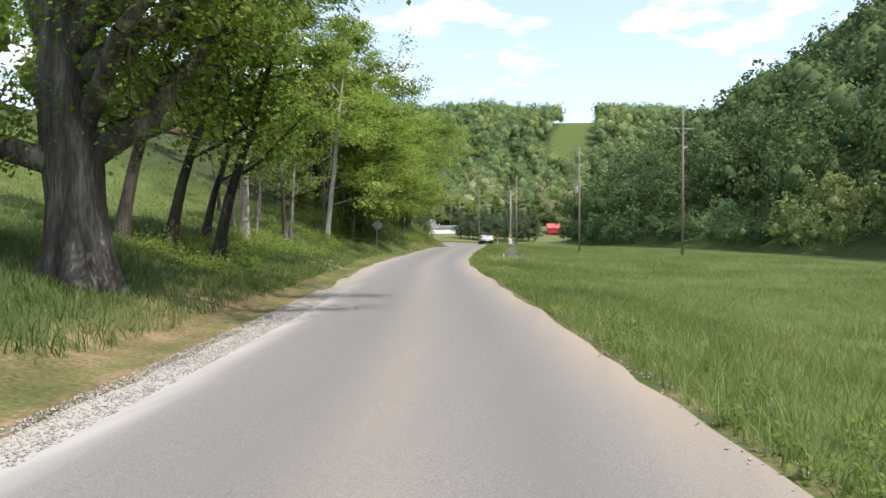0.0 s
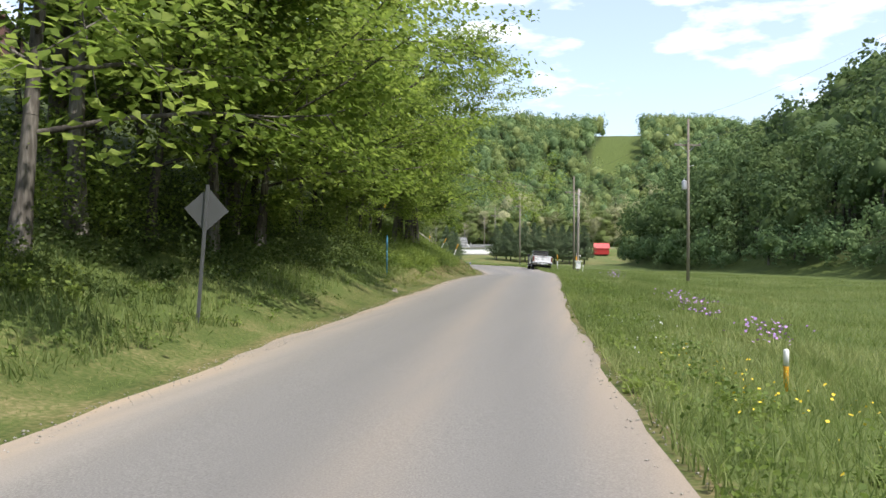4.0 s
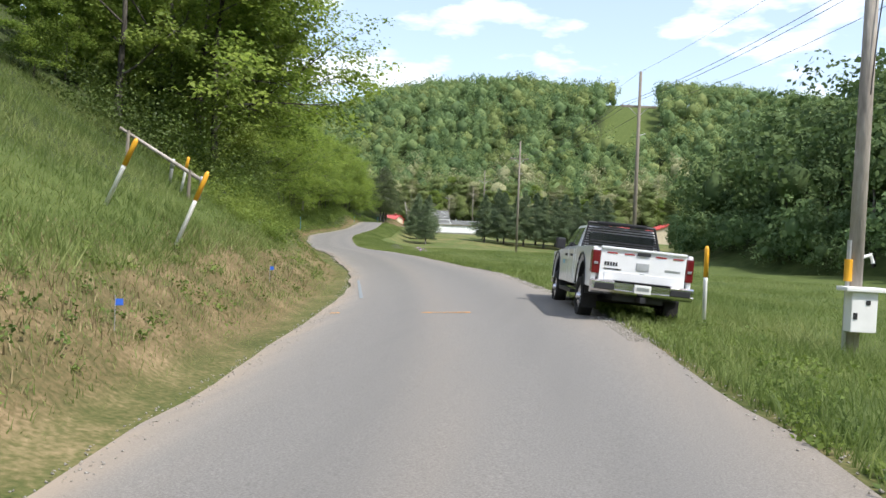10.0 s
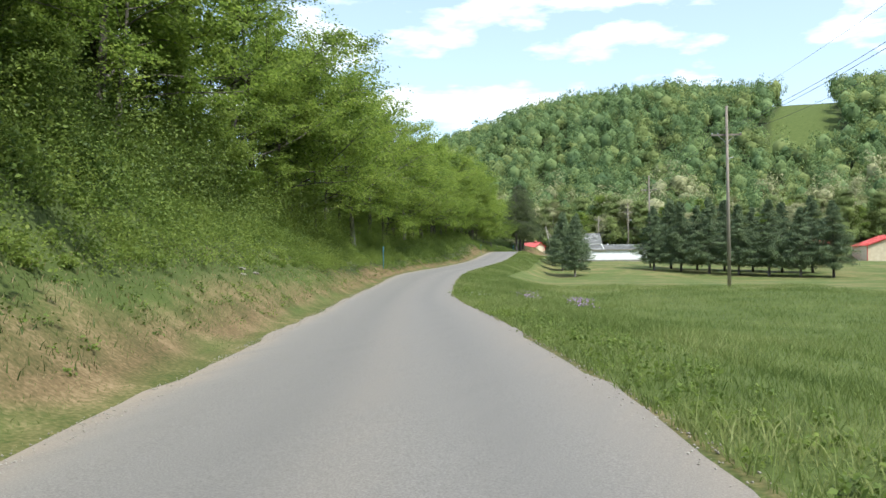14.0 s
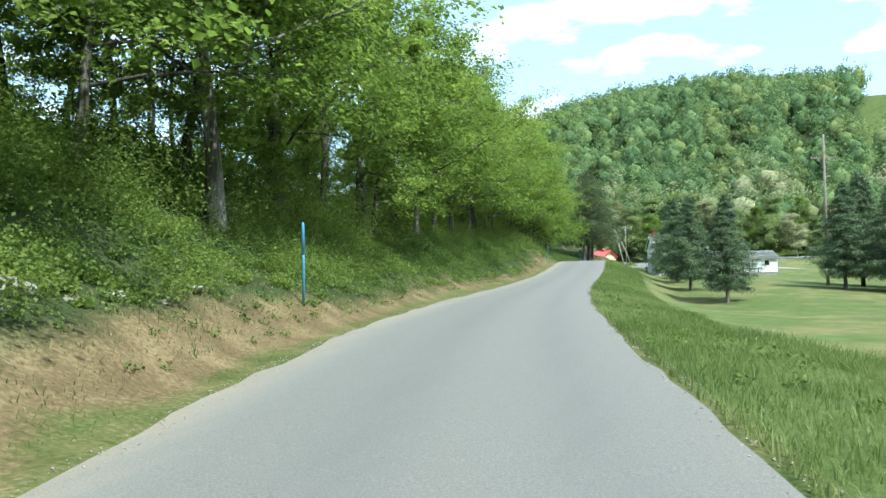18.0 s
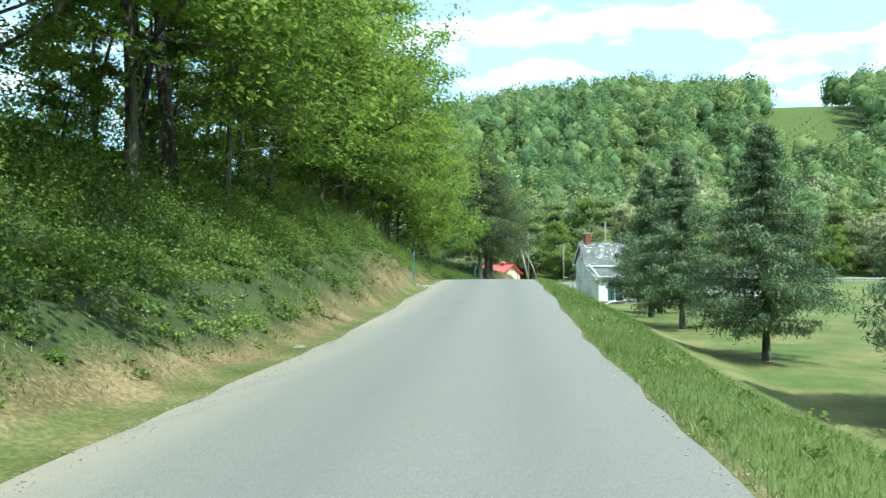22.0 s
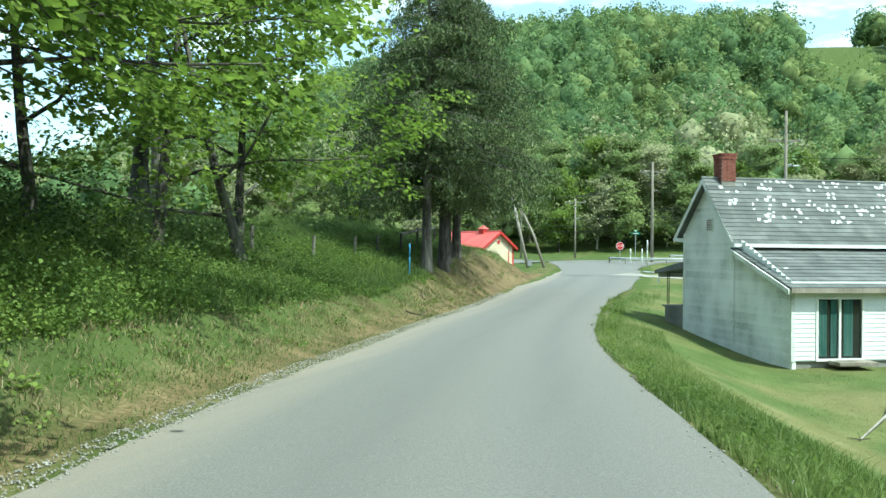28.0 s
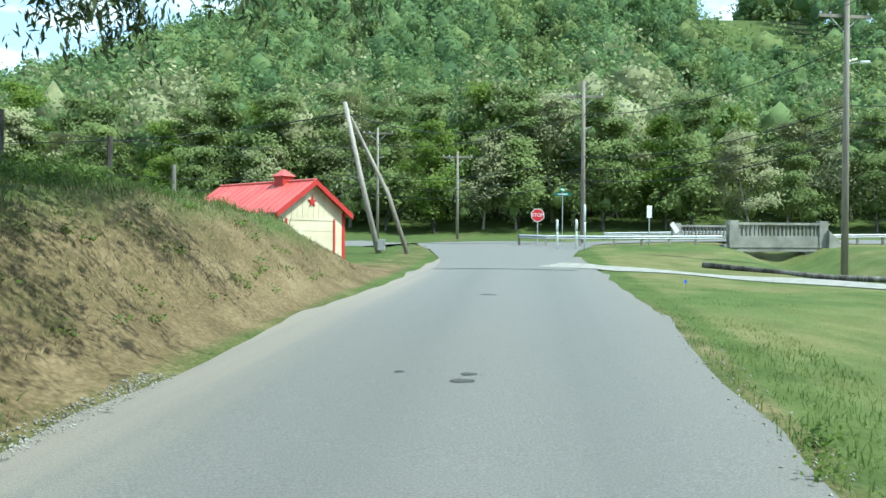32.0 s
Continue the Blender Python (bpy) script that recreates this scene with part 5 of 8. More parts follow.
build_shrubs("wood_edge_shrubs", 203, 252, -10.2, -7.2, 75, "leaf_dark", 0.065, 2.5, 651, "tall leafy saplings at the edge of the high bank", 72)
build_shrubs("bank_shrubs", 205, 346, -14, -8.0, 1100, "leaf_shrub", 0.06, 0.85, 180, "thick weeds and brush on the wooded bank", 34)
build_shrubs("bank_shrubs", 176, 240, -17, -8.5, 420, "leaf_shrub", 0.079, 1.5, 201, "tall brush covering the high bank", 66)
build_shrubs("bank_shrubs", 206, 322, -9.5, -5.7, 1300, "leaf_shrub", 0.052, 0.75, 170, "leafy green weeds covering the wooded bank", 74)
# darker leaf here carries the shade on the wood's edge
build_shrubs("wood_edge_shrubs", 144, 200, -13, -8.0, 220, "leaf_shaded", 0.085, 2.2, 232, "tall shrubs at the wood's edge, leaves darkened as shade", 35)
build_shrubs("wood_edge_shrubs", 148, 204, -10.8, -7.8, 130, "leaf_shrub", 0.072, 2.7, 651, "tall leafy saplings filling the wood's edge", 67)
build_shrubs("wood_edge_shrubs", 58, 86, -10.5, -7.4, 40, "leaf_dark", 0.072, 1.7, 589, "leafy saplings under the roadside maples", 68)
build_shrubs("wood_edge_shrubs", 204, 326, -12.5, -8.4, 150, "leaf_maple", 0.072, 2.4, 465, "leafy saplings filling the edge of the roadside wood", 69)
build_shrubs("bank_weeds", 232, 332, -6.4, -3.9, 650, "leaf_shrub", 0.055, 0.36, 80, "patchy green weeds on the earth of the road cut", 70)
build_shrubs("verge_weeds", 300, 366, 2.62, 3.5, 200, "leaf_dark", 0.04, 0.12, 36, "broad-leaved weeds crowding the road's edge", 78)
build_shrubs("verge_weeds", -4, 210, 2.7, 4.2, 520, "leaf_dark", 0.05, 0.26, 44, "leafy weeds among the grass at the road's edge", 79)
build_shrubs("verge_weeds", 40, 330, 2.9, 5.2, 420, "leaf_shrub", 0.055, 0.28, 40, "low broad-leaved weeds along the road's edge", 36)
build_shrubs("bank_weeds", 330, 361, -11, -4.9, 1500, "leaf_shrub", 0.042, 0.42, 130, "thick green weeds covering the bank below the fence", 39)
build_shrubs("bank_weeds", 352, 374, -11, -6.3, 260, "leaf_shrub", 0.060, 0.42, 75, "green weeds round the feet of the old spruces", 73)
build_shrubs("bank_weeds", 356, 386, -14, -6.6, 260, "leaf_shrub", 0.054, 0.4, 93, "weeds on top of the earth bank", 40)
build_shrubs("wood_edge_shrubs", 312, 347, -16, -7.4, 130, "leaf_shaded", 0.072, 2.2, 403, "tall brush under the trees by the fence", 38)
build_shrubs("left_weeds", 20, 380, -6.0, -3.5, 1500, "leaf_shrub", 0.045, 0.13, 26, "small weeds on the cut bank", 37)


def build_grass(name, s0, s1, d0, d1, n, high, width, label, seed, mat="grass", lean=0.7, power=1.0, slim=False):
    rng = np.random.default_rng(seed)
    s = rng.uniform(s0, s1, n)
    d = d0 + (d1 - d0) * rng.uniform(0, 1, n) ** power
    d = outward(s, d)
    s = s + 0.15 * value_noise(s * 2, d * 2, seed)
    p, z = spot(s, d), height(s, d)
    h = high * rng.uniform(0.4, 1.25, n) * (0.8 + 0.35 * value_noise(s / 1.7, d / 1.7, seed + 1))
    a = rng.uniform(0, 6.283, n)
    w = width * rng.uniform(0.6, 1.4, n)
    side = np.stack([np.cos(a), np.sin(a), 0 * a], -1) * w[:, None] / 2
    b = rng.uniform(0, 6.283, n)
    bend = np.stack([np.cos(b), np.sin(b), 0 * b], -1) * (h * lean * rng.uniform(0.1, 1.2, n))[:, None]
    base = np.stack([p[:, 0], p[:, 1], z - 0.03], -1)
    up = np.stack([0 * h, 0 * h, h], -1)
    mid = base + up * 0.6 + bend * 0.35
    if slim:
        v = np.stack([base - side, base + side, base + up * 0.95 + bend], 1).reshape(-1, 3)
        f = np.arange(n * 3).reshape(n, 3)
        return tagged(link_mesh(name, array_mesh(name, v, f), M[mat]), label, "grass", kind="stuff")
    v = np.stack([base - side, base + side, mid + side * 0.7, mid - side * 0.7, base + up * 0.97 + bend], 1).reshape(-1, 3)
    i = np.arange(n * 5).reshape(n, 5)
    f = np.concatenate([i[:, [0, 1, 2]], i[:, [0, 2, 3]], i[:, [3, 2, 4]]], 1).reshape(-1, 3)
    return tagged(link_mesh(name, array_mesh(name, v, f), M[mat]), label, "grass", kind="stuff")


build_grass("verge_grass", -8, 215, 2.7, 6.5, 150000, 0.36, 0.014, "tall green grass along the road's edge", 41, lean=0.9, power=1.15)
build_grass("meadow_grass", -8, 235, 6.0, 34, 430000, 0.36, 0.022, "tall meadow grass beside the road", 42, lean=0.9, power=1.7, slim=True)
build_grass("verge_grass", 215, 325, 2.7, 6.5, 90000, 0.24, 0.014, "tall grass on the embankment above the lawn", 43, lean=0.9, power=1.1)
build_grass("verge_grass", 318, 352, 2.65, 4.9, 22000, 0.24, 0.013, "uneven tall grass on the road bank above the lawn", 77, lean=0.9, power=1.2)
build_grass("verge_grass", 325, 376, 2.6, 4.6, 15000, 0.13, 0.014, "short grass at the road's edge", 44)
build_grass("lawn_grass", 300, 386, 2.9, 11, 60000, 0.075, 0.013, "short mown lawn grass", 45)
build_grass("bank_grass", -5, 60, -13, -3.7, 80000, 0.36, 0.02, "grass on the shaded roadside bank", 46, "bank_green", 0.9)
build_grass("slope_grass", 100, 147, -18, -5.0, 90000, 0.40, 0.024, "green grass on the steep slope", 47, lean=0.9, slim=True)
build_grass("slope_grass", 60, 84, -6.5, -4.2, 7000, 0.25, 0.018, "grass at the foot of the shaded bank", 48)
build_grass("bank_grass", 78, 142, -6.6, -3.3, 30000, 0.17, 0.014, "thin green grass on the dry cut", 56)
build_grass("dry_bank_grass", 90, 140, -6.4, -3.6, 15000, 0.18, 0.016, "dry straw on the cut bank", 49, "dry_grass", 0.9)
build_grass("dry_bank_grass", 140, 345, -6.2, -3.6, 26000, 0.13, 0.016, "dry straw on the road cut", 50, "dry_grass", 0.9)
build_grass("dry_bank_grass", 316, 350, -6.4, -3.6, 16000, 0.15, 0.016, "dry straw among green grass on the low bank", 59, "dry_grass", 1.1)
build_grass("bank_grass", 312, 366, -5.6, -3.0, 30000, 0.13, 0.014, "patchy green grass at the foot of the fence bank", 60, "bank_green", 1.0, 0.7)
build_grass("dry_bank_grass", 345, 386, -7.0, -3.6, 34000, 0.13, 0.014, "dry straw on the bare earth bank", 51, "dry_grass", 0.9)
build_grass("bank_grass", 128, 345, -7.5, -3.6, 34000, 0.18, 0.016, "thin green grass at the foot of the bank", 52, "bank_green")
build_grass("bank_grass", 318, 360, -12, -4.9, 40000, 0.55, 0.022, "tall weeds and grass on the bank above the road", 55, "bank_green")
build_grass("bank_grass", 352, 388, -14, -6.2, 26000, 0.26, 0.02, "green turf along the top of the earth bank", 57)
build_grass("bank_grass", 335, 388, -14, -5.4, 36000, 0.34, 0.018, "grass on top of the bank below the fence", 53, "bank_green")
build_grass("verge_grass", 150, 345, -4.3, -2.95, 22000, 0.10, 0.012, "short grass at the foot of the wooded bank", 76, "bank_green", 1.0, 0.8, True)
build_grass("verge_grass", 18, 150, -4.3, -2.95, 26000, 0.10, 0.012, "short green grass at the foot of the bank", 58, lean=1.0, power=0.8, slim=True)
build_grass("pasture_grass", 0, 60, -34, -13, 70000, 0.32, 0.035, "green grass of the hillside pasture", 54, lean=0.9, slim=True)


def build_flowers(name, spots, mat, high, size, per, spread, label, seed):
    rng = np.random.default_rng(seed)
    cs = []
    for s, d in spots:
        q = rng.normal(size=(per, 2)) * spread
        ss, dd = s + q[:, 0], outward(s, np.full(per, float(d))) + q[:, 1] * 0.6
        p, z = spot(ss, dd), height(ss, dd)
        cs.append(np.stack([p[:, 0], p[:, 1], z + high * rng.uniform(0.6, 1.1, per)], -1))
    v, f = leaves(np.concatenate(cs), size, rng, up=0.8, long=1.0)
    return tagged(link_mesh(name, array_mesh(name, v, f), M[mat]), label, "flowers", kind="stuff")


build_flowers("purple_phlox", [(52, 5.6), (58, 5.4), (64, 5.6), (68, 5.8), (87, 5.4), (188, 6.5), (190, 6.9), (196, 6.0)], "petal_purple", 0.7, 0.05, 80, 0.42, "purple phlox in bloom among the verge grass", 61)
build_flowers("yellow_flowers", [(50, 4.4), (53, 4.0), (54, 4.6), (56, 4.2)], "petal_yellow", 0.32, 0.035, 26, 0.8, "small yellow flowers at the road's edge", 62)
build_flowers("white_flowers", [(33, 4.2), (36, 4.0), (40, 4.0), (58, 3.8), (62, 3.8), (200, 3.9), (288, 3.3), (150, 9), (165, 12), (172, 10)], "petal_white", 0.3, 0.035, 24, 0.8, "small white flowers along the verge", 63)


# ---------------------------------------------------------------- side roads
def sheet(name, pts, wide, lift, mat, label, category):
    """A flat way along pts on the ground."""
    pts = np.array(pts, float)
    u = np.linspace(0, len(pts) - 1, (len(pts) - 1) * 14 + 1)
    c = spline(pts, u)
    t = np.gradient(c, axis=0)
    t /= np.linalg.norm(t, axis=1)[:, None]
    n = np.stack([t[:, 1], -t[:, 0]], -1)
    k = np.linspace(-0.5, 0.5, 7)
    w = np.interp(u / u[-1], np.linspace(0, 1, len(np.atleast_1d(wide))), np.atleast_1d(wide)) * (1 + 0.03 * value_noise(u * 3, u * 0, 8))
    xy = c[:, None, :] + n[:, None, :] * (k[None, :] * w[:, None])[..., None]
    z = ground_z(xy[..., 0].ravel(), xy[..., 1].ravel()).reshape(xy.shape[:2]) + lift
    v = np.concatenate([xy, z[..., None]], -1).reshape(-1, 3)
    a, b = xy.shape[:2]
    i = np.arange(a * b).reshape(a, b)
    f = np.stack([i[:-1, :-1], i[:-1, 1:], i[1:, 1:], i[1:, :-1]], -1).reshape(-1, 4)
    return tagged(link_mesh(name, array_mesh(name, v, f, True), mat), label, category, kind="structure")


sheet("cross_road", [(-170, 392), (-130, 397), (-95, 401), (-70, 405), (-40, 412), (10, 424)], 6.2, 0.05, M["asphalt"], "two-lane road crossing at the junction", "road")
sheet("junction_mouth", [(-80.6, 380), (-80.8, 388), (-81.0, 394), (-81.2, 401)], [5.6, 6.4, 8.5, 13.0], 0.03, M["asphalt"], "widened mouth of the road at the junction", "road")
sheet("gravel_drive", [(-78.6, 384.5), (-74, 383), (-69, 380), (-62, 376.5), (-50, 372)], 4.2, 0.03, M["gravel"], "pale gravel driveway beside the lawn", "driveway")


# ---------------------------------------------------------------- pickup truck
def ring_wheel(bm, r0, r1, w, n=28):
    """A tyre-like ring about the y axis between radii r0 and r1."""
    prof = [(r0, -w * 0.42), (r1 * 0.93, -w * 0.5), (r1 * 0.99, -w * 0.38), (r1, -w * 0.2), (r1, w * 0.2), (r1 * 0.99, w * 0.38), (r1 * 0.93, w * 0.5), (r0, w * 0.42)]
    rows = [[bm.verts.new((r * math.cos(6.28319 * k / n), y, r * math.sin(6.28319 * k / n))) for r, y in prof] for k in range(n)]
    for k in range(n):
        a, b = rows[k], rows[(k + 1) % n]
        for j in range(len(prof)):
            bm.faces.new((a[j], a[(j + 1) % len(prof)], b[(j + 1) % len(prof)], b[j]))
    bmesh.ops.recalc_face_normals(bm, faces=bm.faces)
    return bm


def build_truck():
    """A full-size double-cab pickup: x to its front from the rear bumper, y to its left, z up."""
    t = thing("pickup_truck", "white double-cab pickup truck parked half on the grass verge", "truck")
    L, HW = 6.05, 0.99
    body = M["car_white"]

    def side(name, pts, y0, y1, mat, label="", parent=t, bevel=0.03):
        bm = prism(bmesh.new(), pts, "y", y0, y1)
        if bevel:
            bmesh.ops.bevel(bm, geom=[e for e in bm.edges], offset=bevel, segments=2, profile=0.6, affect="EDGES", clamp_overlap=True)
        return part(name, bm, mat, parent, label)

    def arch(cx, r, x0, x1, zb, zt, n=12):
        """A side outline with a wheel arch cut in its foot."""
        pts = [(x0, zb)]
        for k in range(n + 1):
            a = math.pi - math.pi * k / n
            pts.append((cx + r * math.cos(a), zb + max(0.0, r * math.sin(a) * 1.12)))
        pts += [(x1, zb), (x1, zt), (x0, zt)]
        return pts

    # bed: two sides, floor, front wall, tailgate
    for y0, y1 in ((HW - 0.10, HW), (-HW, -HW + 0.10)):
        side("bed_side", arch(1.30, 0.55, 0.12, 2.22, 0.66, 1.44), y0, y1, body)
    part("bed_floor", boxed(0.14, 2.2, -HW + 0.1, HW - 0.1, 0.80, 0.86), M["black"], t, "black bed floor")
    part("bed_front", boxed(2.12, 2.2, -HW + 0.1, HW - 0.1, 0.86, 1.42, 0.01), body, t)
    gate = part("tailgate", boxed(0.06, 0.14, -0.84, 0.84, 0.80, 1.44, 0.02), body, t)
    part("spoiler_lip", boxed(0.025, 0.13, -0.84, 0.84, 1.415, 1.462, 0.015), body, gate)
    part("lower_panel", boxed(0.048, 0.07, -0.74, 0.74, 0.83, 0.99, 0.012), body, gate)
    part("tailgate_handle", boxed(0.035, 0.07, -0.13, 0.13, 1.335, 1.40, 0.01), M["black"], gate, "black tailgate handle")
    part("tailgate_badge", boxed(0.045, 0.062, -0.12, 0.13, 1.06, 1.20, 0.005), M["galvanised"], gate, "grey rectangular badge")
    for y in (-0.68, -0.34, 0.28, 0.62):
        part("reflective_strip", boxed(0.05, 0.062, y - 0.10, y + 0.10, 1.335, 1.357), M["red_lamp"], gate, "red reflective strip")
    for k in range(5):
        part("number_bar", boxed(0.052, 0.064, 0.50 + k * 0.054, 0.538 + k * 0.054, 1.10, 1.17), M["black"], gate, "small dark number bars")
    part("lettering_bar", boxed(0.052, 0.064, 0.42, 0.76, 1.025, 1.05), M["black"], gate, "thin dark lettering bar")
    part("lettering_bar", boxed(0.052, 0.064, -0.74, -0.44, 1.09, 1.125), M["alloy"], gate, "grey lettering bars on the tailgate")
    part("emblem", boxed(0.05, 0.064, -0.05, 0.05, 0.97, 1.0, 0.004), M["chrome"], gate, "small chrome emblem")
    # rear lamps and bumper
    for s in (1, -1):
        lamp = part("tail_lamp", boxed(0.05, 0.30, s * 0.918 - 0.078, s * 0.918 + 0.078, 0.93, 1.37, 0.03), M["tail_red"], t, "dark red tail lamp")
        part("reversing_lens", boxed(0.035, 0.06, s * 0.918 - 0.04, s * 0.918 + 0.04, 1.10, 1.15, 0.01), M["alloy"], lamp, "white reversing lens")
    bump = part("rear_bumper", prism(bmesh.new(), [(-0.09, 0.60), (-0.02, 0.565), (0.14, 0.56), (0.16, 0.80), (-0.07, 0.82), (-0.12, 0.79), (-0.12, 0.73), (-0.085, 0.715), (-0.085, 0.66), (-0.115, 0.645)], "y", -HW, HW), M["chrome"], t, "chrome rear bumper")
    for s in (1, -1):
        part("corner_step", boxed(-0.128, -0.08, s * 0.74 - 0.19, s * 0.74 + 0.19, 0.65, 0.765, 0.012), M["black"], bump, "black corner step")
    part("step_pad", boxed(-0.11, 0.05, -0.55, 0.55, 0.815, 0.832, 0.005), M["black"], bump, "black step pad")
    plate = part("number_plate", boxed(-0.15, -0.12, -0.16, 0.16, 0.63, 0.79, 0.005), M["white_paint"], bump, "number plate with unreadable dark bars")
    part("plate_bar", boxed(-0.156, -0.15, -0.12, 0.12, 0.68, 0.745), M["alloy"], plate)
    for s in (1, -1):
        part("mud_flap", boxed(0.80, 0.83, s * 0.84 - 0.15, s * 0.84 + 0.15, 0.22, 0.74, 0.006), M["rubber"], t, "black rubber mud flap")
    part("hitch", boxed(-0.22, 0.2, -0.05, 0.05, 0.46, 0.56, 0.01), M["black"], t, "black tow hitch")
    # cab
    lower = [(2.24, 0.62), (4.42, 0.62), (4.42, 1.36), (2.24, 1.40)]
    bm = bmesh.new()
    prism(bm, lower, "y", -HW, HW)
    bmesh.ops.bevel(bm, geom=list(bm.edges), offset=0.04, segments=2, profile=0.6, affect="EDGES", clamp_overlap=True)
    part("cab_lower", bm, body, t)
    # greenhouse, narrowing to the roof
    bm = bmesh.new()
    zb, zt = 1.36, 1.93
    foot = [(2.28, 0.95), (4.50, 0.95)]
    roof = [(2.52, 0.74), (3.72, 0.74)]
    v = [bm.verts.new((x, y * s, z)) for s in (1, -1) for (x, y), z in ((foot[0], zb), (foot[1], zb), (roof[1], zt), (roof[0], zt))]
    for f in ((0, 1, 2, 3), (4, 7, 6, 5), (0, 3, 7, 4), (1, 5, 6, 2), (3, 2, 6, 7), (0, 4, 5, 1)):
        bm.faces.new([v[i] for i in f])
    bmesh.ops.bevel(bm, geom=list(bm.edges), offset=0.06, segments=3, profile=0.6, affect="EDGES", clamp_overlap=True)
    part("cab_roof", bm, body, t)
    for s in (1, -1):
        def pane(name, pts, parent=t):
            bm = bmesh.new()
            q = []
            for x, z in pts:
                f = (z - zb) / (zt - zb)
                q.append((x, s * (0.955 - 0.21 * f + 0.006), z))
            a, b = [bm.verts.new(p) for p in q], [bm.verts.new((x, y - s * 0.02, z)) for x, y, z in q]
            n = len(q)
            for i in range(n):
                bm.faces.new((a[i], a[(i + 1) % n], b[(i + 1) % n], b[i]))
            bm.faces.new(a)
            bm.faces.new(b[::-1])
            bmesh.ops.recalc_face_normals(bm, faces=bm.faces)
            return part(name, bm, M["glass_dark"], parent, "dark side window")
        pane("side_window", [(3.30, 1.43), (4.28, 1.43), (3.80, 1.84), (3.34, 1.86)])
        pane("side_window", [(2.58, 1.45), (3.20, 1.43), (3.24, 1.86), (2.72, 1.86)])
        for x0, x1 in ((2.46, 3.24), (3.28, 4.30)):
            door = part("door", boxed(x0, x1, s * HW - 0.02, s * HW + 0.012, 0.70, 1.37, 0.012), body, t)
            hx = x0 + 0.12 if x0 > 3 else x0 + 0.10
            part("door_handle", boxed(hx, hx + 0.2, s * HW + (0.0 if s > 0 else -0.05), s * HW + (0.05 if s > 0 else 0.0), 1.21, 1.26, 0.012), M["black"], door, "black door handle")
        part("door_lettering", boxed(3.68, 3.98, s * HW - 0.001, s * HW + 0.017 * s, 1.03, 1.12), M["blue"], t, "dark lettering bars on the door")
        part("mirror", boxed(4.16, 4.42, s * 1.06 - 0.10, s * 1.06 + 0.12, 1.36, 1.62, 0.04), M["black"], t, "black door mirror")
        part("running_board", boxed(2.35, 4.1, s * 0.93 - 0.09, s * 0.93 + 0.09, 0.42, 0.50, 0.02), M["black"], t, "black running board")
        side("front_wing", arch(5.10, 0.54, 4.38, 5.92, 0.62, 1.30), s * HW - 0.12 if s > 0 else -HW, HW if s > 0 else -HW + 0.12, body)
        part("headlamp", boxed(5.80, 6.0, s * 0.84 - 0.12, s * 0.84 + 0.12, 0.98, 1.22, 0.03), M["chrome"], t, "clear headlamp")
        for cx in (1.30, 5.10):
            lip = bmesh.new()
            pts = [(cx + 0.57 * math.cos(math.pi * k / 14), 0.66 + 0.64 * math.sin(math.pi * k / 14)) for k in range(15)]
            tube(lip, [(x, s * (HW + 0.005), z) for x, z in pts], [0.022] * 15, 6)
            part("arch_lip", lip, M["black"], t, "black wheel-arch trim")
            tun = bmesh.new()
            ra = [[tun.verts.new((cx + r * math.cos(math.pi * k / 12), y, 0.5 + (r + 0.1) * math.sin(math.pi * k / 12))) for k in range(13)] for y, r in ((s * 0.60, 0.53), (s * 0.965, 0.53), (s * 0.965, 0.56), (s * 0.60, 0.56))]
            for j in range(4):
                for k in range(12):
                    tun.faces.new((ra[j][k], ra[j][k + 1], ra[(j + 1) % 4][k + 1], ra[(j + 1) % 4][k]))
            bmesh.ops.recalc_face_normals(tun, faces=tun.faces)
            part("arch_tunnel", tun, M["black"], t, "black wheel-arch lining")
            part("arch_liner", boxed(cx - 0.5, cx + 0.5, s * 0.62 - 0.04, s * 0.62 + 0.04, 0.5, 1.1), M["black"], t, "black arch liner")
    # glass front and back, guard behind the cab
    bm = bmesh.new()
    for x, z in ((4.46, 1.42), (3.76, 1.89)):
        pass
    vs = [bm.verts.new(p) for p in ((4.475, 0.84, 1.42), (4.475, -0.84, 1.42), (3.80, -0.68, 1.88), (3.80, 0.68, 1.88), (4.44, 0.84, 1.40), (4.44, -0.84, 1.40), (3.77, -0.68, 1.86), (3.77, 0.68, 1.86))]
    for f in ((0, 1, 2, 3), (7, 6, 5, 4), (0, 4, 5, 1), (1, 5, 6, 2), (2, 6, 7, 3), (3, 7, 4, 0)):
        bm.faces.new([vs[i] for i in f])
    bmesh.ops.recalc_face_normals(bm, faces=bm.faces)
    part("windscreen", bm, M["glass_dark"], t, "dark windscreen")
    part("rear_window", boxed(2.335, 2.36, -0.72, 0.72, 1.50, 1.76), M["glass_dark"], t, "dark rear window")
    guard = part("headache_rack", tubed([(2.30, -0.86, 1.44), (2.46, -0.74, 1.98), (2.46, 0.74, 1.98), (2.30, 0.86, 1.44)], 0.035, 6), M["black"], t, "black slatted rack behind the cab")
    for k in range(9):
        z = 1.475 + k * 0.054
        f = (z - 1.44) / 0.54
        part("rack_slat", boxed(2.285 + 0.16 * f, 2.315 + 0.16 * f, -0.86 + 0.12 * f, 0.86 - 0.12 * f, z, z + 0.03), M["black"], guard)
    part("rack_top", boxed(2.42, 2.56, -0.55, 0.55, 1.985, 2.03, 0.01), M["black"], guard)
    # bonnet, nose, underside
    part("bonnet", prism(bmesh.new(), [(4.36, 1.28), (5.94, 1.22), (5.90, 1.32), (4.80, 1.42), (4.36, 1.44)], "y", -0.88, 0.88), body, t)
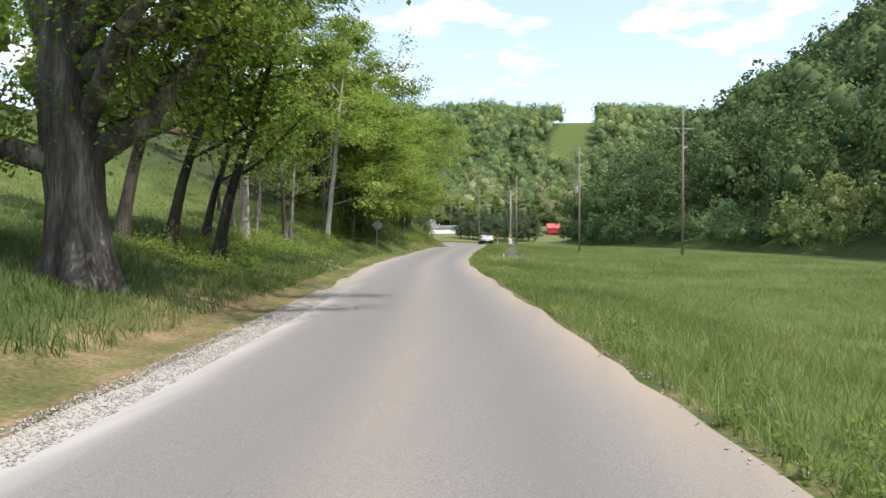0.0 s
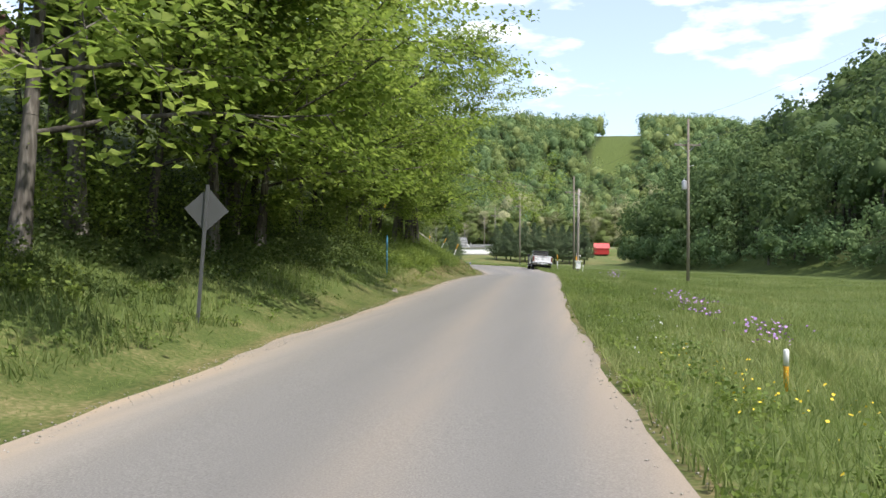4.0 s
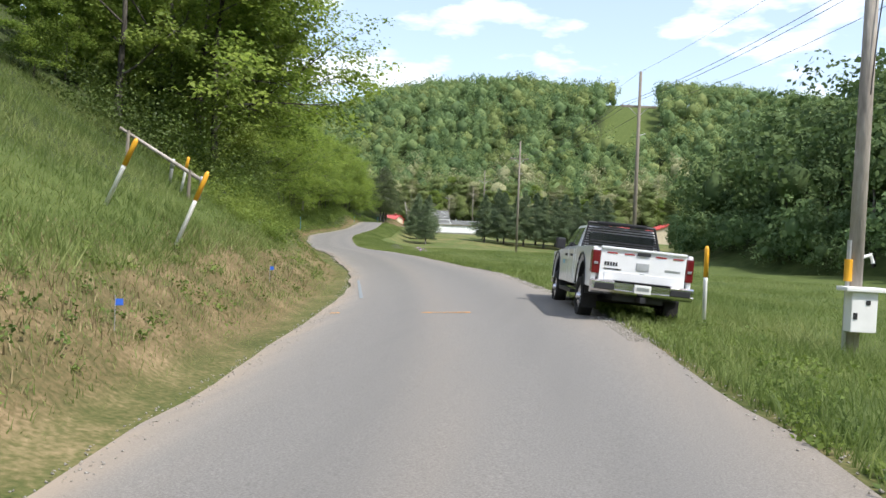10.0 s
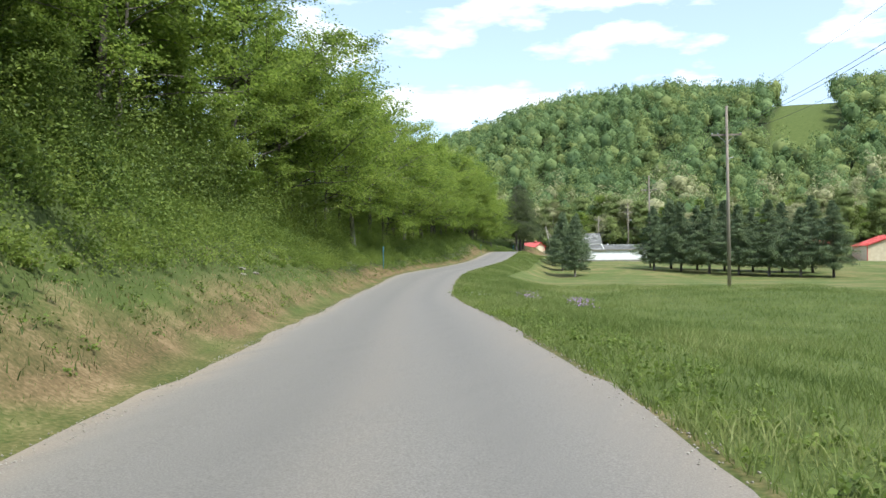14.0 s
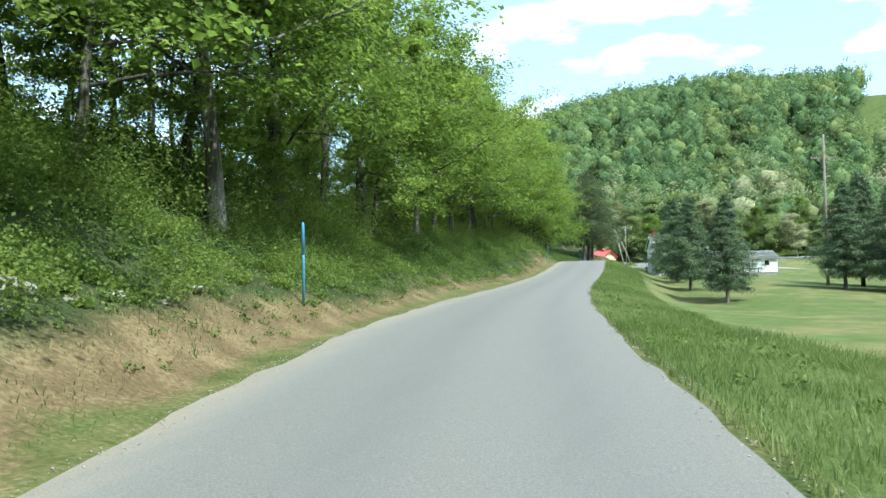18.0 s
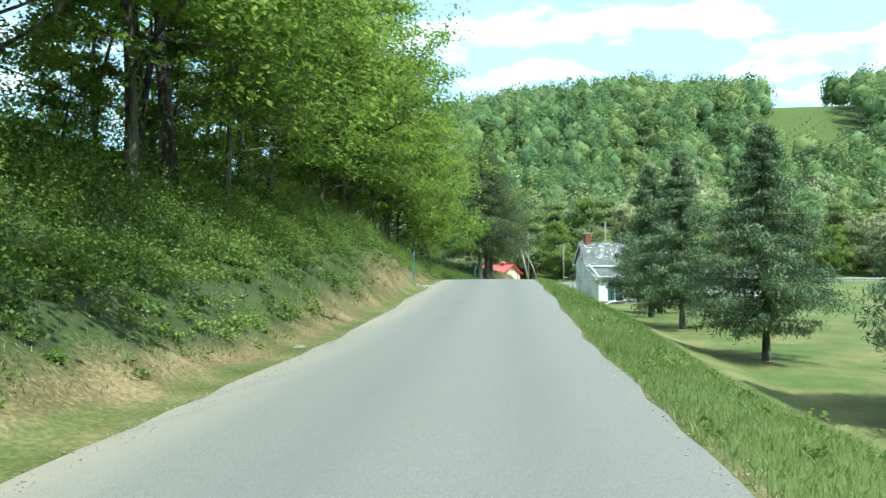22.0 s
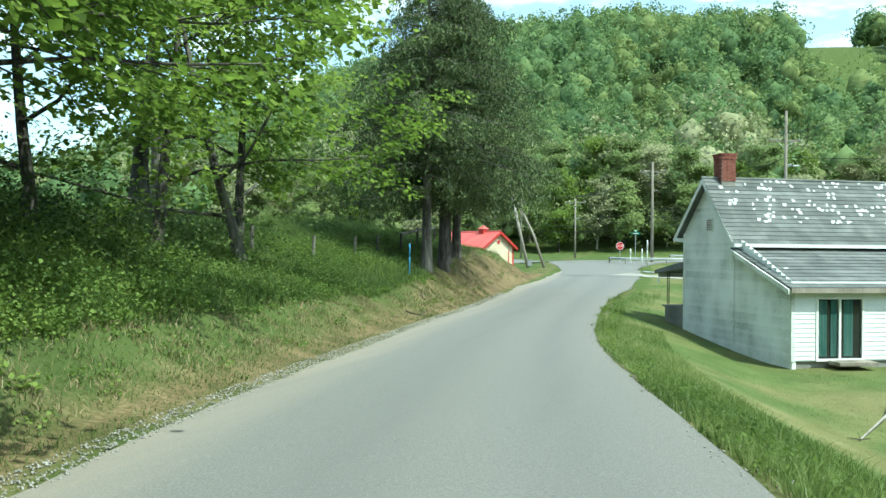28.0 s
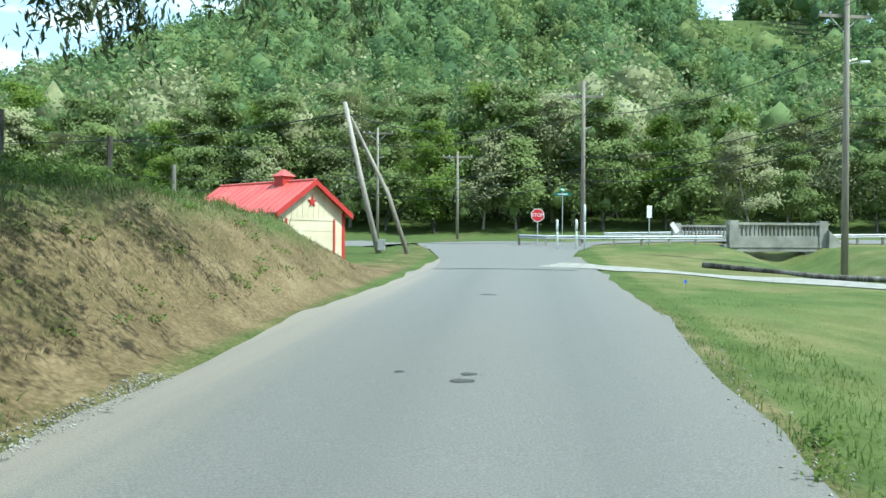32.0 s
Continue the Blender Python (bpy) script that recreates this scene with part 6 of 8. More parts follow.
    part("grille", boxed(5.86, 6.0, -0.72, 0.72, 0.74, 1.22, 0.02), M["chrome"], t, "chrome grille")
    part("front_bumper", boxed(5.84, 6.08, -0.97, 0.97, 0.50, 0.74, 0.04), M["chrome"], t, "chrome front bumper")
    part("chassis", boxed(0.2, 5.8, -0.5, 0.5, 0.44, 0.66), M["black"], t, "dark chassis")
    part("bay", boxed(4.4, 5.86, -0.5, 0.5, 0.6, 1.26), M["black"], t)
    part("axle", tubed([(1.30, -0.8, 0.41), (1.30, 0.8, 0.41)], 0.07, 8), M["black"], t)
    for cx in (1.30, 5.10):
        for s in (1, -1):
            w = part("wheel", ring_wheel(bmesh.new(), 0.24, 0.41, 0.28), M["rubber"], t, "black off-road tyre", True)
            w.location = (cx, s * 0.86, 0.41)
            bm = bmesh.new()
            bmesh.ops.create_cone(bm, cap_ends=True, segments=24, radius1=0.25, radius2=0.25, depth=0.16, matrix=Matrix.Rotation(math.pi / 2, 4, "X"))
            rim = part("rim", bm, M["alloy"], w, "silver alloy rim")
            rim.location = (0, s * 0.02, 0)
            bm = bmesh.new()
            for k in range(8):
                m = Matrix.Rotation(k * math.pi / 4, 4, "Y")
                b = bmesh.new()
                box(b, 0.09, 0.215, s * 0.075 - 0.02, s * 0.075 + 0.02, -0.028, 0.028)
                b.transform(m)
                me = bpy.data.meshes.new("tmp")
                b.to_mesh(me)
                b.free()
                bm.from_mesh(me)
                bpy.data.meshes.remove(me)
            part("spoke_relief", bm, M["chrome"], rim)
            hub = part("hub_cap", tubed([(0, s * 0.07, 0), (0, s * 0.15, 0)], [0.09, 0.06], 14), M["chrome"], rim)
    d = Vector((-0.205, 0.979, 0)).normalized()
    m = Matrix.Translation((-15.70, 130.35, -1.95)) @ Matrix.Rotation(math.atan2(d.y, d.x), 4, "Z") @ Matrix.Rotation(radians(0.9), 4, "Y") @ Matrix.Rotation(radians(4.2), 4, "X") @ Matrix.Diagonal((1.0, 1.04, 1.07, 1))
    t.matrix_world = m
    return t


build_truck()


# ---------------------------------------------------------------- poles and lines
def utility_pole(x, y, arm_z, top_z, turn, transformer=False, lean=(0, 0), radius=0.15, arms=1, label="tall weathered wooden utility pole with a crossarm"):
    g = float(ground_z(x, y)[0])
    h = top_z - g
    t = thing("utility_pole", label, "utility pole", pose(x, y, g, lean[0], lean[1], turn), group="utility poles")
    part("shaft", tubed([(0, 0, -0.3), (0, 0, h * 0.5), (0, 0, h)], [radius * 1.15, radius * 0.95, radius * 0.72], 10), M["pole"], t, smooth=True)
    for k in range(arms):
        z = arm_z - g - k * 1.2
        arm = part("crossarm", boxed(-1.35, 1.35, radius - 0.02, radius + 0.09, z - 0.08, z + 0.08, 0.01), M["pole"], t)
        for s in (1, -1):
            part("arm_brace", tubed([(s * 0.75, radius + 0.04, z - 0.05), (0, radius + 0.03, z - 0.75)], 0.025, 5), M["galvanised"], t)
        for xi in (-1.25, -0.75, 1.25):
            part("insulator", tubed([(xi, radius + 0.03, z + 0.05), (xi, radius + 0.03, z + 0.12), (xi, radius + 0.03, z + 0.2)], [0.03, 0.06, 0.035], 8), M["galvanised"], arm)
    part("service_bracket", tubed([(0, 0, arm_z - g - 2.2), (0.55, 0, arm_z - g - 2.05)], 0.03, 5), M["galvanised"], t)
    if transformer:
        z = arm_z - g - 4.0
        c = part("transformer", tubed([(-0.42, -0.05, z - 0.5), (-0.42, -0.05, z - 0.45), (-0.42, -0.05, z + 0.35), (-0.42, -0.05, z + 0.45)], [0.2, 0.25, 0.25, 0.12], 14), M["galvanised"], t, "grey can transformer")
        part("bushing", tubed([(-0.42, -0.05, z + 0.44), (-0.42, -0.05, z + 0.66)], [0.05, 0.03], 6), M["galvanised"], c)
    return t


ARM_TURN = 15.0
POLES = [(26.0, 58.0, 12.0), (10.8, 94.0, 11.7), (-0.9, 127.7, 10.8), (-14.8, 176.1, 9.85), (-30.3, 231.9, 11.0), (-47.0, 303.4, 12.3), (-64.6, 388.5, 13.3)]
for i, (px, py, pz) in enumerate(POLES):
    utility_pole(px, py, pz, pz + 2.6, ARM_TURN, transformer=(i == 2))
utility_pole(-76.0, 403.0, 12.2, 13.2, 5, arms=1, label="utility pole with crossarm beside the guard rail")
for px, py, tz in ((-93.0, 419, 12.5), (-86.0, 420.5, 10.5)):
    utility_pole(px, py, tz - 0.5, tz, 5, label="slim utility pole beyond the crossing road", radius=0.12)


def street_lamp(x, y, z):
    """A small lamp on a bracket, fixed to a pole."""
    t = thing("street_lamp", "small grey lamp on a bracket fixed to the tall pole", "street lamp", pose(x, y, z, 0, 0, 0))
    part("bracket", tubed([(-0.1, 0, 0), (0.3, 0, 0.12), (0.7, 0, 0.18)], 0.025, 6), M["galvanised"], t)
    part("lamp_head", boxed(0.62, 1.05, -0.12, 0.12, 0.1, 0.22, 0.04), M["white_paint"], t, "pale lamp head")


street_lamp(-64.6, 388.5, 10.9)


def line(name, pts, label, sag=0.6, radius=0.014, parent=None):
    """A hanging cable through pts."""
    bm = bmesh.new()
    for a, b in zip(pts, pts[1:]):
        a, b = Vector(a), Vector(b)
        n = 14
        tube(bm, [a.lerp(b, k / n) - Vector((0, 0, sag * 4 * (k / n) * (1 - k / n))) for k in range(n + 1)], [radius] * (n + 1), 4, False)
    return tagged(part(name, bm, M["wire"], parent), label, "cable")


_ax = (math.cos(radians(ARM_TURN)), math.sin(radians(ARM_TURN)))
for o in (-1.25, -0.75, 1.25):
    line("power_line", [(px + o * _ax[0], py + o * _ax[1] + 0.15, pz + 0.2) for px, py, pz in POLES], "black power line strung from pole to pole", 0.9)
line("power_line", [(px, py, pz + 2.6) for px, py, pz in POLES], "thin top wire strung from pole to pole", 0.7, 0.009)
for z, sag in ((11.0, 0.9), (8.2, 0.8), (7.4, 0.9), (6.6, 0.8)):
    line("roadside_cable", [(-150, 396, z), (-120, 404, z), (-93.0, 419, z), (-76.0, 403.0, z), (-64.6, 388.5, z + 0.8), (-20, 380, z + 1)], "cable strung along the crossing road", sag, 0.026)
line("stay_wire", [(-76.0, 403.0, 11.5), (-66.5, 409, 2.0)], "slanting stay wire from a utility pole", 0.0, 0.012)

# the leaning pole with its prop, by the junction
gz = float(ground_z(-87.7, 391.5)[0])
lp = thing("leaning_pole", "leaning bare wooden pole with a prop pole beside the junction", "utility pole")
part("shaft", tubed([(-87.7, 391.5, gz - 0.3), (-88.7, 391.4, gz + 4.0), (-89.6, 391.3, gz + 8.2)], [0.16, 0.14, 0.11], 10), M["dead_wood"], lp, smooth=True)
part("prop", tubed([(-86.0, 391.0, gz - 0.3), (-87.2, 391.3, gz + 3.2), (-89.3, 391.4, gz + 7.4)], [0.13, 0.12, 0.09], 9), M["pole"], lp, "darker prop pole", True)
part("meter_box", boxed(-87.75, -87.35, 391.15, 391.35, gz + 0.15, gz + 0.75, 0.02), M["galvanised"], lp, "grey metal box")
line("service_cable", [(-120, 396, 9.0), (-89.5, 391.3, gz + 7.6), (-80, 404, 10.6)], "thick black cable hanging at the leaning pole", 0.9, 0.03)


def service_pole():
    x, y = -11.9, 129.6
    g = float(ground_z(x, y)[0])
    t = thing("service_pole", "slim bare wooden pole carrying a white meter box", "pole", pose(x, y, g, 0, 0.8, 15))
    part("shaft", tubed([(0, 0, -0.3), (0, 0, 4.5), (0, 0, 6.7 - g)], [0.14, 0.125, 0.105], 10), M["dead_wood"], t, smooth=True)
    b = part("meter_box", boxed(-0.24, 0.24, -0.38, -0.13, 0.55, 1.28, 0.02), M["white_paint"], t, "white metal meter box")
    part("box_lid", boxed(-0.38, 0.38, -0.45, -0.08, 1.28, 1.36, 0.02), M["white_paint"], b, "overhanging white lid")
    part("box_dial", boxed(0.02, 0.1, -0.392, -0.37, 1.05, 1.13), M["black"], b, "small dark dial")
    part("box_latch", boxed(-0.2, -0.13, -0.392, -0.37, 0.78, 0.9), M["black"], b, "dark latch")
    part("conduit", tubed([(-0.16, -0.05, 0.0), (-0.16, -0.05, 2.2)], 0.04, 7), M["galvanised"], t)
    part("warning_sleeve", tubed([(-0.16, -0.05, 1.45), (-0.16, -0.05, 1.85)], 0.07, 10), M["yellow"], t, "yellow warning sleeve")
    part("weatherhead", tubed([(0.1, -0.05, 1.9), (0.25, -0.05, 1.95), (0.3, -0.05, 1.8)], 0.035, 7), M["white_paint"], t)
    part("wire_bracket", tubed([(0.0, -0.1, 6.1 - g), (0.2, -0.2, 6.0 - g)], 0.03, 6), M["galvanised"], t)
    line("service_drop", [(x, y, 6.1), (-0.9, 127.7, 9.2)], "service cable running to the next pole", 0.5, 0.012)
    line("service_wire", [(x + 0.2, y - 0.1, 6.0), (x + 0.24, y - 0.12, 4.4), (x + 0.1, y - 0.14, 2.6)], "thin cable down the pole", -0.2, 0.012)


service_pole()


# ---------------------------------------------------------------- markers, signs, flags
def marker_post(x, y, h, mat, top_mat, label, tilt=(0, 0), r=0.045, z=None):
    g = float(ground_z(x, y)[0]) if z is None else z
    t = thing("marker_post", label, "marker post", pose(x, y, g, tilt[0], tilt[1], 0), group="marker posts")
    part("post", tubed([(0, 0, -0.2), (0, 0, h * 0.55), (0, 0, h * 0.6)], r, 10), M[mat], t, smooth=True)
    part("cap", tubed([(0, 0, h * 0.6), (0, 0, h * 0.96), (0, 0, h)], [r * 1.15, r * 1.15, r * 0.6], 10), M[top_mat], t, "coloured upper sleeve", True)
    return t


marker_post(-14.2, 132.3, 1.75, "white_paint", "yellow", "white marker post with a yellow top in the verge")
for s, d, h, tl in ((131.7, -5.56, 1.65, (-9, 19)), (131.5, -6.95, 1.5, (0, 26)), (131.7, -13.2, 1.6, (0, 14)), (141.3, -7.9, 1.2, (0, 12))):
    x, y = spot(s, d)
    marker_post(float(x), float(y), h, "white_paint", "yellow", "leaning white marker post with yellow top on the bank", tl)
for s, d in ((141.5, -8.3), (141.6, -7.4)):
    x, y = spot(s, d)
    marker_post(float(x), float(y), 0.8, "galvanised", "galvanised", "grey marker stub on the bank", (0, 8), 0.06)


def log_rail():
    """A bare log on two stakes, sloping down the bank."""
    t = thing("log_rail", "weathered log rail on short stakes across the grass bank", "fence")
    ends = []
    for s, d in ((140.4, -9.35), (141.0, -7.6)):
        x, y = (float(v) for v in spot(s, d))
        g = float(ground_z(x, y)[0])
        part("stake", tubed([(x, y, g - 0.2), (x + 0.04, y, g + 0.95)], [0.06, 0.05], 7), M["pole"], t)
        ends.append(Vector((x, y, g + 0.88)))
    a, b = ends
    part("log", tubed([a + (a - b) * 0.12, (a + b) / 2, b + (b - a) * 0.18], [0.05, 0.06, 0.065], 8), M["dead_wood"], t, "bleached log")


log_rail()
marker_post(-5.5, 55.2, 0.56, "yellow", "white_paint", "short yellow marker with a white cap in the verge", (0, 0), 0.034)
for x, y, h in ((-17.5, 77.5, 1.7), (-60.2, 222.1, 2.05), (-85.87, 345.95, 1.5), (-75.74, 293.27, 1.45)):
    marker_post(x, y, h, "blue", "blue", "pale blue marker post at the foot of the bank", (0, 0), 0.024 if h == 1.45 else 0.034)
marker_post(-11.3, 127.6, 0.95, "white_paint", "white_paint", "short white stake beside the meter pole", (0, 4), 0.035)
for x, y, h in ((-78.0, 394.6, 1.7), (-76.9, 394.9, 1.7), (-76.4, 395.4, 2.6)):
    marker_post(x, y, h, "white_paint", "white_paint", "plain white post by the junction", (0, 0), 0.06)


def flag(x, y):
    g = float(ground_z(x, y)[0])
    t = thing("marking_flag", "small blue marking flag on a wire stem", "flag", pose(x, y, g, 0, 0, 30), group="marking flags")
    part("stem", tubed([(0, 0, -0.1), (0, 0, 0.42)], 0.006, 5), M["galvanised"], t)
    bm = boxed(0, 0.09, -0.002, 0.002, 0.30, 0.38)
    part("pennant", bm, M["flag_blue"], t)


for s, d in ((124.4, -4.0), (134.0, -4.0)):
    x, y = spot(s, d)
    flag(float(x), float(y))
flag(-75.4, 370.8)


def road_sign_back():
    x, y = spot(58.5, -4.7)
    g = float(ground_z(x, y)[0])
    t = thing("road_sign", "diamond road sign seen from its grey back on a thin post", "road sign", pose(float(x), float(y), g, 0, 4, 12))
    part("post", boxed(-0.03, 0.03, -0.02, 0.02, -0.3, 2.45, 0.005), M["sign_back"], t)
    r = 0.40
    part("plate", prism(bmesh.new(), [(0, 2.0 - r), (r, 2.0), (0, 2.0 + r), (-r, 2.0)], "y", 0.025, 0.035), M["sign_back"], t, "dull grey aluminium plate")


road_sign_back()


def letters(text, size, mat, parent, m, label):
    """Raised letters in the built-in face."""
    c = bpy.data.curves.new("lettering", "FONT")
    c.body, c.size, c.align_x, c.align_y, c.extrude = text, size, "CENTER", "CENTER", 0.002
    o = bpy.data.objects.new("tmp", c)
    scene.collection.objects.link(o)
    bpy.context.view_layer.update()
    me = bpy.data.meshes.new_from_object(o.evaluated_get(bpy.context.evaluated_depsgraph_get()))
    bpy.data.objects.remove(o)
    me.materials.clear()
    ob = link_mesh("lettering", me, M[mat], parent, label)
    ob.matrix_local = m
    return ob


def stop_sign():
    x, y = -79.1, 396.0
    g = float(ground_z(x, y)[0])
    t = thing("stop_sign", "red octagonal stop sign with white border on a post", "stop sign", pose(x, y, g, 0, 0, 2))
    zc = 4.0 - g
    part("post", boxed(-0.03, 0.03, 0.0, 0.05, -0.3, zc + 0.3, 0.005), M["galvanised"], t)
    def octagon(r):
        return [(r * math.cos(math.pi / 8 + k * math.pi / 4), zc + r * math.sin(math.pi / 8 + k * math.pi / 4)) for k in range(8)]
    part("border", prism(bmesh.new(), octagon(0.41), "y", -0.012, -0.004), M["white_paint"], t, "white border plate")
    face = part("face", prism(bmesh.new(), octagon(0.375), "y", -0.017, -0.012), M["stop_red"], t, "red sign face")
    letters("STOP", 0.30, "white_paint", face, Matrix.Translation((0, -0.02, zc)) @ Matrix.Rotation(math.pi / 2, 4, "X"), "white word on the sign")
    # street name sign behind it
    x2, y2 = -77.6, 397.2
    g2 = float(ground_z(x2, y2)[0])
    s = thing("street_name_sign", "green street name sign with unreadable white bars", "street sign", pose(x2, y2, g2, 0, 0, 0))
    part("post", boxed(-0.025, 0.025, -0.025, 0.025, -0.3, 3.3, 0.005), M["galvanised"], s)
    for z, a in ((3.15, 0), (3.42, 70)):
        m = Matrix.Rotation(radians(a), 4, "Z")
        bm = boxed(-0.45, 0.45, -0.006, 0.006, z - 0.11, z + 0.11)
        bm.transform(m)
        bl = part("name_blade", bm, M["green_sign"], s, "green name blade")
        bm = boxed(-0.3, 0.3, -0.009, 0.009, z - 0.035, z + 0.035)
        bm.transform(m)
        part("name_bar", bm, M["white_paint"], bl)


stop_sign()


def small_sign(x, y, h, tilt, label):
    g = float(ground_z(x, y)[0])
    t = thing("roadside_sign", label, "road sign", pose(x, y, g, 0, tilt, 15))
    part("post", boxed(-0.03, 0.03, -0.02, 0.02, -0.2, h, 0.005), M["galvanised"], t)
    part("plate", boxed(-0.16, 0.16, -0.03, -0.02, h - 0.75, h, 0.004), M["white_paint"], t, "narrow white plate")


small_sign(-72.3, 398.5, 2.4, 0, "narrow sign seen edge-on beside the guard rail")
small_sign(-69.4, 403.0, 1.5, -35, "white plate leaning over beside the bridge")


# ---------------------------------------------------------------- guard rail, bridge, kerb log
def guard_rail(pts, label):
    t = thing("guard_rail", label, "guard rail")
    pts = [Vector((x, y, float(ground_z(x, y)[0]))) for x, y in pts]
    bm = bmesh.new()
    prof = ((0.0, 0.42), (0.07, 0.47), (0.0, 0.53), (0.07, 0.60), (0.0, 0.66))
    rows = []
    for i, p in enumerate(pts):
        d = (pts[min(i + 1, len(pts) - 1)] - pts[max(i - 1, 0)]).normalized()
        n = Vector((d.y, -d.x, 0))
        rows.append([bm.verts.new(p + n * o + Vector((0, 0, z))) for o, z in prof] + [bm.verts.new(p + n * (o - 0.01) + Vector((0, 0, z))) for o, z in prof[::-1]])
    k = len(rows[0])
    for a, b in zip(rows, rows[1:]):
        for j in range(k):
            bm.faces.new((a[j], a[(j + 1) % k], b[(j + 1) % k], b[j]))
    part("rail", bm, M["galvanised"], t)
    for a, b in zip(pts, pts[1:]):
        n = max(1, round((b - a).length / 1.9))
        for j in range(n):
            q = a.lerp(b, j / n)
            part("rail_post", boxed(q.x - 0.07, q.x + 0.07, q.y - 0.02, q.y + 0.12, q.z - 0.3, q.z + 0.68, 0.008), M["pole"], t)
    return t


guard_rail([(-80.2, 397.4), (-78.6, 397.0), (-74.5, 397.6), (-67.6, 400.0)], "galvanised guard rail beside the crossing road")
guard_rail([(-74.0, 409.8), (-66.0, 411.0), (-62.5, 411.6)], "galvanised guard rail on the far side of the road")
guard_rail([(-60.2, 402.3), (-50.0, 404.6), (-38, 408), (-20, 413)], "galvanised guard rail beyond the bridge")


def bridge():
    t = thing("concrete_bridge", "old weathered concrete bridge with balustrade railings", "bridge")
    for (x0, y0), (x1, y1), tag in (((-67.2, 400.3), (-60.7, 402.0), "near"), ((-69.2, 408.4), (-62.7, 410.1), "far")):
        a, b = Vector((x0, y0, 0)), Vector((x1, y1, 0))
        g = 2.62
        d = (b - a).normalized()
        m = Matrix.Translation((a.x, a.y, g)) @ Matrix.Rotation(math.atan2(d.y, d.x), 4, "Z")
        L = (b - a).length

        def piece(name, *dims, bevel=0.02, label=""):
            bm = boxed(*dims, bevel)
            bm.transform(m)
            return part(name, bm, M["concrete"], t, label)
        piece("railing_base", 0, L, -0.15, 0.15, -0.5, 0.25)
        piece("railing_cap", -0.1, L + 0.1, -0.2, 0.2, 0.92, 1.08)
        for x in (0, L - 0.6):
            piece("end_post", x, x + 0.6, -0.22, 0.22, -0.5, 1.2)
        for k in range(20):
            x = 0.75 + k * (L - 1.5) / 19
            piece("baluster", x - 0.07, x + 0.07, -0.08, 0.08, 0.25, 0.92, bevel=0.015)
        if tag == "near":
            piece("deck_edge", -0.3, L + 0.3, -0.1, 0.5, -0.75, -0.3)
            bm = bmesh.new()
            prism(bm, [(-0.2, -1.9), (-0.2, -0.5), (1.1, -0.5), (0.9, -1.2), (0.7, -1.9)], "y", 0.0, 0.6)
            bm.transform(m)
            part("abutment", bm, M["concrete"], t)
            bm = bmesh.new()
            prism(bm, [(L - 1.1, -1.9), (L - 1.4, -1.0), (L - 1.6, -0.5), (L + 0.2, -0.5), (L + 0.2, -1.9)], "y", 0.0, 0.6)
            bm.transform(m)
            part("abutment", bm, M["concrete"], t)
            bm = bmesh.new()
            prism(bm, [(L - 0.1, 0.6), (L - 0.1, -1.5), (L + 2.2, -1.5)], "y", -0.5, -0.2)
            bm.transform(m)
            part("wing_wall", bm, M["concrete"], t)


bridge()
gl = float(ground_z(-66, 385.5)[0])
logs = thing("kerb_log", "long weathered timber laid as a kerb beside the drive", "timber")
part("timber", tubed([(-71.3, 388.0, float(ground_z(-71.3, 388.0)[0]) + 0.13), (-66.5, 385.2, float(ground_z(-66.5, 385.2)[0]) + 0.13), (-60.5, 381.6, float(ground_z(-60.5, 381.6)[0]) + 0.13)], [0.13, 0.14, 0.12], 9), M["bark"], logs, smooth=True)


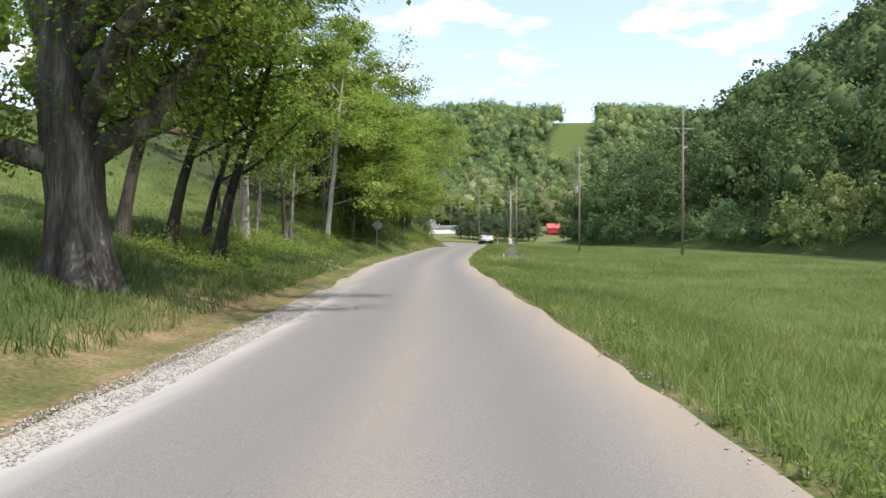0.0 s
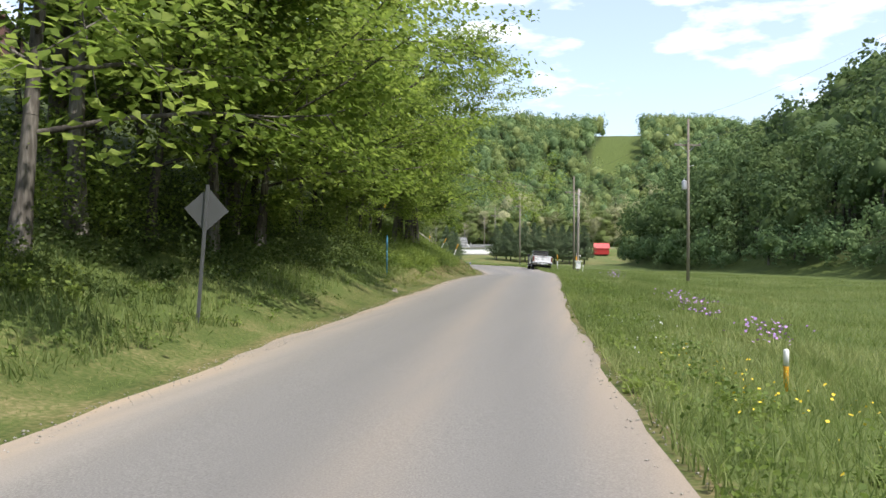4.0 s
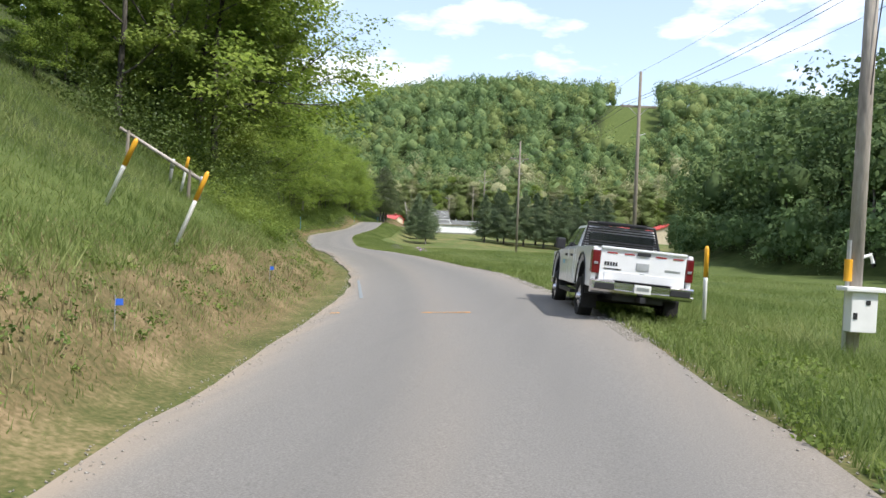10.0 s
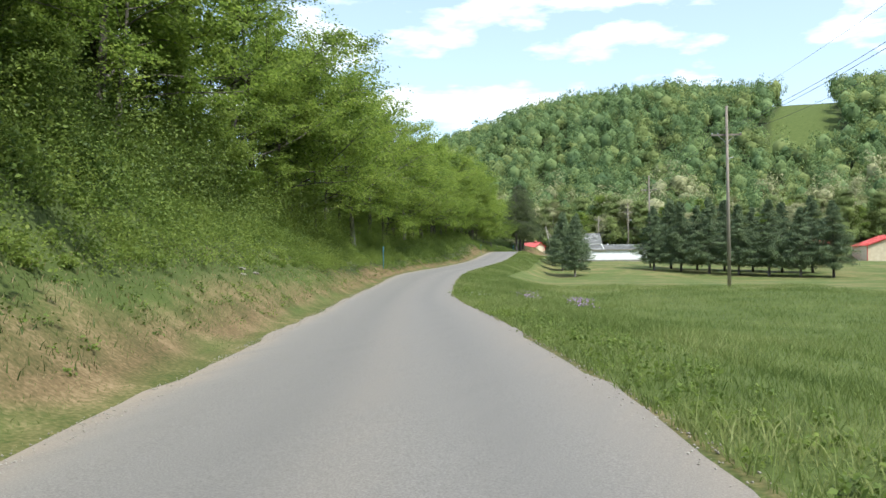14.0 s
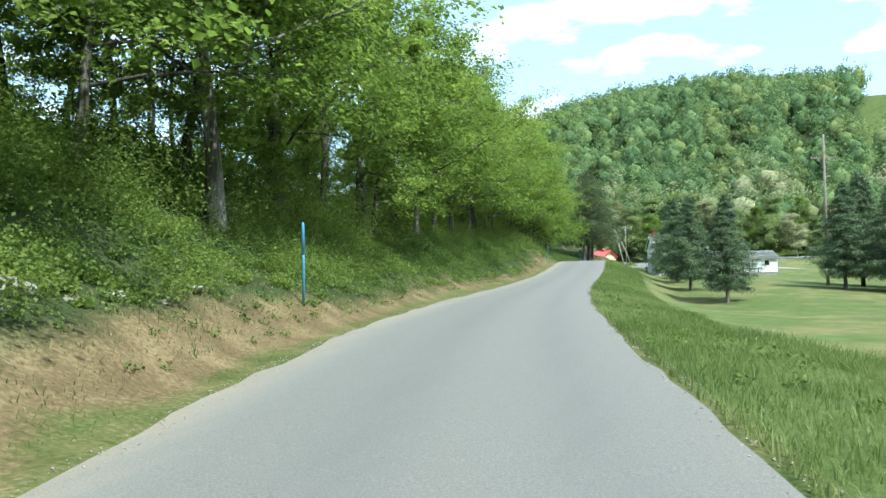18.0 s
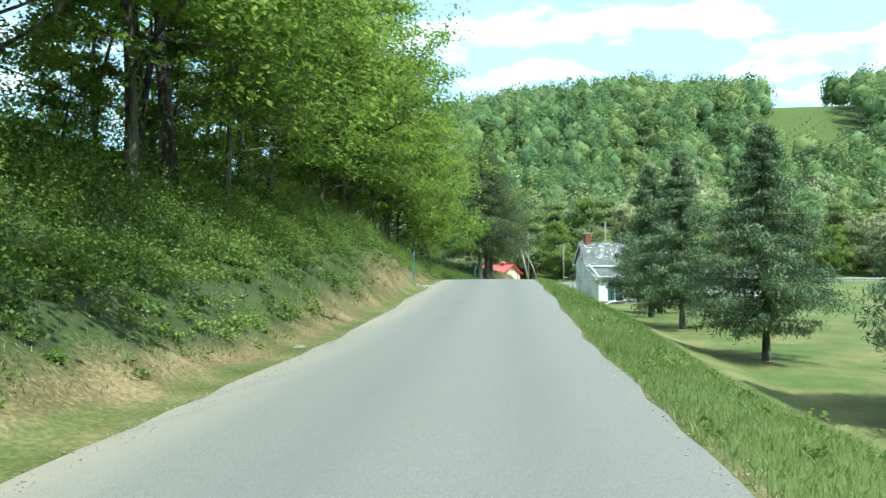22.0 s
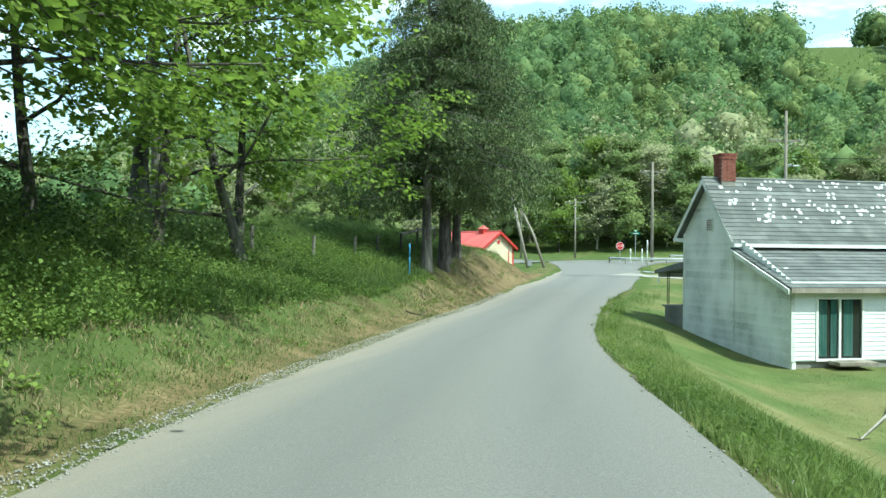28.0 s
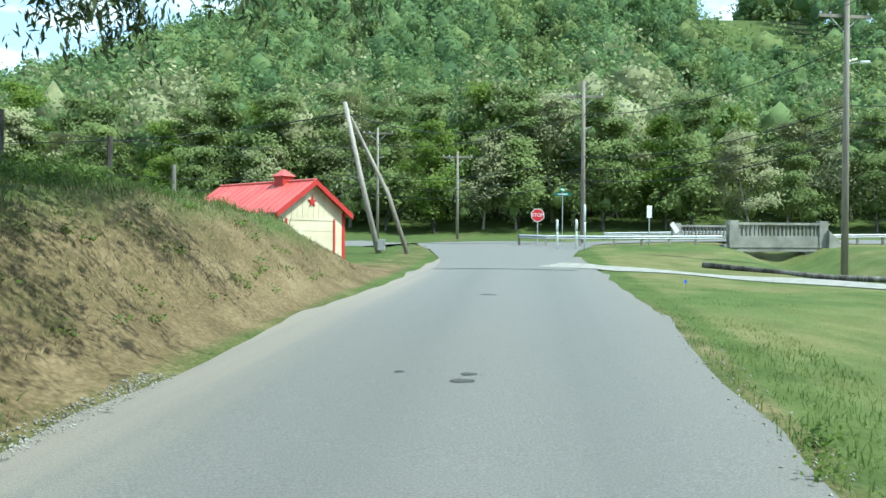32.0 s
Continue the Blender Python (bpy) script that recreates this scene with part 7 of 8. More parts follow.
# ---------------------------------------------------------------- clapboard house
def frame_house():
    """The old house: u runs up the gable wall from the near corner, v along its length, z up."""
    A = Vector((-71.25, 340.6, 0))
    g = -0.36
    uax, vax = Vector((-0.43, 0.90, 0)).normalized(), Vector((0.90, 0.43, 0)).normalized()
    m = Matrix(((vax.x, uax.x, 0, A.x), (vax.y, uax.y, 0, A.y), (0, 0, 1, g), (0, 0, 0, 1)))      # local x = v, y = u
    t = thing("farmhouse", "old white clapboard farmhouse with flaking paint and patched grey roof", "house", m)
    U, MID, L, WL = 7.3, 3.3, 9.2, 19.5
    EL, EM, EB, AP = 2.6, 4.15, 4.4, 6.42      # eaves: lean-to, main front, main back, apex
    core = M["siding"]

    def wall(name, outline, axis, a0, a1, mat):
        return part(name, prism(bmesh.new(), outline, axis, a0, a1), mat, t)
    # gable end wall, front wall (with its sliding door), back and far walls
    gable = wall("gable_wall", [(0, -0.15), (U, -0.15), (U, EB), ((U + MID) / 2, AP), (MID, EM), (0, EL)], "x", 0.02, 0.16, core)
    zc, dz = -0.13, 0.125
    k = 0
    while zc < AP - 0.1:
        y0, y1 = 0.0, U
        if zc > EL:
            y0 = (zc - EL) / (EM - EL) * MID if zc < EM else MID + (zc - EM) / (AP - EM) * ((U + MID) / 2 - MID)
        if zc > EB:
            y1 = U - (zc - EB) / (AP - EB) * (U - (U + MID) / 2)
        bm = bmesh.new()
        prism(bm, [(-0.008, zc), (0.022, zc + dz + 0.01), (0.03, zc)], "y", y0 + 0.02, max(y0 + 0.05, y1 - 0.02))
        part("clapboard", bm, core, gable)
        zc += dz
    front = thing("front_wall", "", "")
    front.parent = t
    for k2 in ("label", "category"):
        if k2 in front:
            del front[k2]
    D0, D1, DT = 0.95, 2.55, 2.12

    def strip_wall(x0, x1, z0, z1):
        part("wall_panel", boxed(x0, x1, 0.0, 0.14, z0, z1), M["siding_white"], front)
    strip_wall(0.0, D0, 0.1, EL)
    strip_wall(D1, WL, 0.1, EL)
    strip_wall(D0, D1, DT, EL)
    strip_wall(D0, D1, 0.1, 0.18)
    zc = 0.14
    me_cache = {}
    while zc < EL - 0.05:
        spans = [(0.0, D0 - 0.1), (D1 + 0.1, WL)] if zc < DT + 0.1 else [(0.0, WL)]
        for x0, x1 in spans:
            bm = bmesh.new()
            prism(bm, [(-0.022, zc), (0.0, zc + 0.155), (0.01, zc)], "x", x0, x1)
            part("siding_board", bm, M["siding_white"], front)
        zc += 0.15
    door = part("sliding_door", boxed(D0 - 0.09, D0, -0.04, 0.1, 0.16, DT + 0.08, 0.005), M["white_paint"], t, "white-framed sliding door with dark curtains")
    part("door_frame", boxed(D1, D1 + 0.09, -0.04, 0.1, 0.16, DT + 0.08, 0.005), M["white_paint"], door)
    part("door_frame", boxed(D0, D1, -0.04, 0.1, DT, DT + 0.09, 0.005), M["white_paint"], door)
    part("door_frame", boxed((D0 + D1) / 2 - 0.04, (D0 + D1) / 2 + 0.04, -0.02, 0.08, 0.18, DT, 0.005), M["white_paint"], door)
    part("door_sill", boxed(D0 - 0.1, D1 + 0.1, -0.08, 0.1, 0.1, 0.18, 0.005), M["white_paint"], door)
    part("pane", boxed(D0, (D0 + D1) / 2 - 0.04, 0.05, 0.06, 0.18, DT), M["glass_dark"], door, "dark reflecting pane")
    part("pane", boxed((D0 + D1) / 2 + 0.04, D1, 0.03, 0.04, 0.18, DT), M["glass_dark"], door, "dark reflecting pane")
    for x0, x1 in ((D0 + 0.06, D0 + 0.34), (D0 + 0.48, D0 + 0.70), (D1 - 0.64, D1 - 0.30)):
        bm = bmesh.new()
        n = 10
        for j in range(n):
            xa, xb = x0 + (x1 - x0) * j / n, x0 + (x1 - x0) * (j + 1) / n
            za = 0.012 if j % 2 else 0.0
            vs = [bm.verts.new(p) for p in ((xa, 0.028 - za, 0.25), (xb, 0.028 - 0.012 + za, 0.25), (xb, 0.028 - 0.012 + za, DT - 0.04), (xa, 0.028 - za, DT - 0.04))]
            bm.faces.new(vs)
        part("curtain", bm, M["curtain"], door, "pleated green curtain")
    part("doorstep", boxed(D0 + 0.3, D1 + 0.1, -0.7, -0.1, 0.02, 0.14, 0.02), M["pole"], t, "weathered timber doorstep")
    ac = part("air_conditioner", boxed(5.15, 5.75, -0.42, 0.0, 1.45, 1.85, 0.03), M["white_paint"], t, "white window air conditioner")
    part("window_shade", prism(bmesh.new(), [(-0.02, 2.3), (-0.5, 1.95), (-0.02, 1.92)], "x", 4.95, 5.95), M["siding_white"], t, "small white awning")
    win = part("window_frame", boxed(17.3, 18.2, -0.05, 0.02, 1.2, 2.1, 0.01), M["white_paint"], t)
    part("pane", boxed(17.38, 18.12, -0.06, -0.05, 1.28, 2.02), M["glass_dark"], win, "dark pane")
    wall("back_wall", [(0.0, 0.1), (L, 0.1), (L, EB), (0.0, EB)], "y", U - 0.16, U - 0.02, core)
    wall("far_gable", [(0, 0.1), (U, 0.1), (U, EB), ((U + MID) / 2, AP), (MID, EM), (0, EL)], "x", L - 0.16, L - 0.02, core)
    wall("wing_end", [(0.02, 0.1), (5.0, 0.1), (5.0, EL), (2.5, 3.7), (0.02, EL)], "x", WL - 0.16, WL - 0.02, M["siding_white"])
    wall("wing_back", [(L, 0.1), (WL, 0.1), (WL, EL), (L, EL)], "y", 4.86, 5.0, M["siding_white"])
    part("upper_front", boxed(0.02, L, MID - 0.02, MID + 0.1, EL + 0.8, EM), M["siding_white"], t)
    part("foundation", boxed(0.06, L - 0.05, 0.06, U - 0.06, -0.5, 0.12), M["concrete"], t, "grey block foundation")
    part("wing_foundation", boxed(L, WL - 0.06, 0.06, 4.9, -0.6, 0.12), M["concrete"], t)
    part("corner_board", boxed(-0.03, 0.1, -0.03, 0.06, 0.1, EL, 0.005), M["siding"], t)
    part("corner_board", boxed(-0.03, 0.08, U - 0.08, U + 0.02, 0.1, EB, 0.005), M["siding"], t)
    part("downpipe", tubed([(-0.05, MID + 0.1, 0.2), (-0.05, MID + 0.1, EM - 0.4)], 0.03, 6), M["siding"], t)
    gw = part("gable_window", boxed(-0.04, 0.02, 4.98, 5.42, 4.45, 4.95, 0.005), M["white_paint"], t, "small louvred gable vent")
    for j in range(5):
        part("louvre", boxed(-0.055, -0.03, 5.03, 5.37, 4.50 + j * 0.085, 4.55 + j * 0.085), M["pole"], gw)
    bw = part("boarded_window", boxed(-0.02, 0.02, 3.6, 3.85, 3.0, 3.6, 0.004), M["siding"], t, "patched boarding on the gable")

    # roofs of shingle courses over a deck
    rng = random.Random(4)
    rid = (U + MID) / 2

    def slope(name, y0, z0, y1, z1, x0, x1, courses, pale, patches):
        """A roof slope from its eave (y0, z0) to its ridge (y1, z1)."""
        roof = part(name, prism(bmesh.new(), [(y0, z0 - 0.08), (y1, z1 - 0.08), (y1, z1), (y0, z0)], "x", x0, x1), M["shingle"], t)
        d = Vector((0, y1 - y0, z1 - z0))
        ln = d.length
        d.normalize()
        nrm = Vector((0, -d.z, d.y)) if d.y > 0 else Vector((0, d.z, -d.y))
        for c in range(courses):
            a = Vector((0, y0, z0)) + d * ln * c / courses
            b = Vector((0, y0, z0)) + d * ln * (c + 1) / courses
            xs = [x0] + sorted(rng.uniform(x0, x1) for _ in range(3)) + [x1]
            for xa, xb in zip(xs, xs[1:]):
                bm = bmesh.new()
                lo, hi = a + nrm * 0.028, b + nrm * 0.008
                vs = [bm.verts.new((x, p.y, p.z)) for x, p in ((xa, a), (xb, a), (xb, lo), (xa, lo), (xa, hi), (xb, hi))]
                bm.faces.new((vs[0], vs[1], vs[2], vs[3]))
                bm.faces.new((vs[3], vs[2], vs[5], vs[4]))
                part("shingle_course", bm, M["shingle"], roof)
        for _ in range(patches):
            c = rng.randint(int(courses * 0.35), courses - 1)
            x = x0 + (x1 - x0) * rng.uniform(0.05, 0.95)
            for j in range(rng.choice((1, 1, 1, 2))):
                f = (c + rng.uniform(0.0, 0.4)) / courses
                p = Vector((0, y0, z0)) + d * ln * f + nrm * 0.034
                q = p + d * ln / courses * rng.uniform(0.35, 0.8)
                xx = x + j * 0.24 + rng.uniform(-0.03, 0.03)
                bm = bmesh.new()
                vs = [bm.verts.new(v) for v in ((xx, p.y, p.z), (xx + rng.uniform(0.06, 0.16), p.y, p.z), (xx + rng.uniform(0.1, 0.2), q.y, q.z), (xx + rng.uniform(-0.04, 0.05), q.y, q.z))]
                bm.faces.new(vs)
                part("bare_shingle", bm, M["shingle_pale"], roof)
        return roof
    slope("front_roof", MID - 0.3, EM - 0.22, rid, AP + 0.08, -0.32, L + 0.2, 16, True, 105)
    slope("back_roof", U + 0.3, EB - 0.22, rid, AP + 0.08, -0.32, L + 0.2, 10, False, 0)
    slope("lean_to_roof", -0.32, EL - 0.10, MID + 0.02, EM - 0.34, -0.25, L + 0.1, 12, False, 3)
    slope("wing_roof", -0.32, EL - 0.05, 2.5, 3.75, L + 0.1, WL + 0.3, 9, False, 0)
    slope("wing_back_roof", 5.3, EL - 0.05, 2.5, 3.75, L + 0.1, WL + 0.3, 5, False, 0)
    part("ridge_cap", tubed([(-0.34, rid, AP + 0.1), (L + 0.2, rid, AP + 0.1)], 0.06, 6), M["shingle"], t)
    part("fascia", boxed(-0.3, L + 0.2, MID - 0.36, MID - 0.3, EM - 0.32, EM - 0.2), M["white_paint"], t, "white fascia board")
    part("lean_to_fascia", boxed(-0.24, WL + 0.2, -0.36, -0.32, EL - 0.26, EL - 0.10), M["pole"], t, "dark weathered fascia board")
    for y0, z0, y1, z1 in ((MID - 0.3, EM - 0.26, rid, AP), (U + 0.3, EB - 0.26, rid, AP), (-0.3, EL - 0.2, MID, EM - 0.42)):
        part("barge_board", prism(bmesh.new(), [(y0, z0 - 0.1), (y1, z1 - 0.1), (y1, z1 + 0.06), (y0, z0 + 0.06)], "x", -0.33, -0.28), M["siding"], t)
    part("eave_return", boxed(-0.3, 0.1, U, U + 0.34, EB - 0.34, EB - 0.18, 0.01), M["siding"], t)
    # chimney of single bricks
    ch = part("chimney", boxed(0.36, 0.94, rid - 0.28, rid + 0.28, AP - 0.5, AP + 0.98), M["mortar"], t, "red brick chimney with a corbelled top")
    for c in range(13):
        z = AP - 0.02 + c * 0.078
        out = 0.03 if c >= 11 else 0.0
        for sidei in range(4):
            for j in range(3):
                bm = bmesh.new()
                o = -0.30 + j * 0.2 + (0.0 if c % 2 else 0.05)
                w = 0.185 if j < 2 else 0.14
                if sidei == 0:
                    box(bm, 0.65 + o, 0.65 + o + w, rid - 0.30 - out, rid - 0.26, z, z + 0.064)
                elif sidei == 1:
                    box(bm, 0.65 + o, 0.65 + o + w, rid + 0.26, rid + 0.30 + out, z, z + 0.064)
                elif sidei == 2:
                    box(bm, 0.34 - out, 0.38, rid + o, rid + o + w, z, z + 0.064)
                else:
                    box(bm, 0.92, 0.96 + out, rid + o, rid + o + w, z, z + 0.064)
                part("brick", bm, M["brick"], ch)
    part("chimney_cap", boxed(0.30, 1.0, rid - 0.34, rid + 0.34, AP + 0.99, AP + 1.05, 0.01), M["brick"], ch)
    # porch on the far side
    P0, P1 = U, U + 1.9
    pb = part("porch_floor", boxed(0.1, 6.0, P0, P1, -0.6, 1.28, 0.02), M["concrete"], t, "grey block porch base")
    for zz in (0.22, 0.48, 0.74, 1.0):
        for j in range(5):
            bm = boxed(0.075, 0.10, P0 + 0.02 + j * 0.37, P0 + 0.37 + j * 0.37, zz, zz + 0.24, 0.008)
            part("block", bm, M["concrete"], pb)
    part("porch_cap", boxed(0.02, 6.05, P0, P1 + 0.08, 1.28, 1.36, 0.01), M["concrete"], pb)
    pr = part("porch_roof", prism(bmesh.new(), [(P0, 2.95), (P1 + 0.4, 2.70), (P1 + 0.4, 2.85), (P0, 3.22)], "x", -0.2, 6.2), M["shingle"], t, "low weathered porch roof")
    part("porch_fascia", boxed(-0.16, 6.15, P1 + 0.1, P1 + 0.16, 2.55, 2.74), M["siding"], t)
    for x, y in ((0.2, P1 - 0.1), (0.2, P0 + 0.35), (3.0, P1 - 0.1), (5.8, P1 - 0.1)):
        for o in (-0.09, 0.09):
            part("iron_upright", boxed(x - 0.012, x + 0.012, y + o - 0.012, y + o + 0.012, 1.36, 2.75), M["black"], t, "black iron porch upright")
        bm = bmesh.new()
        for j in range(7):
            z = 1.4 + j * 0.18
            tube(bm, [(x, y - 0.08, z), (x, y + 0.0, z + 0.06), (x, y + 0.08, z + 0.1), (x, y, z + 0.16), (x, y - 0.08, z + 0.2)], [0.008] * 5, 4)
        part("iron_scroll", bm, M["black"], t)
    part("porch_gutter", tubed([(-0.2, P1 + 0.44, 2.72), (-0.9, P1 + 0.1, 2.78)], 0.04, 6), M["galvanised"], t)
    return t


frame_house()


# ---------------------------------------------------------------- red-roofed garage and sheds
def gable_shed(name, label, m, W, Ln, eave, apex, wall_mat, roof_mat, trim_mat, doors, cupola=False, star=False, ribs=True, over=0.3):
    """A shed whose front gable faces -y; W wide in x, Ln long in y."""
    t = thing(name, label, "garage" if cupola else "shed", m)
    h = W / 2
    out = [(-h, 0), (h, 0), (h, eave), (0, apex), (-h, eave)]
    part("back_wall", prism(bmesh.new(), out, "y", Ln - 0.12, Ln), M[wall_mat], t)
    for s in (1, -1):
        part("side_wall", boxed(s * h - 0.06, s * h + 0.06, 0.06, Ln - 0.1, 0, eave), M[wall_mat], t)
    # front wall round its doors
    xs = [-h] + [v for d in doors for v in (d[0], d[1])] + [h]
    for a, b in zip(xs[::2], xs[1::2]):
        part("front_panel", boxed(a, b, 0, 0.12, 0, eave), M[wall_mat], t)
    for x0, x1, top, mat in doors:
        if top < eave - 0.02:
            part("front_panel", boxed(x0, x1, 0, 0.12, top, eave), M[wall_mat], t)
        d = part("shed_door", boxed(x0, x1, 0.03, 0.08, 0.02, top), M[mat], t, "panelled door across the opening")
        n = 4
        for k in range(n):
            part("door_panel", boxed(x0 + 0.05, x1 - 0.05, 0.02, 0.032, 0.06 + top * k / n, top * (k + 1) / n - 0.03, 0.004), M[mat], d)
        for a, b in ((x0 - 0.1, x0), (x1, x1 + 0.1)):
            part("door_trim", boxed(a, b, -0.025, 0.02, 0, top + 0.08, 0.004), M[trim_mat], t)
    part("gable_board", prism(bmesh.new(), [(-h, eave), (h, eave), (0, apex)], "y", 0, 0.12), M[wall_mat], t)
    k = -h + 0.15
    while k < h - 0.1:
        z = apex - (apex - eave) * abs(k) / h
        part("batten", boxed(k - 0.018, k + 0.018, -0.015, 0.0, max(d[2] for d in doors) + 0.1, z - 0.06), M[wall_mat], t)
        k += 0.3
    for s in (1, -1):
        sl = (apex - eave) / h
        o = [(0, apex + 0.02), (s * (h + over), eave - sl * over + 0.02), (s * (h + over), eave - sl * over + 0.09), (0, apex + 0.09)]
        r = part("roof_slope", prism(bmesh.new(), o, "y", -over, Ln + over), M[roof_mat], t)
        if ribs:
            n = int((Ln + 2 * over) / 0.45)
            for j in range(n + 1):
                y = -over + j * (Ln + 2 * over) / n
                bm = prism(bmesh.new(), [(0, apex + 0.09), (s * (h + over), eave - sl * over + 0.09), (s * (h + over), eave - sl * over + 0.115), (0, apex + 0.115)], "y", y - 0.02, y + 0.02)
                part("roof_rib", bm, M[roof_mat], r)
        part("barge_board", prism(bmesh.new(), [(0, apex - 0.12), (s * (h + over), eave - sl * over - 0.12), (s * (h + over), eave - sl * over + 0.12), (0, apex + 0.12)], "y", -over - 0.04, -over), M[trim_mat], t)
        part("corner_trim", boxed(s * h - 0.09, s * h + 0.09, -0.02, 0.09, 0, eave, 0.004), M[trim_mat], t)
    part("ridge_cap", tubed([(0, -over, apex + 0.1), (0, Ln + over, apex + 0.1)], 0.07, 6), M[roof_mat], t)
    if cupola:
        y = 1.9
        c = part("cupola", boxed(-0.3, 0.3, y - 0.3, y + 0.3, apex - 0.12, apex + 0.34, 0.01), M["red_paint"], t, "small red roof cupola")
        bm = bmesh.new()
        bmesh.ops.create_cone(bm, cap_ends=True, segments=4, radius1=0.56, radius2=0.05, depth=0.32, matrix=Matrix.Translation((0, y, apex + 0.5)) @ Matrix.Rotation(math.pi / 4, 4, "Z"))
        part("cupola_roof", bm, M[roof_mat], c)
    if star:
        pts = [((0.26 if k % 2 == 0 else 0.105) * math.sin(k * math.pi / 5), eave + 0.42 + (0.26 if k % 2 == 0 else 0.105) * math.cos(k * math.pi / 5)) for k in range(10)]
        part("barn_star", prism(bmesh.new(), pts, "y", -0.06, -0.02), M["red_paint"], t, "red five-pointed barn star")
    return t


_w = Vector((0.56, 0.83, 0)).normalized()
gg = float(ground_z(-89.0, 381.0)[0])
gable_shed("garage", "cream board garage with bright red metal roof and closed door", Matrix(((_w.x, -_w.y, 0, -89.0), (_w.y, _w.x, 0, 382.4), (0, 0, 1, gg - 0.05), (0, 0, 0, 1))), 3.7, 6.4, 2.5, 3.75, "cream", "red_metal", "red_paint", [(-1.35, 1.25, 2.1, "cream")], True, True)
gs = float(ground_z([-4.5, 0.0, 5.0, 9.3], [382.5, 383.4, 384.5, 385.4]).min()) - 0.05
gable_shed("barn", "tan metal barn with a red roof beyond the meadow", pose(2.5, 384, gs, 0, 0, 12), 14.0, 12.0, 4.6, 7.2, "cream", "red_metal", "red_paint", [(-1.0, 1.8, 3.2, "cream"), (2.2, 5.2, 3.2, "siding_white")], over=0.4)
# the red shed's black panel stands in for its dark open inside
gable_shed("red_shed", "dark red open shed with a bright red roof", pose(-12.0, 392, float(ground_z(-12.0, 392.0)[0]), 0, 0, 95), 9.0, 6.0, 2.6, 4.6, "red_paint", "red_metal", "red_paint", [(-2.5, 2.5, 2.2, "black")])
bx, by = (-47.0, 83.0)
gable_shed("old_barn", "weathered red board barn high on the pasture", pose(float(bx), float(by), float(ground_z(bx, by)[0]), 0, 0, 30), 8.0, 7.0, 2.6, 4.4, "barn_wood", "shingle", "barn_wood", [(-1.2, 1.2, 2.2, "black")], ribs=False)


# ---------------------------------------------------------------- fence, rocks, marks on the road
def post_and_rail():
    t = thing("pasture_fence", "old wooden fence posts with wires along the top of the bank", "fence")
    row = [(330, -10.6), (337, -10.4), (344, -10.0), (349, -9.8), (353.3, -9.4), (357.5, -8.9), (361.9, -9.1), (365.3, -8.9), (369, -9.0), (373, -9.0), (377, -9.0), (381, -9.2)]
    tops = []
    for s, d in row:
        x, y = (float(v) for v in spot(s, d))
        g = float(ground_z(x, y)[0])
        part("fence_post", tubed([(x, y, g - 0.3), (x + 0.03, y, g + 1.05)], [0.075, 0.065], 8), M["bark"], t)
        tops.append(Vector((x, y, g)))
    for a, b in zip(tops, tops[1:]):
        for z in (0.35, 0.68, 0.98):
            part("fence_wire", tubed([a + Vector((0, 0, z)), (a + b) / 2 + Vector((0, 0, z - 0.03)), b + Vector((0, 0, z))], 0.0035, 4), M["wire"], t)
    for i in (7, 8):
        a, b = tops[i], tops[i + 1]
        part("top_rail", tubed([a + Vector((0, 0, 1.0)), b + Vector((0, 0, 0.95))], [0.09, 0.07], 8), M["dead_wood"], t, "bleached log rail")
    return t


post_and_rail()


def rock(x, y, r, seed, z=None):
    rng = random.Random(seed)
    bm = bmesh.new()
    bmesh.ops.create_icosphere(bm, subdivisions=2, radius=r)
    k = [rng.uniform(0.75, 1.3) for _ in range(3)]
    for v in bm.verts:
        n = noise.noise(v.co / r * 1.9 + Vector((seed, 0, 0)))
        v.co *= 1 + 0.6 * n
        v.co = Vector((v.co.x * k[0], v.co.y * k[1], v.co.z * 0.4 * k[2]))
    g = float(ground_z(x, y)[0]) if z is None else z
    ob = part("rock", bm, M["rock"])
    ob.matrix_world = pose(x, y, g - r * 0.10, rng.uniform(-8, 8), rng.uniform(-8, 8), rng.uniform(0, 360))
    return tagged(ob, "pale broken limestone rock on the roadside", "rock", "roadside rocks")


for i in range(16):
    a = random.Random(i).uniform
    rock(-12.5 + a(-0.9, 0.7), 38.6 + a(-2.2, 2.2), a(0.08, 0.24), i)
for i, (s, d, r) in enumerate(((74.5, -3.9, 0.16), (75.2, -4.0, 0.12), (186, -5.6, 0.18), (187.2, -5.9, 0.22), (188, -5.5, 0.15), (219, -5.9, 0.22), (220, -6.3, 0.3), (221.4, -6.0, 0.26), (222.5, -6.4, 0.34), (223.6, -6.1, 0.22), (225, -6.3, 0.3), (226.2, -6.0, 0.2), (228, -6.2, 0.24), (266, -6.4, 0.3), (267, -6.8, 0.36), (268.2, -6.5, 0.22), (281.5, -3.5, 0.12), (305.9, -4.3, 0.14), (306.6, -4.2, 0.1), (303.2, -4.2, 0.1))):
    x, y = spot(s, d)
    rock(float(x), float(y), r, 40 + i)


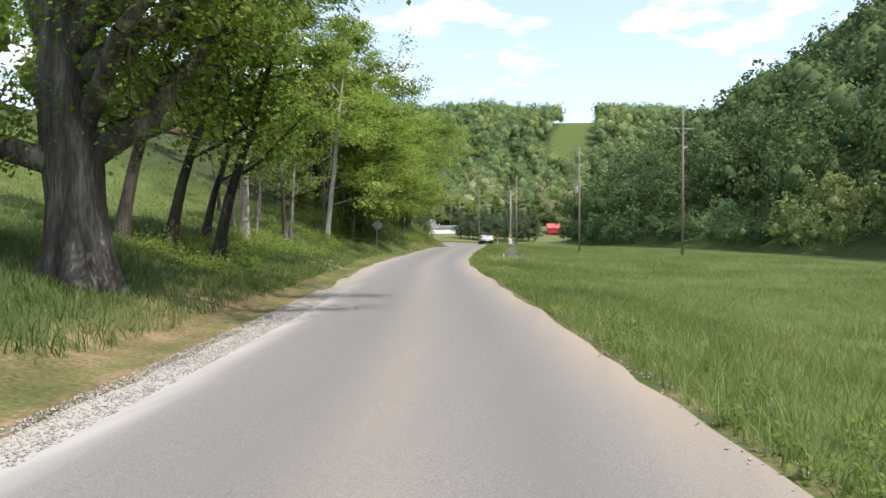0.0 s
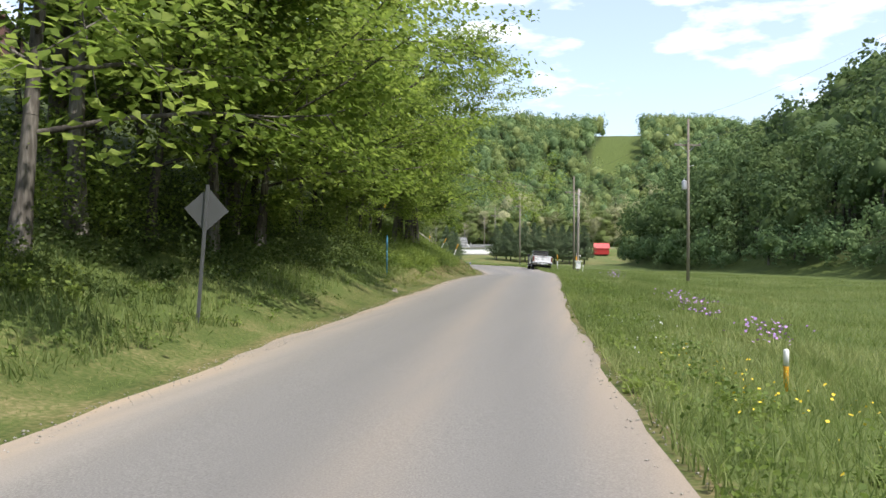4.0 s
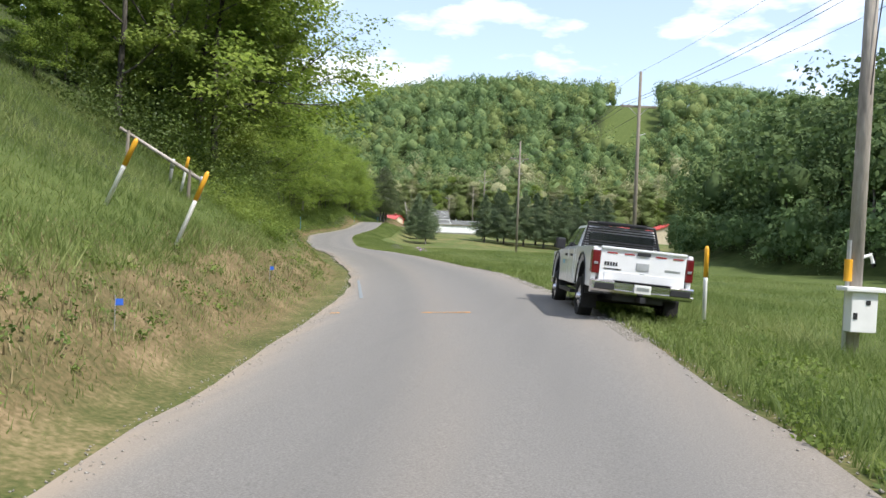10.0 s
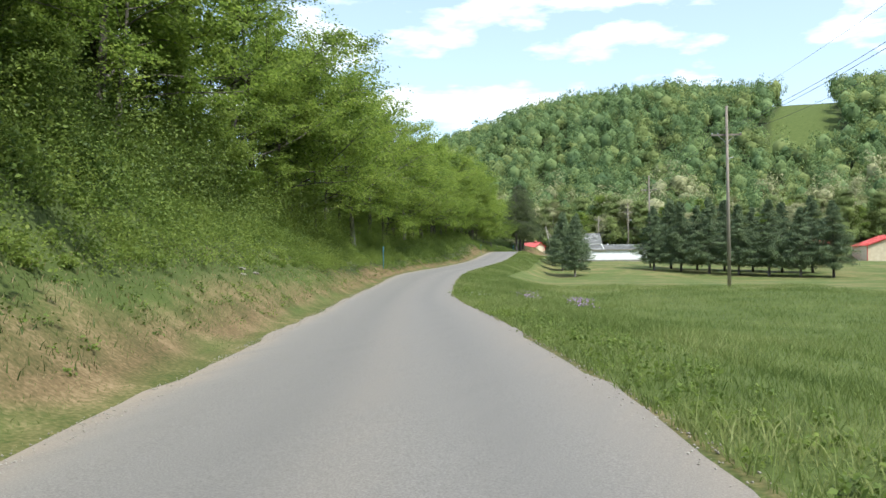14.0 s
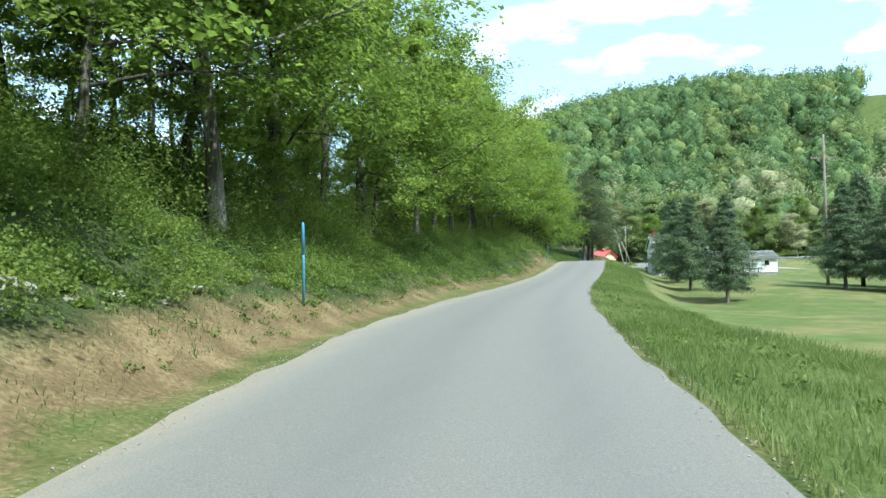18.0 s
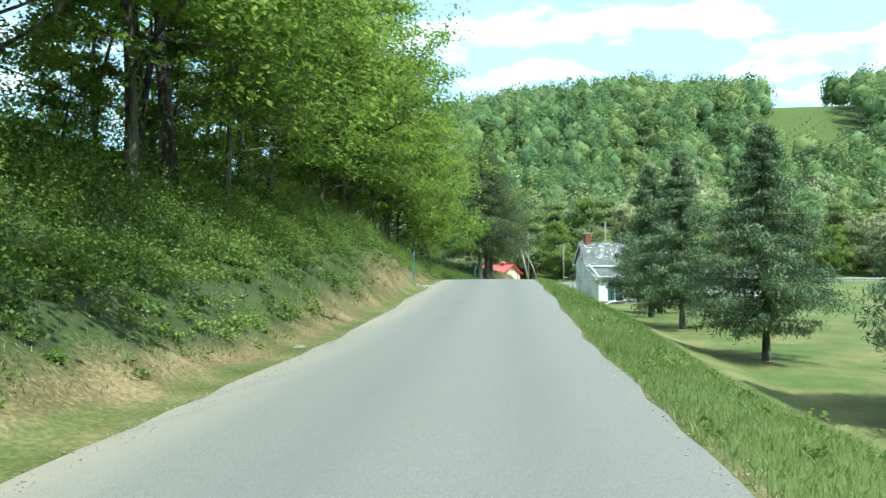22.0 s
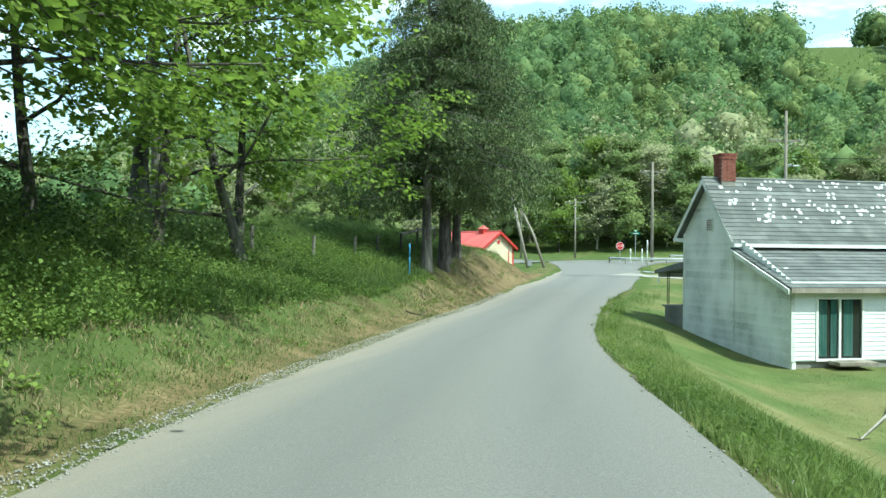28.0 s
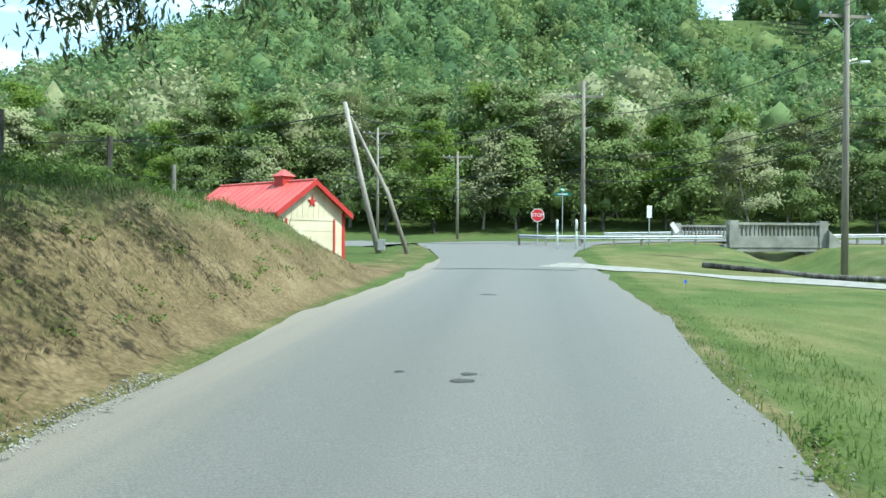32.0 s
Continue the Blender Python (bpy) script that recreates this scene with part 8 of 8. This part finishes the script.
def gravel(name, s0, s1, d0, d1, n, size, label, seed):
    """Loose stones as one mesh of small lumps."""
    rng = np.random.default_rng(seed)
    s, d = scatter(rng, n, s0, s1, d0, d1)
    d = outward(s, d)
    p, z = spot(s, d), height(s, d) + 0.014
    base = np.array(((1, 0, 0), (-0.5, 0.87, 0), (-0.5, -0.87, 0), (0.1, 0.1, 0.75), (-0.2, 0.2, -0.4)), float)
    sz = size * rng.uniform(0.35, 1.2, (n, 1, 1))
    a = rng.uniform(0, 6.283, n)
    ca, sa = np.cos(a), np.sin(a)
    b = base[None] + rng.normal(size=(n, 5, 3)) * 0.18
    v = np.stack([b[..., 0] * ca[:, None] - b[..., 1] * sa[:, None], b[..., 0] * sa[:, None] + b[..., 1] * ca[:, None], b[..., 2]], -1) * sz
    v += np.stack([p[:, 0], p[:, 1], z], -1)[:, None, :]
    tri = np.array(((0, 1, 3), (1, 2, 3), (2, 0, 3), (1, 0, 4), (2, 1, 4), (0, 2, 4)))
    f = (np.arange(n)[:, None, None] * 5 + tri[None]).reshape(-1, 3)
    return tagged(link_mesh(name, array_mesh(name, v.reshape(-1, 3), f), M["gravel"]), label, "gravel", kind="stuff")


gravel("shoulder_gravel", -6, 26, -2.75, -1.95, 15000, 0.022, "loose pale gravel on the road's shoulder", 71)
gravel("shoulder_gravel", 24, 320, -2.75, -2.3, 9000, 0.016, "scattered grit at the road's edge", 72)
gravel("shoulder_gravel", 318, 368, -2.95, -2.45, 8000, 0.02, "loose pale gravel on the road's shoulder", 73)
gravel("verge_gravel", 128, 162, 2.35, 3.15, 9000, 0.024, "pale loose gravel along the road's margin", 75)
gravel("verge_grit", 0, 372, 2.4, 3.0, 7000, 0.02, "scattered grit at the road's edge", 74)


def decal(name, pts, mat, label, lift=0.022):
    bm = bmesh.new()
    vs = []
    for s, d in pts:
        x, y = spot(s, d)
        vs.append(bm.verts.new((float(x), float(y), float(height(s, d)) + lift)))
    bm.faces.new(vs)
    bmesh.ops.recalc_face_normals(bm, faces=bm.faces)
    if bm.faces[:][0].normal.z < 0:
        bmesh.ops.reverse_faces(bm, faces=bm.faces)
    return tagged(part(name, bm, mat), label, "road marking", kind="structure")


_ps = 131.95 - 132.5
decal("paint_arrow", [(s + _ps, d) for s, d in [(132.45, -0.45), (132.56, -0.24), (132.5, -0.22), (132.58, 0.36), (132.62, 0.38), (132.62, 0.65), (132.5, 0.62), (132.53, 0.42), (132.5, 0.38), (132.45, -0.2), (132.4, -0.2)]], M["orange_mark"], "sprayed orange double arrow on the asphalt")
decal("paint_dash", [(131.9, -2.36), (132.0, -2.36), (132.04, -2.15), (131.92, -2.15)], M["orange_mark"], "sprayed orange dash on the asphalt")
decal("paint_dash", [(135.6, -1.95), (142.6, -2.2), (142.6, -2.12), (135.6, -1.85)], M["blue_mark"], "faded blue paint line on the asphalt")
M["tar"] = material("dark_tar_patch", [(0.05, 0.05, 0.045), (0.08, 0.08, 0.07), (0.12, 0.115, 0.10)], 3, 30, 0.8, 0.3)
for s, d, a, b in ((367.7, -0.25, 0.12, 0.14), (368.1, -0.2, 0.1, 0.1), (368.2, -1.0, 0.06, 0.06), (378.8, -0.3, 0.12, 0.2), (233.5, 1.0, 0.04, 0.05)):
    decal("tar_spot", [(s + a * math.cos(k * 0.785 + 0.3) * (0.7 + 0.3 * (k % 3)), d + b * math.sin(k * 0.785 + 0.3)) for k in range(8)], M["tar"], "small dark tar spot on the asphalt", 0.02)


# flat stones at the foot of the blue post
def stone_slab(x, y, a, b, turn):
    bm = bmesh.new()
    box(bm, -a, a, -b, b, -0.08, 0.07, 0.03)
    for v in bm.verts:
        v.co += Vector((0.05 * math.sin(v.co.y * 9 + a * 7), 0.05 * math.sin(v.co.x * 7 + b * 9), 0.02 * math.sin(v.co.x * 5)))
    return tagged(part("stone_slab", bm, M["rock"]), "flat pale stone slab lying at the foot of the bank", "stone"), pose(x, y, float(ground_z(x, y)[0]), 4, 6, turn)


for dx, dy, a, b, turn in ((0.42, 0.45, 0.42, 0.13, 25), (0.35, -0.75, 0.24, 0.10, 75)):
    slab, at = stone_slab(-75.74 + dx, 293.27 + dy, a, b, turn)
    slab.matrix_world = at


# a broken pale branch on the lawn
def lawn_branch():
    t = thing("broken_branch", "long broken branch with pale stripped wood lying on the lawn", "branch")
    rng = random.Random(9)
    ends = [(-71.3, 331.2, 0.05), (-70.8, 332.3, 0.12), (-70.2, 333.4, 0.22), (-69.5, 335.0, 0.42), (-69.05, 335.9, 0.46)]
    pts = [(x, y, float(ground_z(x, y)[0]) + h) for x, y, h in ends]
    part("stem", tubed(pts[:3], [0.02, 0.026, 0.032], 8), M["dead_wood"], t, smooth=True)
    part("stripped_stem", tubed(pts[2:], [0.034, 0.06, 0.055], 9), M["white_paint"], t, "pale stripped wood", True)
    for k in range(6):
        p = Vector(pts[0])
        part("twig", tubed([p, p + Vector((rng.uniform(-0.7, 0.2), rng.uniform(-0.5, 0.5), rng.uniform(0.02, 0.2)))], [0.008, 0.003], 5), M["bark"], t)
    x, y = -67.4, 339.0
    part("side_branch", tubed([pts[3], (x, y, float(ground_z(x, y)[0]) + 0.5), (x + 1.4, y + 2.2, float(ground_z(x, y)[0]) + 0.7)], [0.016, 0.012, 0.006], 6), M["dead_wood"], t, "thin pale side branch")


lawn_branch()


# fallen branches on the banks
def fallen_branch(s, d, length, turn, seed):
    rng = random.Random(seed)
    x, y = (float(v) for v in spot(s, d))
    t = thing("fallen_branch", "dry bare branch lying on the roadside bank", "branch", group="fallen branches")
    a, pts = radians(turn), []
    for k in range(6):
        u = length * (k / 5 - 0.5)
        px, py = x + u * math.cos(a) + rng.uniform(-0.06, 0.06), y + u * math.sin(a) + rng.uniform(-0.06, 0.06)
        pts.append((px, py, float(ground_z(px, py)[0]) + 0.06 + 0.03 * rng.random()))
    part("stem", tubed(pts, [0.026, 0.025, 0.022, 0.018, 0.014, 0.008], 7), M["bark"], t)
    for k in (2, 3, 4):
        p = Vector(pts[k])
        q = p + Vector((rng.uniform(-0.4, 0.4), rng.uniform(-0.4, 0.4), rng.uniform(0.05, 0.2)))
        part("twig", tubed([p, q], [0.009, 0.004], 5), M["bark"], t)


for i, (s, d, ln, tu) in enumerate(((254.5, -5.6, 2.8, 60), (256.0, -6.2, 1.8, 150), (284.0, -4.4, 0.9, 20), (286.5, -3.9, 0.8, 75), (283.0, -5.2, 1.3, 110), (350.5, -4.3, 0.7, 40), (354.0, -5.0, 0.9, 120), (272.0, -7.4, 3.0, 95), (300.5, -6.2, 2.2, 100), (88.0, -4.8, 0.8, 10))):
    fallen_branch(s, d, ln, tu, 500 + i)
